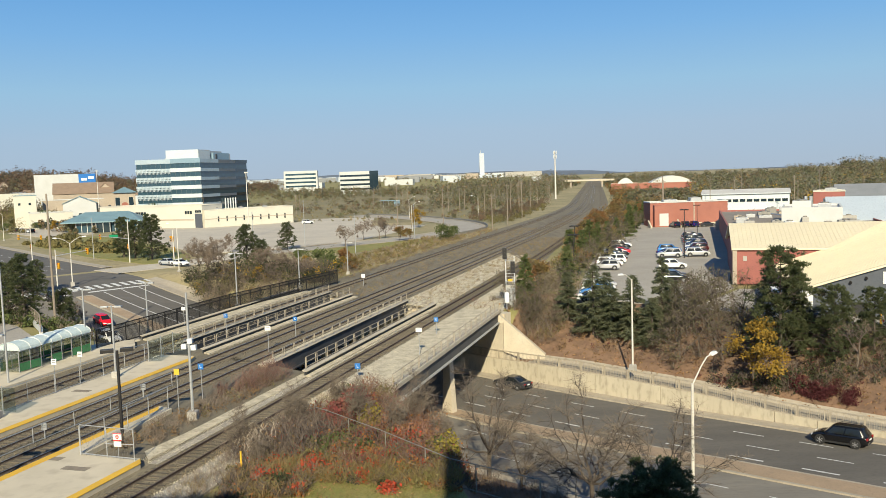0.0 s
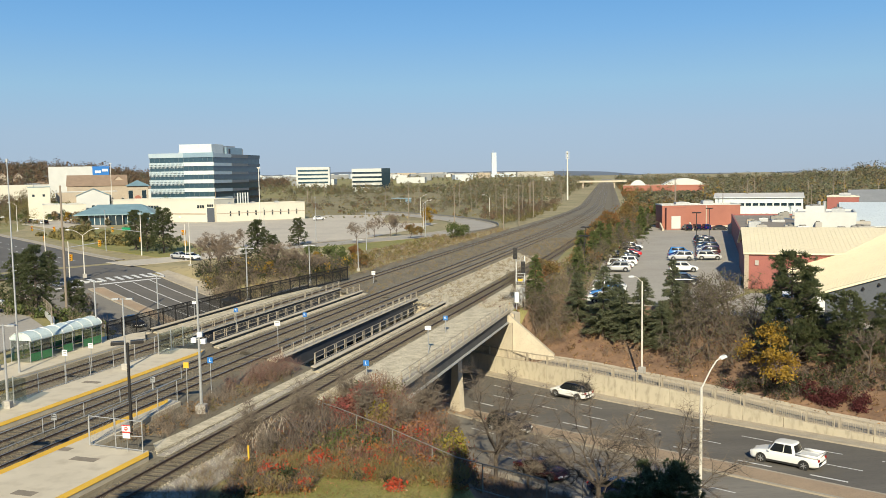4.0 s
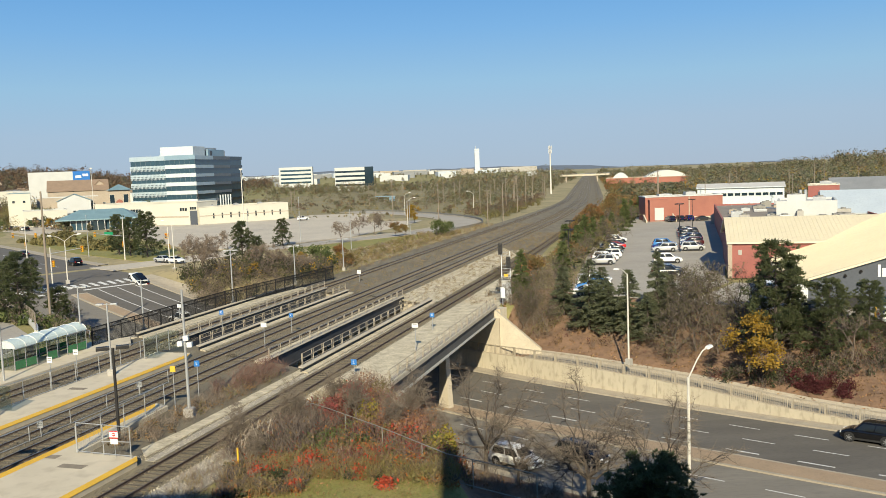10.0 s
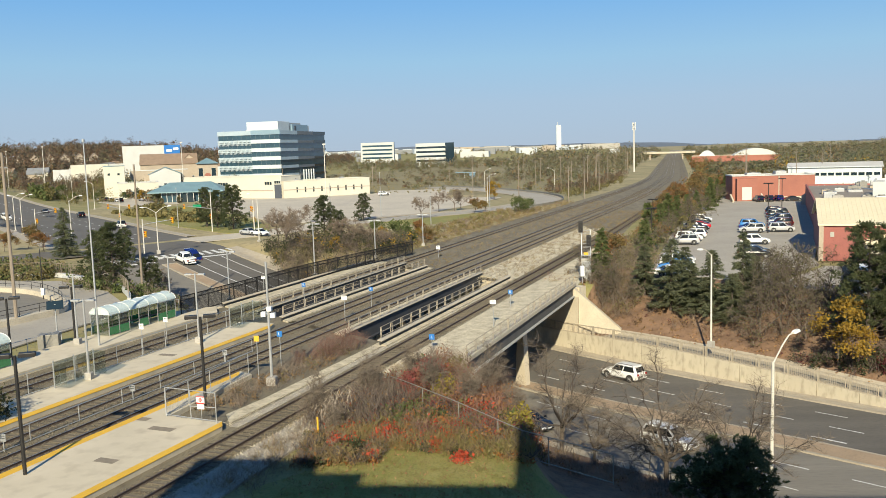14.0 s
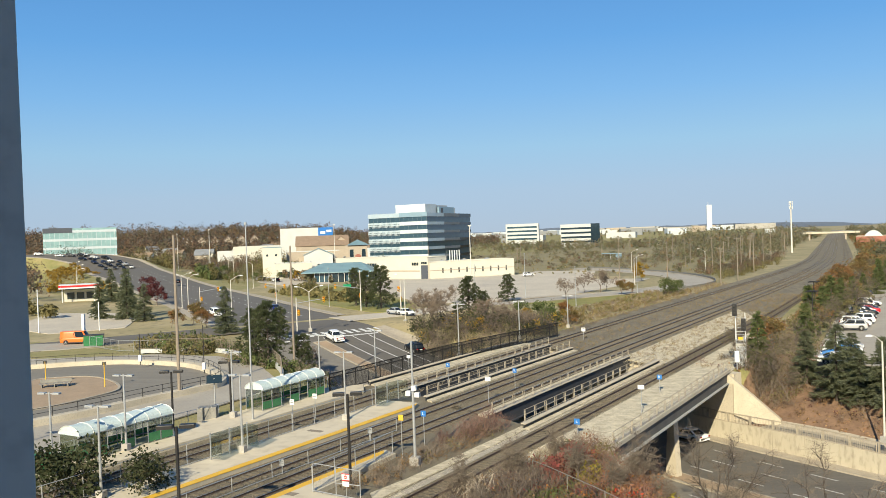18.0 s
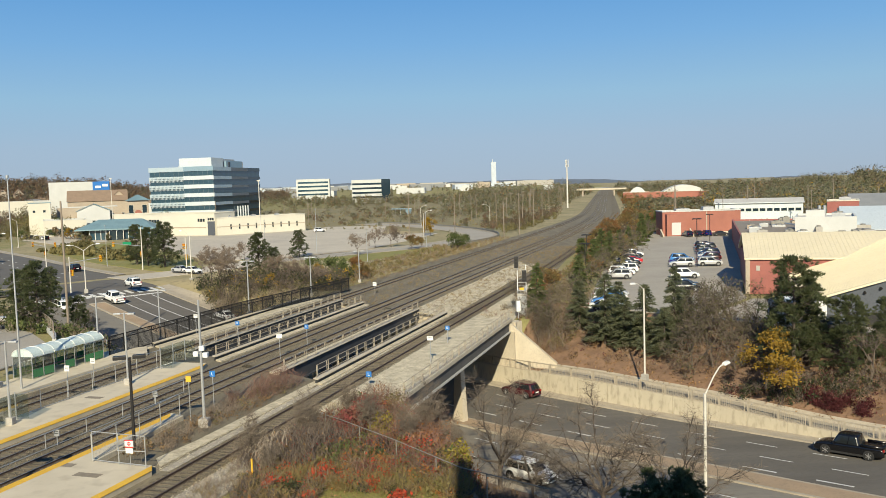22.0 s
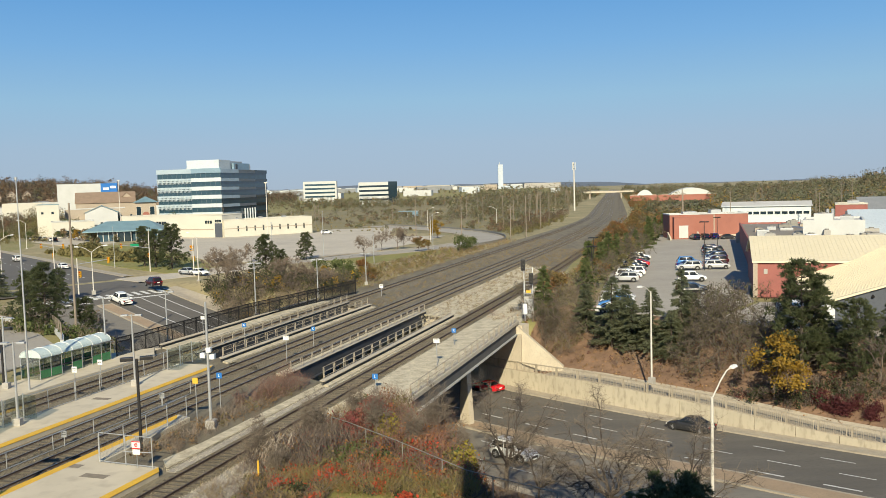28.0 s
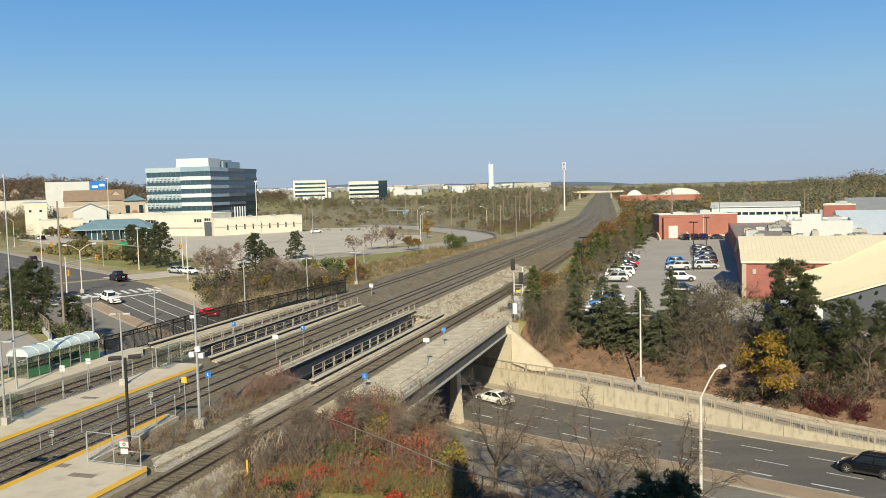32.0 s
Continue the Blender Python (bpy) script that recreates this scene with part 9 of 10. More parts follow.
chain_fence("loop_mesh_fence", [(-98, 128, -0.2), (-88, 122, -0.2), (-79, 121, -0.2)], 1.8, 3.0, "wire fence behind the bus loop")


def black_fence():
    path = [rp(74, 60.2, -0.2), rp(100, 59.9, -0.2), rp(128.5, 56.6, -0.2)]
    root = railing("black_steel_fence", path, 2.3, 2.4, M["fence_black"], "tall black steel fence above the road", 0.06, (0.98, 0.8, 0.12), None, "fence")
    inv = root.matrix_basis.inverted()
    one = MB()
    one.cyl((0, 0, 0.2), (0, 0, 2.25), 0.028, 0.028, 4)
    me = one.mesh("picket", M["fence_black"])
    rest, made = MB(), 0
    for a, b in zip(path, path[1:]):
        n = int((b - a).length / 0.15)
        for i in range(n):
            p = inv @ a.lerp(b, i / n)
            if made < 300:
                o = new("picket", me)
                o.parent = root
                o.matrix_basis = Matrix.Translation(p)
                made += 1
            else:
                rest.cyl(p + Vector((0, 0, 0.2)), p + Vector((0, 0, 2.25)), 0.028, 0.028, 4)
    if rest.v:
        tagged(part("far_picket", rest, M["fence_black"], root), kind="stuff")


black_fence()


def letters(text, size, m, mat_, parent, name="lettering"):
    cu = bpy.data.curves.new(name, "FONT")
    cu.body, cu.size, cu.extrude, cu.align_x, cu.align_y = text, size, 0.004, "CENTER", "CENTER"
    tmp = bpy.data.objects.new(name, cu)
    scene.collection.objects.link(tmp)
    me = bpy.data.meshes.new_from_object(tmp)
    bpy.data.objects.remove(tmp)
    me.transform(m)
    me.materials.clear()
    me.materials.append(mat_)
    return part(name, me, mat_, parent)


FACE = Matrix.Rotation(math.pi / 2, 4, "X")


def post_sign(s, q, h, z, w, hh, mat_, label, text="", yaw=-0.15, tcol=None, bars=0):
    p = rp(s, q)
    t = thing("track_sign", (p.x, p.y, z), yaw, label, "sign", "trackside signs")
    mb = MB()
    mb.cyl((0, 0.03, 0), (0, 0.03, h), 0.035, 0.035, 7)
    part("post", mb, M["galv"], t)
    mb = MB()
    mb.bevel_box(-w / 2, -0.02, h - hh, w / 2, 0.02, h, 0.008)
    pl = part("plate", mb, mat_, t)
    if text:
        letters(text, hh * 0.8, Matrix.Translation((0, -0.026, h - hh / 2)) @ FACE, tcol or M["sign_white"], pl)
    for k in range(bars):
        mb = MB()
        mb.box(-w * 0.35, -0.028, h - hh * (0.3 + 0.3 * k), w * 0.35, -0.021, h - hh * (0.22 + 0.3 * k))
        part("bar", mb, M["trim_black"], pl)


post_sign(57.7, 51.3, 2.7, PLAT, 0.45, 0.5, M["sign_white"], "small white sign on a steel post", bars=2)
post_sign(61.9, 52.2, 2.4, PLAT, 0.45, 0.45, M["sign_white"], "small white sign on a steel post", bars=2)
post_sign(54.5, 37.4, 3.4, -0.2, 0.42, 0.44, M["paint_yellow"], "yellow sign on a tall steel post")
post_sign(58.5, 37.9, 2.9, -0.2, 0.45, 0.47, M["sign_blue"], "blue sign with a white letter", "L")
post_sign(76, 41.3, 2.6, -0.1, 0.6, 0.45, M["sign_white"], "small white sign beside the tracks", bars=1)
post_sign(82.3, 49.8, 2.6, 0.0, 0.45, 0.47, M["sign_blue"], "small blue sign beside the tracks", "K")
post_sign(83.3, 41.9, 2.3, -0.1, 0.45, 0.47, M["sign_blue"], "small blue sign beside the tracks", "K")
post_sign(76.2, 25.4, 2.7, -0.1, 0.6, 0.4, M["sign_white"], "small white sign on the bridge walkway", bars=1)
post_sign(86.7, 26.9, 1.9, -0.1, 0.48, 0.48, M["sign_blue"], "blue sign with a white letter on the bridge", "K")
post_sign(66.3, 27.7, 1.4, -0.1, 0.48, 0.48, M["sign_blue"], "blue sign with a white letter by the siding", "L")
post_sign(125.2, 50.7, 1.9, -0.1, 0.6, 0.6, M["sign_white"], "white sign at the fence's far end", bars=1)
post_sign(88, 58.9, 2.2, 0.1, 0.5, 0.4, M["sign_white"], "small white sign by the black fence", bars=1)
for s in (36, 47, 58):
    post_sign(s, 43.0, 1.1, -0.15, 0.42, 0.46, M["galv"], "white no-trespassing sign on the track fence", bars=2)


def warning_board():
    p = rp(43.38, 34.25)
    t = thing("warning_sign", (p.x, p.y, PLAT), -0.2, "red and white no-entry board on the platform fence", "sign")
    mb = MB()
    mb.bevel_box(-0.29, -0.03, 1.22, 0.29, 0.0, 1.70, 0.01)
    b = part("board", mb, M["sign_white"], t)
    for z0, z1 in ((1.64, 1.70), (1.22, 1.29)):
        mb = MB()
        mb.box(-0.29, -0.036, z0, 0.29, -0.03, z1)
        part("border", mb, M["sign_red"], b)
    mb = MB()
    mb.cyl((0, -0.03, 1.47), (0, -0.04, 1.47), 0.12, 0.12, 16)
    part("disc", mb, M["sign_red"], b)
    mb = MB()
    mb.box(-0.08, -0.046, 1.445, 0.08, -0.04, 1.495)
    part("bar", mb, M["sign_white"], b)
    mb = MB()
    mb.bevel_box(-0.25, -0.03, 0.86, 0.25, 0.0, 1.18, 0.01)
    part("lower_board", mb, M["sign_white"], t)
    mb = MB()
    mb.tube([(-0.9, 0.03, 1.0), (1.05, 0.03, 1.0)], 0.025)
    part("rail", mb, M["galv"], t, "galvanised rail that carries the boards")
    mb = MB()
    mb.cyl((0.0, 0.03, 0), (0.0, 0.03, 1.68), 0.02, 0.02, 6)
    part("post", mb, M["galv"], t)


warning_board()


def shelter(s0, s1, q0, q1, label):
    L, W, hw = s1 - s0, q1 - q0, 2.05
    p = rp(s0, q1, PLAT if q0 < 61 else -0.1)
    t = thing("platform_shelter", p, math.pi / 2 + RAIL_YAW, label, "shelter", "platform shelters")
    # local x along the platform, local y towards the back (negative: towards the tracks)
    n = 7
    for i in range(n + 1):
        for y in (0, W):
            mb = MB()
            mb.box(L * i / n - 0.03, -y - 0.03, 0, L * i / n + 0.03, -y + 0.03, hw)
            part("post", mb, M["galv"], t)
        mb = MB()
        mb.tube([(L * i / n, -W / 2 - (W / 2 + 0.15) * math.cos(math.pi * k / 10), hw + 0.74 * math.sin(math.pi * k / 10)) for k in range(11)], 0.026, 5)
        part("rib", mb, M["sign_white"], t)
    for i in range(n):
        mb = MB()
        for k in range(10):
            a, b = math.pi * k / 10, math.pi * (k + 1) / 10
            pts = [(x, -W / 2 - (W / 2 + 0.12) * math.cos(g), hw + 0.72 * math.sin(g)) for x, g in ((L * i / n, a), (L * (i + 1) / n, a), (L * (i + 1) / n, b), (L * i / n, b))]
            mb.quad(*pts)
        part("roof_panel", mb, M["shelter_roof"], t)
        for y in (0.0, W):
            if y == W and i in (2, 4):
                continue
            mb = MB()
            mb.box(L * i / n + 0.06, -y - 0.012, 0.1, L * (i + 1) / n - 0.06, -y + 0.012, 0.85)
            part("lower_panel", mb, M["green_panel"], t, "green lower panel")
            mb = MB()
            mb.box(L * i / n + 0.06, -y - 0.008, 0.9, L * (i + 1) / n - 0.06, -y + 0.008, hw - 0.1)
            part("pane", mb, M["pane"], t)
            mb = MB()
            mb.box(L * i / n, -y - 0.03, hw - 0.1, L * (i + 1) / n, -y + 0.03, hw)
            part("beam", mb, M["sign_white"], t)
    for x in (0.0, L):
        mb = MB()
        mb.add([(x, -W / 2, hw)] + [(x, -W / 2 - (W / 2 + 0.1) * math.cos(math.pi * k / 10), hw + 0.7 * math.sin(math.pi * k / 10)) for k in range(11)], [(0, k + 1, k + 2) for k in range(10)])
        part("gable_panel", mb, M["shelter_roof"], t)
        mb = MB()
        mb.box(x - 0.01, -W + 0.05, 0.1, x + 0.01, -0.05, hw - 0.05)
        part("end_pane", mb, M["pane"], t)
    mb = MB()
    mb.bevel_box(0.8, -0.6, 0.4, L - 0.8, -0.25, 0.46, 0.01)
    part("seat", mb, M["galv_dark"], t)
    mb = MB()
    mb.box(L * 0.2, -W + 0.3, 0.9, L * 0.2 + 0.9, -W + 0.36, 2.0)
    part("notice", mb, M["tan_wall"], t)


def clear_pane(name, tint):
    mt, nt, bs = nodes_of(name)
    gl = nt.nodes.new("ShaderNodeBsdfGlossy")
    gl.inputs["Roughness"].default_value = 0.05
    tr = nt.nodes.new("ShaderNodeBsdfTransparent")
    tr.inputs["Color"].default_value = (*tint, 1)
    ms_ = nt.nodes.new("ShaderNodeMixShader")
    ms_.inputs[0].default_value = 0.27
    nt.links.new(tr.outputs[0], ms_.inputs[1])
    nt.links.new(gl.outputs[0], ms_.inputs[2])
    nt.links.new(ms_.outputs[0], nt.nodes["Material Output"].inputs["Surface"])
    return mt


M["pane"] = clear_pane("shelter_glass", (0.86, 0.91, 0.89))
shelter(42.0, 51.4, 59.6, 61.9, "glass platform shelter with green panels and a vaulted roof")
shelter(62.9, 72.6, 59.8, 62.0, "glass platform shelter with green panels and a vaulted roof")
shelter(20.0, 29.4, 59.6, 61.9, "glass platform shelter with green panels and a vaulted roof")


def wind_screen(s, q, label):
    p = rp(s, q, PLAT)
    t = thing("wind_screen", p, math.pi / 2 + RAIL_YAW, label, "wind screen", "platform wind screens")
    for x in (0, 2.0, 4.0):
        mb = MB()
        mb.box(x - 0.04, -0.04, 0, x + 0.04, 0.04, 2.1)
        part("post", mb, M["galv"], t)
    for x in (0, 2.0):
        mb = MB()
        mb.box(x + 0.05, -0.01, 0.2, x + 1.95, 0.01, 2.0)
        part("pane", mb, M["pane"], t)
    for x in (0, 4.0):
        mb = MB()
        mb.box(x - 0.01, -1.2, 0.2, x + 0.01, -0.05, 2.0)
        part("end_pane", mb, M["pane"], t)


wind_screen(47, 50.3, "clear glass wind screen on the platform")
wind_screen(69, 50.3, "clear glass wind screen on the platform")
for s, q, nm, mt in ((39.5, 60.8, "green recycling bin on the platform", "net_green"),):
    p = rp(s, q, PLAT)
    t = thing("recycling_bin", p, 0.4, nm, "bin")
    mb = MB()
    mb.bevel_box(-0.7, -0.5, 0, 0.7, 0.5, 0.95, 0.05)
    part("body", mb, M[mt], t)
    mb = MB()
    mb.bevel_box(-0.75, -0.55, 0.95, 0.75, 0.55, 1.08, 0.04)
    part("lid", mb, M[mt], t)
p = rp(58.5, 62.8)
kx = thing("ticket_cabinet", (p.x, p.y, -0.1), 0.3, "low grey ticket machine cabinet", "cabinet")
mb = MB()
mb.bevel_box(-0.9, -0.6, 0, 0.9, 0.6, 1.3, 0.05)
part("body", mb, M["galv_dark"], kx)
p = rp(60.8, 64.2)
sp = thing("solar_sign", (p.x, p.y, -0.1), 0.5, "white post with a tilted dark panel", "sign post")
mb = MB()
mb.cyl((0, 0, 0), (0, 0, 3.6), 0.07, 0.07, 8)
part("post", mb, M["galv"], sp)
mb = MB()
mb.bevel_box(-0.75, -0.5, 3.5, 0.75, 0.5, 3.56, 0.02, Matrix.Translation((0, 0, 3.5)) @ Matrix.Rotation(0.75, 4, "X") @ Matrix.Translation((0, 0, -3.5)))
part("panel", mb, M["glass_dark"], sp)
mb = MB()
mb.bevel_box(-0.35, -0.35, 0, 0.35, 0.35, 0.9, 0.06)
part("footing", mb, M["sign_white"], sp)
db = thing("dumpster", (-98.1, 129.3, -0.2), 0.5, "dark green waste container", "container")
mb = MB()
mb.bevel_box(-1.6, -0.9, 0, 1.6, 0.9, 1.8, 0.08)
part("body", mb, M["green_panel"], db)
mb = MB()
mb.bevel_box(-1.65, -0.95, 1.8, 1.65, 0.95, 1.92, 0.05)
part("lid", mb, M["trim_black"], db)
for x, y, h in ((-103.7, 133.9, 5.2), (-126, 148.8, 9.0), (-114.5, 152.8, 6.0)):
    t = thing("white_post", (x, y, -0.25), 0, "white roadside sign post", "post", "roadside posts")
    mb = MB()
    w = 0.28 if h < 5.5 else 0.09
    mb.box(-w, -w * 0.7, 0, w, w * 0.7, h)
    part("post", mb, M["sign_white"], t)


# ---- railway signal beside the bridge ----
def rail_signal():
    p = rp(107.5, 23.1)
    t = thing("railway_signal", (p.x, p.y, -0.3), -0.1, "railway signal with black heads on a grey cabinet", "railway signal")
    mb = MB()
    mb.bevel_box(-0.62, -0.55, 0, 0.62, 0.55, 2.9, 0.06)
    c = part("cabinet", mb, M["concrete_grey"], t)
    mb = MB()
    mb.box(-0.55, -0.58, 0.3, 0.55, -0.55, 2.6)
    part("door", mb, M["galv"], c)
    for x in (-0.55, 0.55):
        mb = MB()
        mb.cyl((x, 0, 2.9), (x, 0, 6.6), 0.06, 0.06, 7)
        part("mast", mb, M["sign_white"], t)
    for k in range(9):
        mb = MB()
        mb.cyl((-0.55, 0, 3.1 + 0.42 * k), (0.55, 0, 3.1 + 0.42 * k), 0.02, 0.02, 5)
        part("rung", mb, M["galv"], t)
    mb = MB()
    mb.box(-0.6, -0.7, 3.3, 0.6, 0.3, 3.36)
    g = part("platform", mb, M["galv"], t)
    mb = MB()
    mb.box(-0.28, -0.74, 3.4, 0.28, -0.7, 3.72)
    part("plate", mb, M["paint_yellow"], g, "yellow number plate without readable figures")
    for x, z in ((0.35, 5.2), (-0.65, 7.0)):
        mb = MB()
        mb.bevel_box(x - 0.28, -0.55, z - 0.75, x + 0.28, -0.35, z + 0.75, 0.06)
        h = part("signal_head", mb, M["black_metal"], t)
        for k in (-0.45, 0, 0.45):
            mb = MB()
            mb.cyl((x, -0.55, z + k), (x, -0.75, z + k), 0.13, 0.13, 10)
            part("hood", mb, M["black_metal"], h)
    mb = MB()
    mb.tube([(-0.6, -0.7, 3.4), (-0.6, -0.7, 4.4), (0.6, -0.7, 4.4), (0.6, -0.7, 3.4)], 0.02, 5)
    part("guard_rail", mb, M["sign_white"], t)
    p2 = rp(104.6, 23.0)
    bx = thing("relay_box", (p2.x, p2.y, -0.2), 0.2, "white relay box on a post", "box")
    mb = MB()
    mb.bevel_box(-0.24, -0.22, 0.9, 0.24, 0.22, 2.2, 0.05)
    part("body", mb, M["sign_white"], bx)
    mb = MB()
    mb.cyl((0, 0, 0), (0, 0, 0.9), 0.07, 0.07, 8)
    part("post", mb, M["galv"], bx)


rail_signal()
mk = thing("marker_post", (*rp(44.3, 26.3)[:2], -0.3), 0, "yellow marker post beside the siding", "marker")
mb = MB()
mb.cyl((0, 0, 0), (0, 0, 1.2), 0.06, 0.06, 8)
part("post", mb, M["paint_yellow"], mk)
# lot lamps and small white house among the pines
for x, y, h in ((45.4, 160.7, 9.2), (61, 205, 8), (23, 150, 7.5), (20.6, 136, 7)):
    t = thing("car_park_lamp", (x, y, -0.15), 0.4, "dark car park lamp post with crossed arms", "lamp post", "car park lamps")
    mb = MB()
    mb.cyl((0, 0, 0), (0, 0, h), 0.09, 0.07, 8)
    part("pole", mb, M["black_metal"], t)
    for a in (0, math.pi / 2):
        mb = MB()
        mb.box(-1.0, -0.12, h - 0.12, 1.0, 0.12, h + 0.05, Matrix.Rotation(a, 4, "Z"))
        part("lamp_head", mb, M["black_metal"], t)
tr = thing("white_trailer", (37.5, 94, -0.3), 0.5, "white trailer seen between the pines", "trailer")
mb = MB()
mb.bevel_box(-1.6, -2.6, 0.5, 1.6, 2.6, 3.4, 0.12)
part("body", mb, M["sign_white"], tr)
for x in (-1.5, 1.3):
    mb = MB()
    mb.cyl((x, 0, 0.35), (x + 0.22, 0, 0.35), 0.35, 0.35, 12)
    part("wheel", mb, M["tyre"], tr)
for k, (x, y) in enumerate(((45.6, 88.6), (47.6, 87.5), (49.6, 86.4))):
    t = thing("bollard", (x, y, -0.15), 0, "yellow steel bollard before the store", "bollard", "yellow bollards")
    mb = MB()
    mb.cyl((0, 0, 0), (0, 0, 1.2), 0.12, 0.12, 10)
    part("post", mb, M["paint_yellow"], t)


# the window jamb beside the viewpoint; its near-white colour stands in for room light
mb = MB()
a, b = Vector((-0.6532, 0.7572, 0)), Vector((-0.76, 0.65, 0))
e0, e1 = a.normalized() * 0.75, b.normalized() * 0.75
mb.prism([(e0.x, e0.y), (e0.x * 1.12, e0.y * 1.12), (e1.x * 1.12, e1.y * 1.12), (e1.x, e1.y)], 15.6, 18.6)
setting("window_frame", mb, M["frame_lit"], "window jamb beside the viewpoint, coloured pale for room light", "window frame")
# ---- vehicles ----
SHAPES = {
    # length, width, belt height, roof height, hood start, windscreen base, roof front, roof rear, rear glass base, deck height
    "sedan": (4.8, 1.84, 0.90, 1.42, 2.35, 1.25, 0.28, -0.80, -1.95, 0.98),
    "suv": (4.75, 1.92, 1.08, 1.74, 2.35, 1.20, 0.45, -1.85, -2.25, 1.12),
    "hatch": (3.9, 1.72, 0.96, 1.52, 1.95, 1.15, 0.30, -1.35, -1.80, 1.02),
    "pickup": (5.8, 2.0, 1.12, 1.9, 2.9, 1.3, 0.75, -0.75, -1.0, 1.15),
    "sports": (4.5, 1.92, 0.80, 1.2, 2.25, 1.0, 0.15, -0.7, -1.6, 0.85),
    "van": (5.6, 2.0, 1.25, 2.35, 2.8, 2.0, 1.35, -2.7, -2.8, 1.25),
}
CAR_PARTS = {}


def body_height(kind, x):
    """Top of the body at x, without the cabin: tail, belt line, bonnet and nose."""
    L, W, belt, roof, _, wb, rf, rr, rb, deck = SHAPES[kind]
    h = L / 2
    nose = 0.30 if kind in ("suv", "pickup", "van") else 0.36
    return lerp(x, (-h, -h + 0.05, -h + 0.22, -h + 0.6, rb, 0.0, wb, wb + (h - wb) * 0.45, h - 0.42, h - 0.16, h - 0.03, h),
                (deck * 0.66, deck * 0.86, deck * 0.97, deck, deck, belt, belt + 0.01, belt - 0.06, belt - 0.15, belt - nose * 0.85, belt - nose * 1.25, belt - nose * 1.6))


def body_width(kind, x):
    L, W = SHAPES[kind][:2]
    h = L / 2
    return W / 2 * lerp(x, (-h, -h + 0.12, -h + 0.5, -h + 1.1, h - 1.3, h - 0.55, h - 0.2, h - 0.05, h), (0.80, 0.90, 0.965, 1.0, 1.0, 0.965, 0.89, 0.78, 0.66))


def car_meshes(kind):
    if kind in CAR_PARTS:
        return CAR_PARTS[kind]
    L, W, belt, roof, _, wb, rf, rr, rb, deck = SHAPES[kind]
    h, w = L / 2, W / 2
    out = {}
    tall = kind in ("suv", "pickup", "van")
    r = 0.39 if tall else 0.33
    low = 0.27 if tall else 0.2
    # body: rounded rings set close together along the length
    xs = sorted(set([-h, -h + 0.04, -h + 0.12, -h + 0.25, h - 0.25, h - 0.12, h - 0.04, h] + [-h + 0.45 + (L - 0.9) * k / 14 for k in range(15)]))
    side = ((0.82, 0.0), (0.95, 0.04), (0.985, 0.22), (1.0, 0.52), (0.985, 0.76), (0.955, 0.90), (0.88, 0.975), (0.62, 1.0), (0.25, 1.012))
    mb = MB()
    vs = []
    for x in xs:
        hw, zt = body_width(kind, x), body_height(kind, x)
        zb = low + 0.14 * max(0.0, (abs(x) - h + 0.35) / 0.35)
        half = [(hw * a, zb + (zt - zb) * b) for a, b in side]
        vs += [(x, -y, z) for y, z in half] + [(x, y, z) for y, z in half[::-1]]
    n = 2 * len(side)
    fs = []
    for i in range(len(xs) - 1):
        for k in range(n):
            fs.append((i * n + k, (i + 1) * n + k, (i + 1) * n + (k + 1) % n, i * n + (k + 1) % n))
    fs += [tuple(range(n - 1, -1, -1)), tuple(range(len(vs) - n, len(vs)))]
    mb.add(vs, [f[::-1] for f in fs])
    if kind == "pickup":
        mb.box(-h + 0.1, -w * 0.97, deck - 0.06, rb - 0.1, -w * 0.85, deck + 0.16)
        mb.box(-h + 0.1, w * 0.85, deck - 0.06, rb - 0.1, w * 0.97, deck + 0.16)
        mb.box(-h + 0.02, -w * 0.9, deck - 0.06, -h + 0.12, w * 0.9, deck + 0.16)
    out["body"] = mb.mesh("body", PAINTS["white"], True)

    # cabin: a rounded shell between belt and roof; a runs round it, t from belt to eaves
    zb, zt = min(belt, deck) - 0.05, roof - 0.07

    def shell(a, t, off=0.0):
        x0, x1 = rb + (rr - rb) * t ** 0.9, wb + (rf - wb) * t ** 0.92
        hw = w * (0.945 + (0.77 - 0.945) * t ** 1.15) + off
        x0, x1 = x0 - off, x1 + off
        k, f = int(a) % 4, a - int(a)
        if k == 0:
            x, y = x0 + (x1 - x0) * f, -hw * (1 - 0.10 * abs(2 * f - 1) ** 4)
        elif k == 2:
            x, y = x1 + (x0 - x1) * f, hw * (1 - 0.10 * abs(2 * f - 1) ** 4)
        elif k == 1:
            y = -hw * 0.90 + 1.8 * hw * f
            x = x1 + 0.16 * (1 - (2 * f - 1) ** 2)
        else:
            y = hw * 0.90 - 1.8 * hw * f
            x = x0 - 0.10 * (1 - (2 * f - 1) ** 2)
        return Vector((x, y, zb + (zt - zb) * t))
    mb = MB()
    ring = [k + f / 6 for k in range(4) for f in range(6)]
    rows = [[shell(a, t) for a in ring] for t in (0.0, 0.25, 0.5, 0.75, 1.0)]
    mid = Vector(((rr + rf) / 2, 0, roof))
    for k, z in ((0.95, roof - 0.03), (0.82, roof - 0.008), (0.45, roof)):
        rows.append([Vector((mid.x + (p.x - mid.x) * k, p.y * k, z)) for p in rows[4]])
    m = len(ring)
    mb.add([p for row in rows for p in row], [(i * m + k, i * m + (k + 1) % m, (i + 1) * m + (k + 1) % m, (i + 1) * m + k) for i in range(len(rows) - 1) for k in range(m)] + [tuple(range((len(rows) - 1) * m, len(rows) * m))])
    out["roof"] = mb.mesh("roof", PAINTS["white"], True)

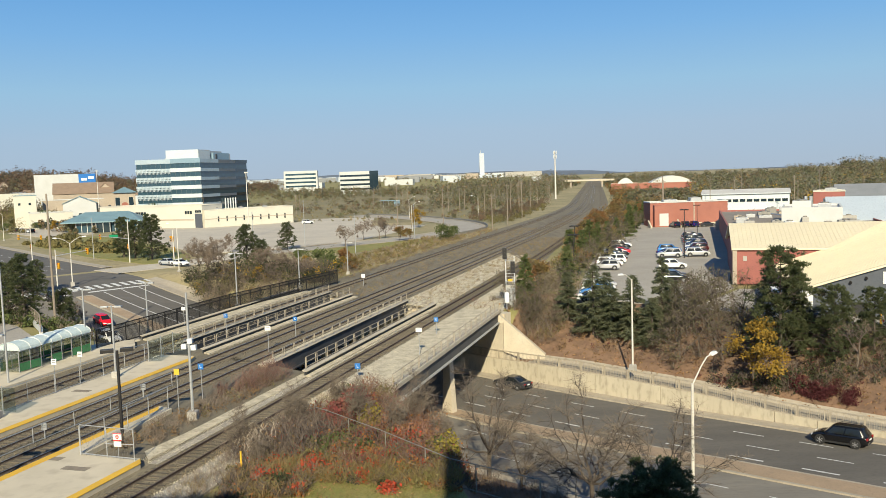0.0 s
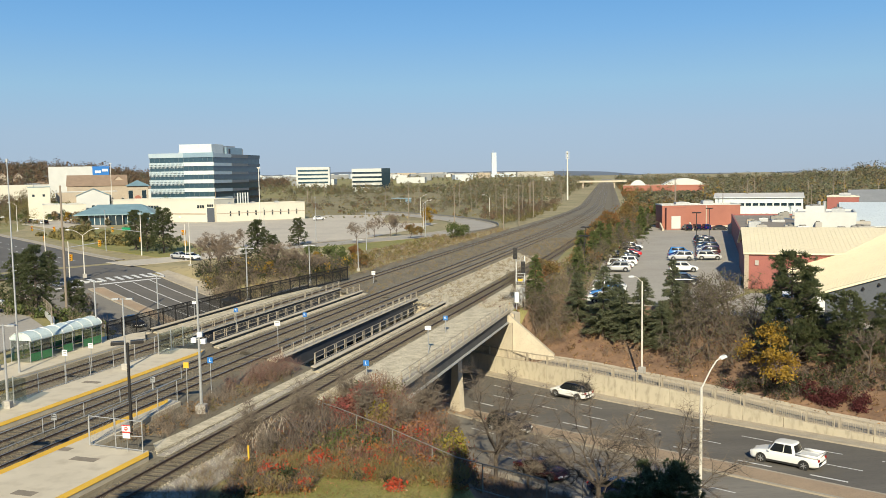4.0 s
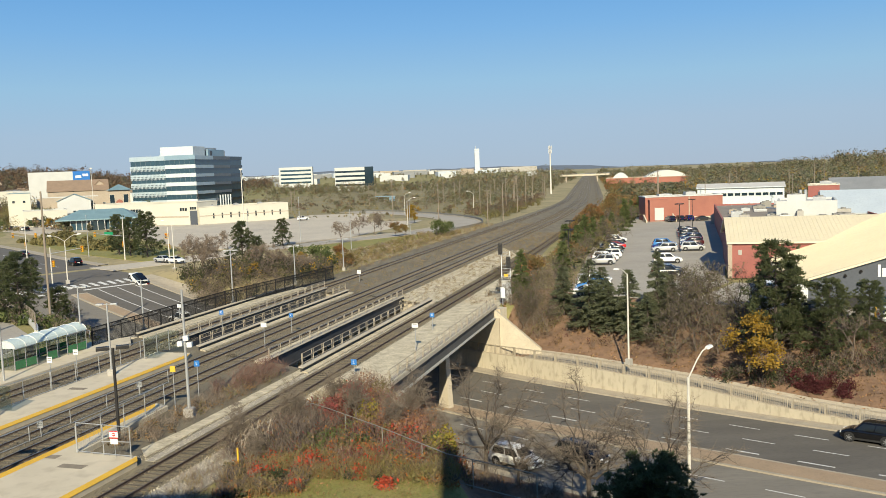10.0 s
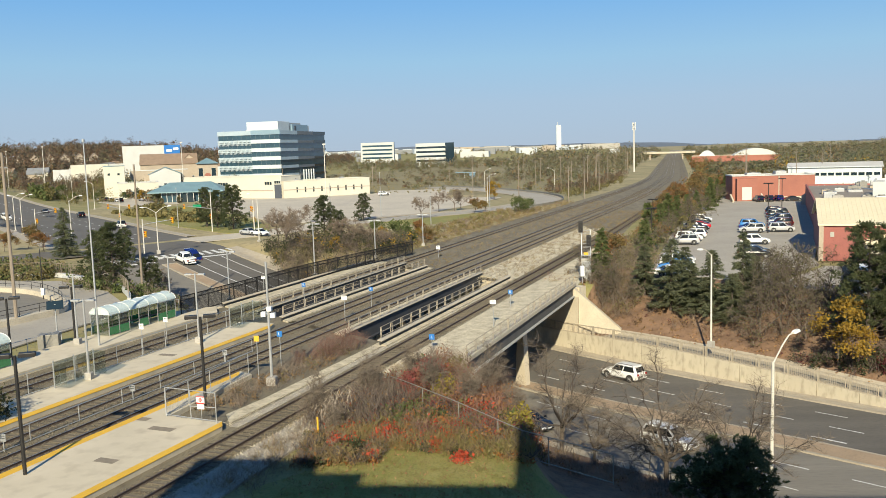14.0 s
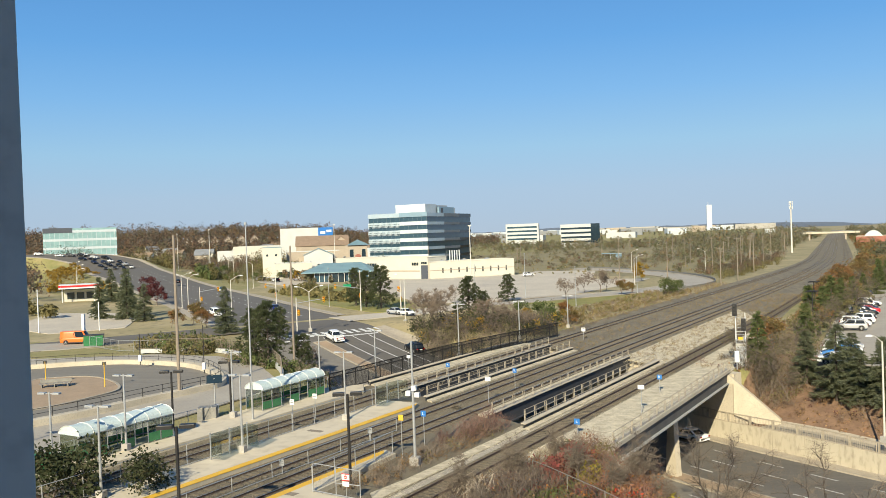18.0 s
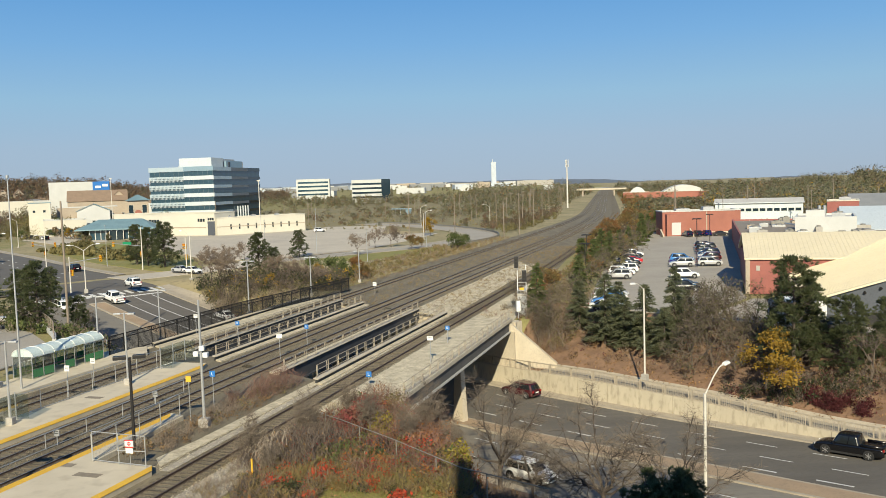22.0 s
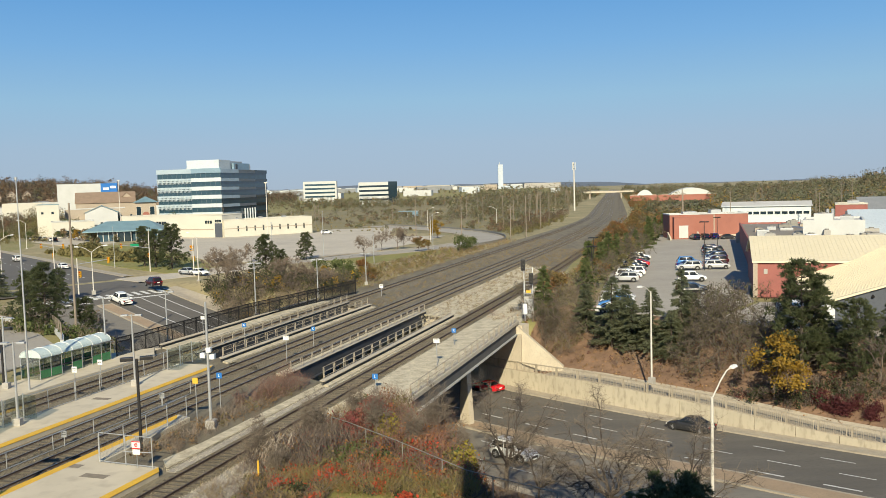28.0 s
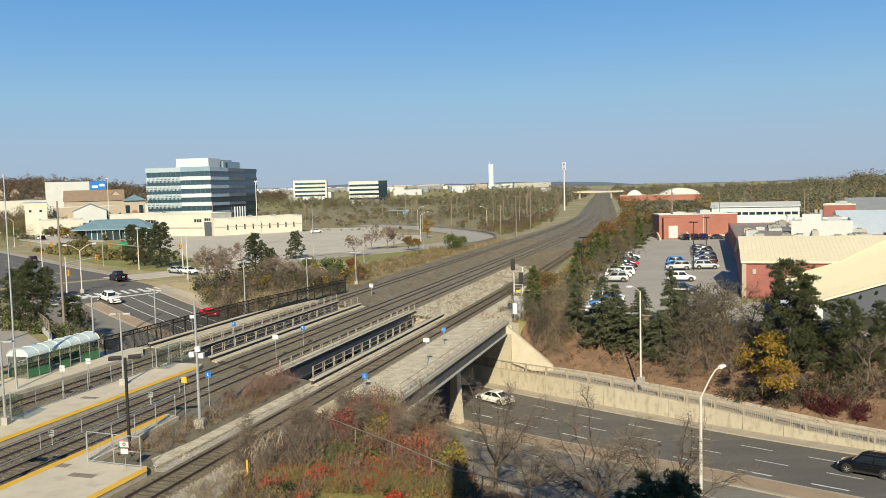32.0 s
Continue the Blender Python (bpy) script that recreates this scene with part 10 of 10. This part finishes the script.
    def pane(nm, a0, a1, lo, hi, na=6, lean=0.0):
        """A curved pane that stands 12 mm proud of the shell."""
        m_ = MB()
        nt_ = 4
        for d in (0.012, -0.02):
            for i in range(nt_ + 1):
                t = lo + (hi - lo) * i / nt_
                for q in range(na + 1):
                    m_.v.append(tuple(shell(a0 + lean * t + (a1 - a0) * q / na, t, d)))
        k, tot = na + 1, (na + 1) * (nt_ + 1)
        for i in range(nt_):
            for q in range(na):
                m_.f.append((i * k + q, i * k + q + 1, (i + 1) * k + q + 1, (i + 1) * k + q))
        edge = list(range(k)) + [i * k + na for i in range(1, nt_ + 1)] + list(range(tot - 2, tot - k - 1, -1)) + [i * k for i in range(nt_ - 1, 0, -1)]
        for p, q in zip(edge, edge[1:] + edge[:1]):
            m_.f.append((q, p, p + tot, q + tot))
        m_.m = [0] * len(m_.f)
        out[nm] = m_.mesh(nm, M["car_glass"])
    lo = 0.03 + 0.06 / (zt - zb)
    pane("windscreen", 1.04, 1.96, lo, 0.97)
    pane("rear_window", 3.08, 3.92, lo + 0.05, 0.9)
    cut = 0.50 if kind != "pickup" else 0.40
    back = 0.07 if kind not in ("van",) else 0.55
    pane("side_window_a", back, max(cut, back + 0.02), lo, 0.95)
    pane("side_window_b", max(cut, back + 0.02) + 0.035, 0.94, lo, 0.95)
    pane("side_window_c", 2.06, 3 - max(cut, back + 0.02) - 0.035, lo, 0.95)
    pane("side_window_d", 3 - max(cut, back + 0.02), 3 - back, lo, 0.95)
    # wheels with spoked rims
    mb = MB()
    for y0, y1, k0, k1 in ((-0.11, -0.085, 0.93, 1.0), (-0.085, 0.085, 1.0, 1.0), (0.085, 0.11, 1.0, 0.93)):
        mb.cyl((0, y0, 0), (0, y1, 0), r * k0, r * k1, 18, y0 != -0.085)
    out["wheel"] = mb.mesh("wheel", M["tyre"])
    mb = MB()
    for sy in (-1, 1):
        for q in range(6):
            a = 2 * math.pi * q / 6
            mm = Matrix.Translation((0, sy * 0.112, 0)) @ Matrix.Rotation(a, 4, "Y")
            mb.box(-0.028, -0.008, 0.03, 0.028, 0.008, r * 0.66, mm)
        mb.cyl((0, sy * 0.100, 0), (0, sy * 0.116, 0), r * 0.70, r * 0.70, 14, False)
        mb.cyl((0, sy * 0.108, 0), (0, sy * 0.122, 0), 0.07, 0.06, 8)
    out["rim"] = mb.mesh("rim", M["rim"])
    mb = MB()
    mb.add([(0.10, -0.20, -0.07), (0.02, 0.16, -0.07), (-0.30, 0.245, -0.02), (0.06, -0.20, 0.07), (-0.03, 0.15, 0.075), (-0.34, 0.235, 0.075)], ((0, 1, 4, 3), (1, 2, 5, 4), (3, 4, 5), (0, 3, 5, 2), (2, 1, 0)))
    out["headlight"] = mb.mesh("headlight", M["lamp_clear"])
    mb = MB()
    mb.bevel_box(-0.03, -0.15, -0.06, 0.07, 0.10, 0.07, 0.03)
    out["tail_light"] = mb.mesh("tail_light", M["lamp_red"])
    mb = MB()
    mb.bevel_box(-0.08, -0.1, -0.06, 0.07, 0.1, 0.09, 0.04)
    out["mirror"] = mb.mesh("mirror", PAINTS["white"])
    gz = body_height(kind, h - 0.1)
    mb = MB()
    mb.bevel_box(h - 0.06, -w * 0.45, gz - 0.30, h + 0.015, w * 0.45, gz - 0.06, 0.03)
    for q in range(3):
        mb.box(h, -w * 0.42, gz - 0.26 + 0.07 * q, h + 0.024, w * 0.42, gz - 0.24 + 0.07 * q)
    out["grille"] = mb.mesh("grille", M["trim_black"])
    # black lower trim: sills, bumper inserts, and discs painted dark for hollow wheel arches
    mb = MB()
    mb.box(-h * 0.70, -w * 0.975, low - 0.03, h * 0.70, w * 0.975, low + (0.16 if tall else 0.08))
    mb.box(-h + 0.02, -w * 0.7, low + 0.1, h - 0.02, w * 0.7, low + 0.24)
    for sx in (L * 0.31, -L * 0.3):
        for sy in (-1, 1):
            mb.cyl((sx, sy * (w - 0.2), r + 0.02), (sx, sy * (w + 0.006), r + 0.02), r * 1.14, r * 1.14, 20)
    out["sill"] = mb.mesh("sill", M["trim_black"])
    mb = MB()
    mb.bevel_box(-0.012, -0.26, -0.07, 0.012, 0.26, 0.07, 0.008)
    out["plate_bar"] = mb.mesh("plate_bar", M["plate_white"])
    mb = MB()
    for sy in (-1, 1):
        mb.tube([(rr + 0.15, sy * w * 0.66, roof - 0.03), (rr + 0.25, sy * w * 0.66, roof + 0.05), (rf - 0.3, sy * w * 0.66, roof + 0.05), (rf - 0.2, sy * w * 0.66, roof - 0.03)], 0.025, 5)
    out["roof_rails"] = mb.mesh("roof_rails", M["trim_black"])
    out["dims"] = (L, W, r, belt, deck, wb)
    CAR_PARTS[kind] = out
    return out


KIND_NAME = {"sedan": "sedan", "suv": "sport utility vehicle", "hatch": "hatchback", "pickup": "pickup truck", "sports": "low sports car", "van": "delivery van"}
COLOUR_NAME = {"white": "white", "black": "black", "charcoal": "dark grey", "silver": "silver", "red": "red", "maroon": "maroon", "blue": "deep blue", "navy": "navy", "bright_red": "bright red", "sky": "bright blue", "orange": "orange"}


def vehicle(kind, paint, m, state="parked in a car park", group="parked cars", roof_paint=None):
    c = car_meshes(kind)
    L, W, r, belt, deck, wb = c["dims"]
    pm = M["orange"] if paint == "orange" else PAINTS[paint]
    v = new("car" if kind != "pickup" and kind != "van" else ("pickup_truck" if kind == "pickup" else "van"))
    v.matrix_basis = m
    tagged(v, f"{COLOUR_NAME[paint]} {KIND_NAME[kind]} {state}", "car" if kind not in ("pickup", "van") else kind, group)

    def sub(nm, at=(0, 0, 0), own=None, parent=None):
        o = new(nm[:11] if nm.startswith("side_window") else nm, c[nm])
        o.parent = parent or v
        o.matrix_basis = Matrix.Translation(at)
        if own is not None:
            o.material_slots[0].link = "OBJECT"
            o.material_slots[0].material = own
        return o
    sub("body", own=pm)
    for nm in ("windscreen", "rear_window", "side_window_a", "side_window_b", "side_window_c", "side_window_d"):
        sub(nm)
    sub("roof", own=roof_paint or pm)
    for sx in (L * 0.31, -L * 0.3):
        for sy in (-1, 1):
            wl = sub("wheel", (sx, sy * (W / 2 - 0.085), r))
            sub("rim", parent=wl)
    for sy in (-1, 1):
        o = sub("headlight", (L / 2 - 0.10, sy * W * 0.33, body_height(kind, L / 2 - 0.14) - 0.07))
        o.scale = (1, sy, 1)
        o = sub("tail_light", (-L / 2 + 0.02, sy * W * 0.37, deck * 0.80))
        o.scale = (1, sy, 1.6 if kind in ("suv", "pickup", "van") else 1)
        sub("mirror", (wb - 0.22, sy * (W / 2 + 0.05), belt + 0.06), own=pm)
    sub("grille")
    sub("sill")
    if group == "moving traffic":
        sub("plate_bar", (-L / 2 - 0.005, 0, deck * 0.70))
        sub("plate_bar", (L / 2 + 0.02, 0, 0.45))
        if kind == "suv":
            sub("roof_rails")
    return v


def parked(rows, yaw_deg, state="parked in the sunny car park", group="parked cars"):
    for x, y, kind, paint, flip in rows:
        vehicle(kind, paint, Matrix.Translation((x, y, -0.1)) @ Matrix.Rotation(radians(yaw_deg + 180 * flip), 4, "Z"), state, group)


LOT = -RAIL_YAW * 0 + math.degrees(RAIL_YAW)
parked([(38.6, 186.4, "suv", "white", 0), (37.6, 182.8, "suv", "black", 0), (36.2, 177.0, "sedan", "navy", 0), (35.2, 172.2, "sedan", "red", 1), (33.9, 167.4, "suv", "black", 0), (32.0, 160.0, "suv", "charcoal", 0), (30.7, 155, "suv", "white", 1), (29.2, 150.6, "suv", "white", 0), (27.6, 145.6, "suv", "silver", 1)], LOT + 8)
parked([(22.6, 124, "sedan", "silver", 0), (21.6, 119.8, "suv", "white", 0), (20.6, 115.4, "suv", "sky", 1), (19.6, 111.2, "sedan", "white", 0)], LOT + 8)
parked([(45.4, 171.6, "suv", "sky", 0), (44.0, 166.5, "sedan", "blue", 0), (43.0, 162.5, "suv", "silver", 1)], LOT + 8)
parked([(59.0, 202.5, "suv", "black", 0), (57.8, 197.8, "suv", "charcoal", 1), (56.6, 193.0, "suv", "black", 0), (55.2, 187.5, "sedan", "charcoal", 0), (53.8, 182.0, "suv", "navy", 1), (52.3, 176.8, "sedan", "silver", 0), (51.0, 172.2, "suv", "maroon", 1), (49.7, 167.6, "sedan", "maroon", 0), (48.4, 162.8, "suv", "silver", 0)], LOT + 8)
parked([(38.6, 144.0, "suv", "white", 0), (35.2, 131, "sedan", "charcoal", 0), (34.0, 127.0, "suv", "black", 0)], LOT + 8)
parked([(66.4, 244.5, "suv", "navy", 0), (69.0, 244.4, "suv", "navy", 0), (71.6, 244.3, "suv", "blue", 0), (79.5, 240.2, "suv", "black", 0)], 95)
parked([(75.6, 244.0, "sedan", "charcoal", 0)], 5)
parked([(46.5, 84.5, "suv", "white", 0), (40.0, 91.5, "suv", "charcoal", 0)], -10, "parked before the slate store")
parked([(-52.7, 330, "suv", "white", 0)], 20, "alone in the pale car park")
parked([(-168, 336 + 2.8, "suv", "white", 0), (-171.0, 341.2, "suv", "charcoal", 0), (-174.0, 343.8, "suv", "black", 1), (-177, 346.4, "sedan", "silver", 0), (-163, 334.4, "sedan", "white", 1), (-160, 331, "suv", "black", 0), (-155.5, 340, "suv", "silver", 0), (-152, 345, "sedan", "charcoal", 1)], 120, "parked before the strip mall")
parked([(-59.0, 181.0, "sedan", "silver", 0), (-55.8, 178.6, "sedan", "white", 0)], -35, "waiting in the driveway", "cars at the crossing")
vehicle("van", "orange", Matrix.Translation((-103.3, 131.6, -0.22)) @ Matrix.Rotation(math.atan2(-UN[1], -UN[0]) + 2.6, 4, "Z"), "standing on the side street", "cars at the crossing")
rng = random.Random(4)
for k in range(22):
    u = -474 - 9.0 * (k // 4) - rng.uniform(0, 3.5)
    p = uv(u, avenue_mid(u) + (-11.5, -6.8, -2.6, 1.6)[k % 4], avenue_z(u) + 0.01)
    vehicle(rng.choice(("suv", "sedan", "suv")), rng.choice(("black", "charcoal", "silver", "white", "black", "navy", "charcoal", "white")), Matrix.Translation(p) @ Matrix.Rotation(ROAD_YAW + math.atan2(avenue_mid(u + 2) - avenue_mid(u - 2), 4), 4, "Z"), "queueing on the far avenue", "queue on the avenue")
for k in range(12):
    p = uv(-420 - 9 * k - rng.uniform(0, 4), 40 + rng.uniform(-14, 14))
    vehicle(rng.choice(("suv", "sedan")), rng.choice(("white", "silver", "charcoal", "blue")), Matrix.Translation((p.x, p.y, -0.28)) @ Matrix.Rotation(rng.uniform(0, 3), 4, "Z"), "parked on a distant lot", "distant parked cars")


# ---- traffic: kind, paint, way along the road, lane, then seconds and metres along the road ----
TRAFFIC = (
    ("sedan", "charcoal", -1, 75.9, ((0, -61.4), (5.5, -143.2), (6, -149.6), (6.5, -156.4), (7, -164.1), (7.5, -173.8), (8, -187.5), (8.5, -196.1), (9, -203.9), (32, -565.5))),
    ("suv", "black", -1, 75.9, ((0, -24.9), (0.5, -33.0), (1, -41.0), (1.5, -49.5), (2, -57.7), (2.5, -65.9), (6.5, -129.5), (7, -136.1), (7.5, -142.2), (8, -147.5), (8.5, -154.3), (9, -162.7), (9.5, -171.8), (10, -182.0), (10.5, -192.7), (11, -202.7), (11.5, -212.3), (12, -220.3), (12.5, -231.5), (32, -543.5))),
    ("suv", "white", -1, 75.9, ((0, 1.1), (2, -22.5), (2.5, -28.4), (3, -36.6), (3.5, -45.3), (8.5, -130.5), (9, -136.6), (9.5, -142.9), (10, -148.9), (10.5, -155.4), (11, -163.5), (11.5, -172.6), (12, -183.9), (12.5, -192.5), (13, -200.4), (32, -500.0))),
    ("pickup", "white", -1, 69.5, ((0, 30.4), (3.5, -20.7), (5.5, -49.9), (6, -57.5), (6.5, -64.0), (11, -128.7), (11.5, -132.4), (12, -136.7), (12.5, -140.2), (13, -143.0), (13.5, -145.0), (14.2, -146.2), (32, -146.2))),
    ("sedan", "blue", -1, 69.5, ((0, 57.3), (5.5, -21.9), (6, -29.1), (6.5, -37.9), (7, -46.7), (7.5, -54.1), (8, -63.0), (12.5, -130.8), (13, -137.1), (13.5, -143.0), (14, -149.0), (14.5, -155.0), (32, -365.0))),
    ("suv", "black", -1, 75.9, ((0, 83.9), (10, -22.1), (10.5, -27.4), (11, -34.9), (11.5, -42.0), (12, -49.8), (12.5, -57.2), (13, -64.5), (18, -132.5), (18.5, -137.3), (19, -144.1), (19.5, -148.8), (20, -155.8), (20.5, -164.9), (21, -174.4), (21.5, -184.8), (22, -194.7), (22.5, -205.5), (23, -214.7), (23.5, -224.8), (24, -233.0), (32, -361.0))),
    ("suv", "white", -1, 72.8, ((0, 157.4), (12, -25.0), (12.5, -32.6), (13, -40.0), (13.5, -46.9), (14, -53.9), (14.5, -61.1), (20, -130.4), (20.5, -136.3), (21, -141.2), (21.5, -146.2), (22, -151.5), (22.5, -156.6), (23, -162.2), (23.5, -171.2), (24, -177.8), (24.5, -187.2), (25, -197.0), (25.5, -204.2), (27.5, -239.3), (28, -249.2), (32, -313.2))),
    ("sedan", "white", -1, 75.9, ((0, 175.4), (16.5, -49.0), (17, -55.8), (17.5, -63.2), (18, -69.0), (22.5, -131.3), (23, -136.7), (23.5, -142.1), (24, -147.0), (24.5, -152.8), (25, -158.9), (25.5, -165.7), (27.5, -202.4), (28, -211.1), (28.5, -218.6), (29, -225.6), (29.5, -236.9), (30, -244.8), (30.5, -254.5), (32, -278.5))),
    ("suv", "maroon", -1, 75.9, ((0, 262.0), (20, -31.6), (20.5, -36.3), (21, -44.8), (21.5, -53.3), (22, -61.8), (22.5, -69.0), (27.5, -146.2), (28, -152.6), (28.5, -159.8), (29, -168.5), (29.5, -180.0), (30, -189.3), (30.5, -198.0), (31, -208.8), (31.5, -220.0), (32, -230.3))),
    ("pickup", "black", -1, 75.9, ((0, 295.9), (22, -25.3), (22.5, -32.6), (23, -39.8), (23.5, -47.3), (24, -54.6), (24.5, -62.0), (25, -67.2), (29.5, -133.3), (30, -139.8), (30.5, -145.0), (31, -150.9), (31.5, -157.1), (32, -165.2))),
    ("sports", "bright_red", -1, 75.9, ((0, 312.3), (25, -22.7), (25.5, -29.4), (27.5, -61.9), (28, -68.1), (32, -129.3))),
    ("sedan", "charcoal", -1, 75.9, ((0, 390.1), (27.5, -33.4), (28, -41.1), (28.5, -49.1), (29, -56.9), (29.5, -64.3), (30, -70.1), (32, -93.3))),
    ("sedan", "white", -1, 72.8, ((0, 451.7), (30, -28.3), (30.5, -37.2), (31, -45.5), (31.5, -54.1), (32, -62.6))),
    ("suv", "black", -1, 72.8, ((0, 520.0), (32, -22.4))),
    ("hatch", "bright_red", 1, 58.25, ((0, -127.6), (6, -58.8), (6.5, -53.4), (7, -47.3), (7.5, -42.0), (8.5, -29.9), (9, -24.3), (9.5, -19.2), (32, 210.3))),
    ("suv", "black", 1, 62, ((0, -82.0), (2.5, -59.5), (3.5, -54.4), (6, -34.4), (6.5, -28.5), (7, -23.1), (7.5, -18.2), (32, 221.9))),
    ("suv", "white", 1, 54.3, ((0, -117.5), (3, -75.0), (4.2, -58.0), (5.5, -48.3), (7, -44.6), (8, -44.0), (11, -42.9), (12, -41.5), (12.5, -39.5), (13, -37.0), (13.5, -35.7), (14.5, -22.0), (32, 217.8))),
    ("sedan", "maroon", 1, 54.3, ((0, -95.0), (2.5, -47.3), (3.5, -42.9), (6.5, -37.3), (8, -36.7), (9, -35.5), (10.5, -27.0), (11.5, -14.0), (32, 252.5))),
    ("sedan", "navy", 1, 54.3, ((0, -70.0), (3, -40.0), (5, -31.0), (6.5, -27.1), (7, -25.6), (8, -25.2), (8.5, -24.8), (9, -23.4), (9.8, -16.0), (32, 189.3))),
    ("suv", "black", 1, 58.25, ((0, -144.3), (0.5, -139.7), (1, -135.7), (1.5, -131.1), (2, -127.7), (8, -57.7), (8.5, -53.5), (9, -48.2), (9.5, -42.7), (10, -39.5), (10.5, -31.9), (11, -26.6), (11.5, -22.3), (12, -18.5), (32, 141.5))),
    ("sedan", "black", 1, 58.25, ((0, -161.9), (2, -138.5), (2.5, -132.7), (3, -128.8), (10, -58.1), (10.5, -52.2), (11, -46.4), (11.5, -40.8), (12.5, -28.0), (13, -23.1), (13.5, -19.5), (32, 128.5))),
    ("suv", "white", 1, 58.25, ((0, -230.0), (7, -137.5), (7.5, -132.5), (8, -126.0), (12.5, -57.5), (13, -51.9), (13.5, -45.0), (14, -38.6), (14.5, -31.6), (32, 213.4))),
    ("sedan", "charcoal", 1, 54.3, ((0, -236.0), (9, -110.0), (11.5, -75.0), (13, -54.0), (14, -50.5), (19.2, -49.5), (20, -44.0), (21, -32.0), (22, -17.0), (32, 133.0))),
    ("suv", "white", 1, 54.3, ((0, -315.7), (19, -75.0), (20.5, -56.0), (21.5, -47.6), (22, -43.4), (22.5, -39.2), (24, -27.0), (25, -14.0), (32, 77.0))),
    ("sedan", "silver", 1, 54.3, ((0, -447.0), (22, -95.0), (23.5, -68.0), (24.5, -50.0), (25, -46.0), (26, -38.0), (27, -22.0), (32, 58.0))),
    ("suv", "white", 1, 58.25, ((0, -433.5), (23, -134.5), (23.5, -128.0), (27.5, -57.5), (28, -49.1), (28.5, -42.0), (29, -31.8), (29.5, -27.6), (30, -22.2), (32, -0.6))),
    ("sedan", "silver", 1, 58.25, ((0, -60.6), (0.5, -55.8), (1, -51.0), (1.5, -43.1), (2.5, -29.9), (3, -25.0), (32, 259.2))),
)


def lane_at(u, lane, paint, kind):
    if kind == "pickup" and paint == "white" and lane == 69.5:
        lane = lerp(u, (-128, -100), (66.6, 69.5))
    if lane == 58.25 and kind == "sedan" and paint == "black":
        lane = lerp(u, (-55, -30), (58.25, 61.8))
    if u < -150:
        lane += lerp(u, [a[0] for a in avenue[::-1]], [a[1] for a in avenue[::-1]]) - 65.5
    return lane


def road_z(u):
    return zr(u) if u > -150 else avenue_z(u)


def car_pose(u, lane, way, paint, kind):
    z = road_z(u)
    p = uv(u, lane_at(u, lane, paint, kind), z + 0.01)
    a, b = uv(u - 1.5, lane_at(u - 1.5, lane, paint, kind), road_z(u - 1.5)), uv(u + 1.5, lane_at(u + 1.5, lane, paint, kind), road_z(u + 1.5))
    d = (b - a) * way
    yaw = math.atan2(d.y, d.x)
    pitch = -math.atan2(d.z, math.hypot(d.x, d.y))
    return Matrix.Translation(p) @ Euler((0, pitch, yaw)).to_matrix().to_4x4()


MOVING = []
for kind, paint, way, lane, rows in TRAFFIC:
    first = car_pose(rows[0][1], lane, way, paint, kind)
    v = vehicle(kind, paint, first, "driving along the road", "moving traffic", PAINTS["black"] if (kind == "suv" and paint == "white" and rows[0][1] < 10 and way < 0) else None)
    MOVING.append((v, kind, paint, way, lane, rows))


def motions():
    for v, kind, paint, way, lane, rows in MOVING:
        walk(v, [(t, car_pose(u, lane, way, paint, kind)) for t, u in rows])


motions()
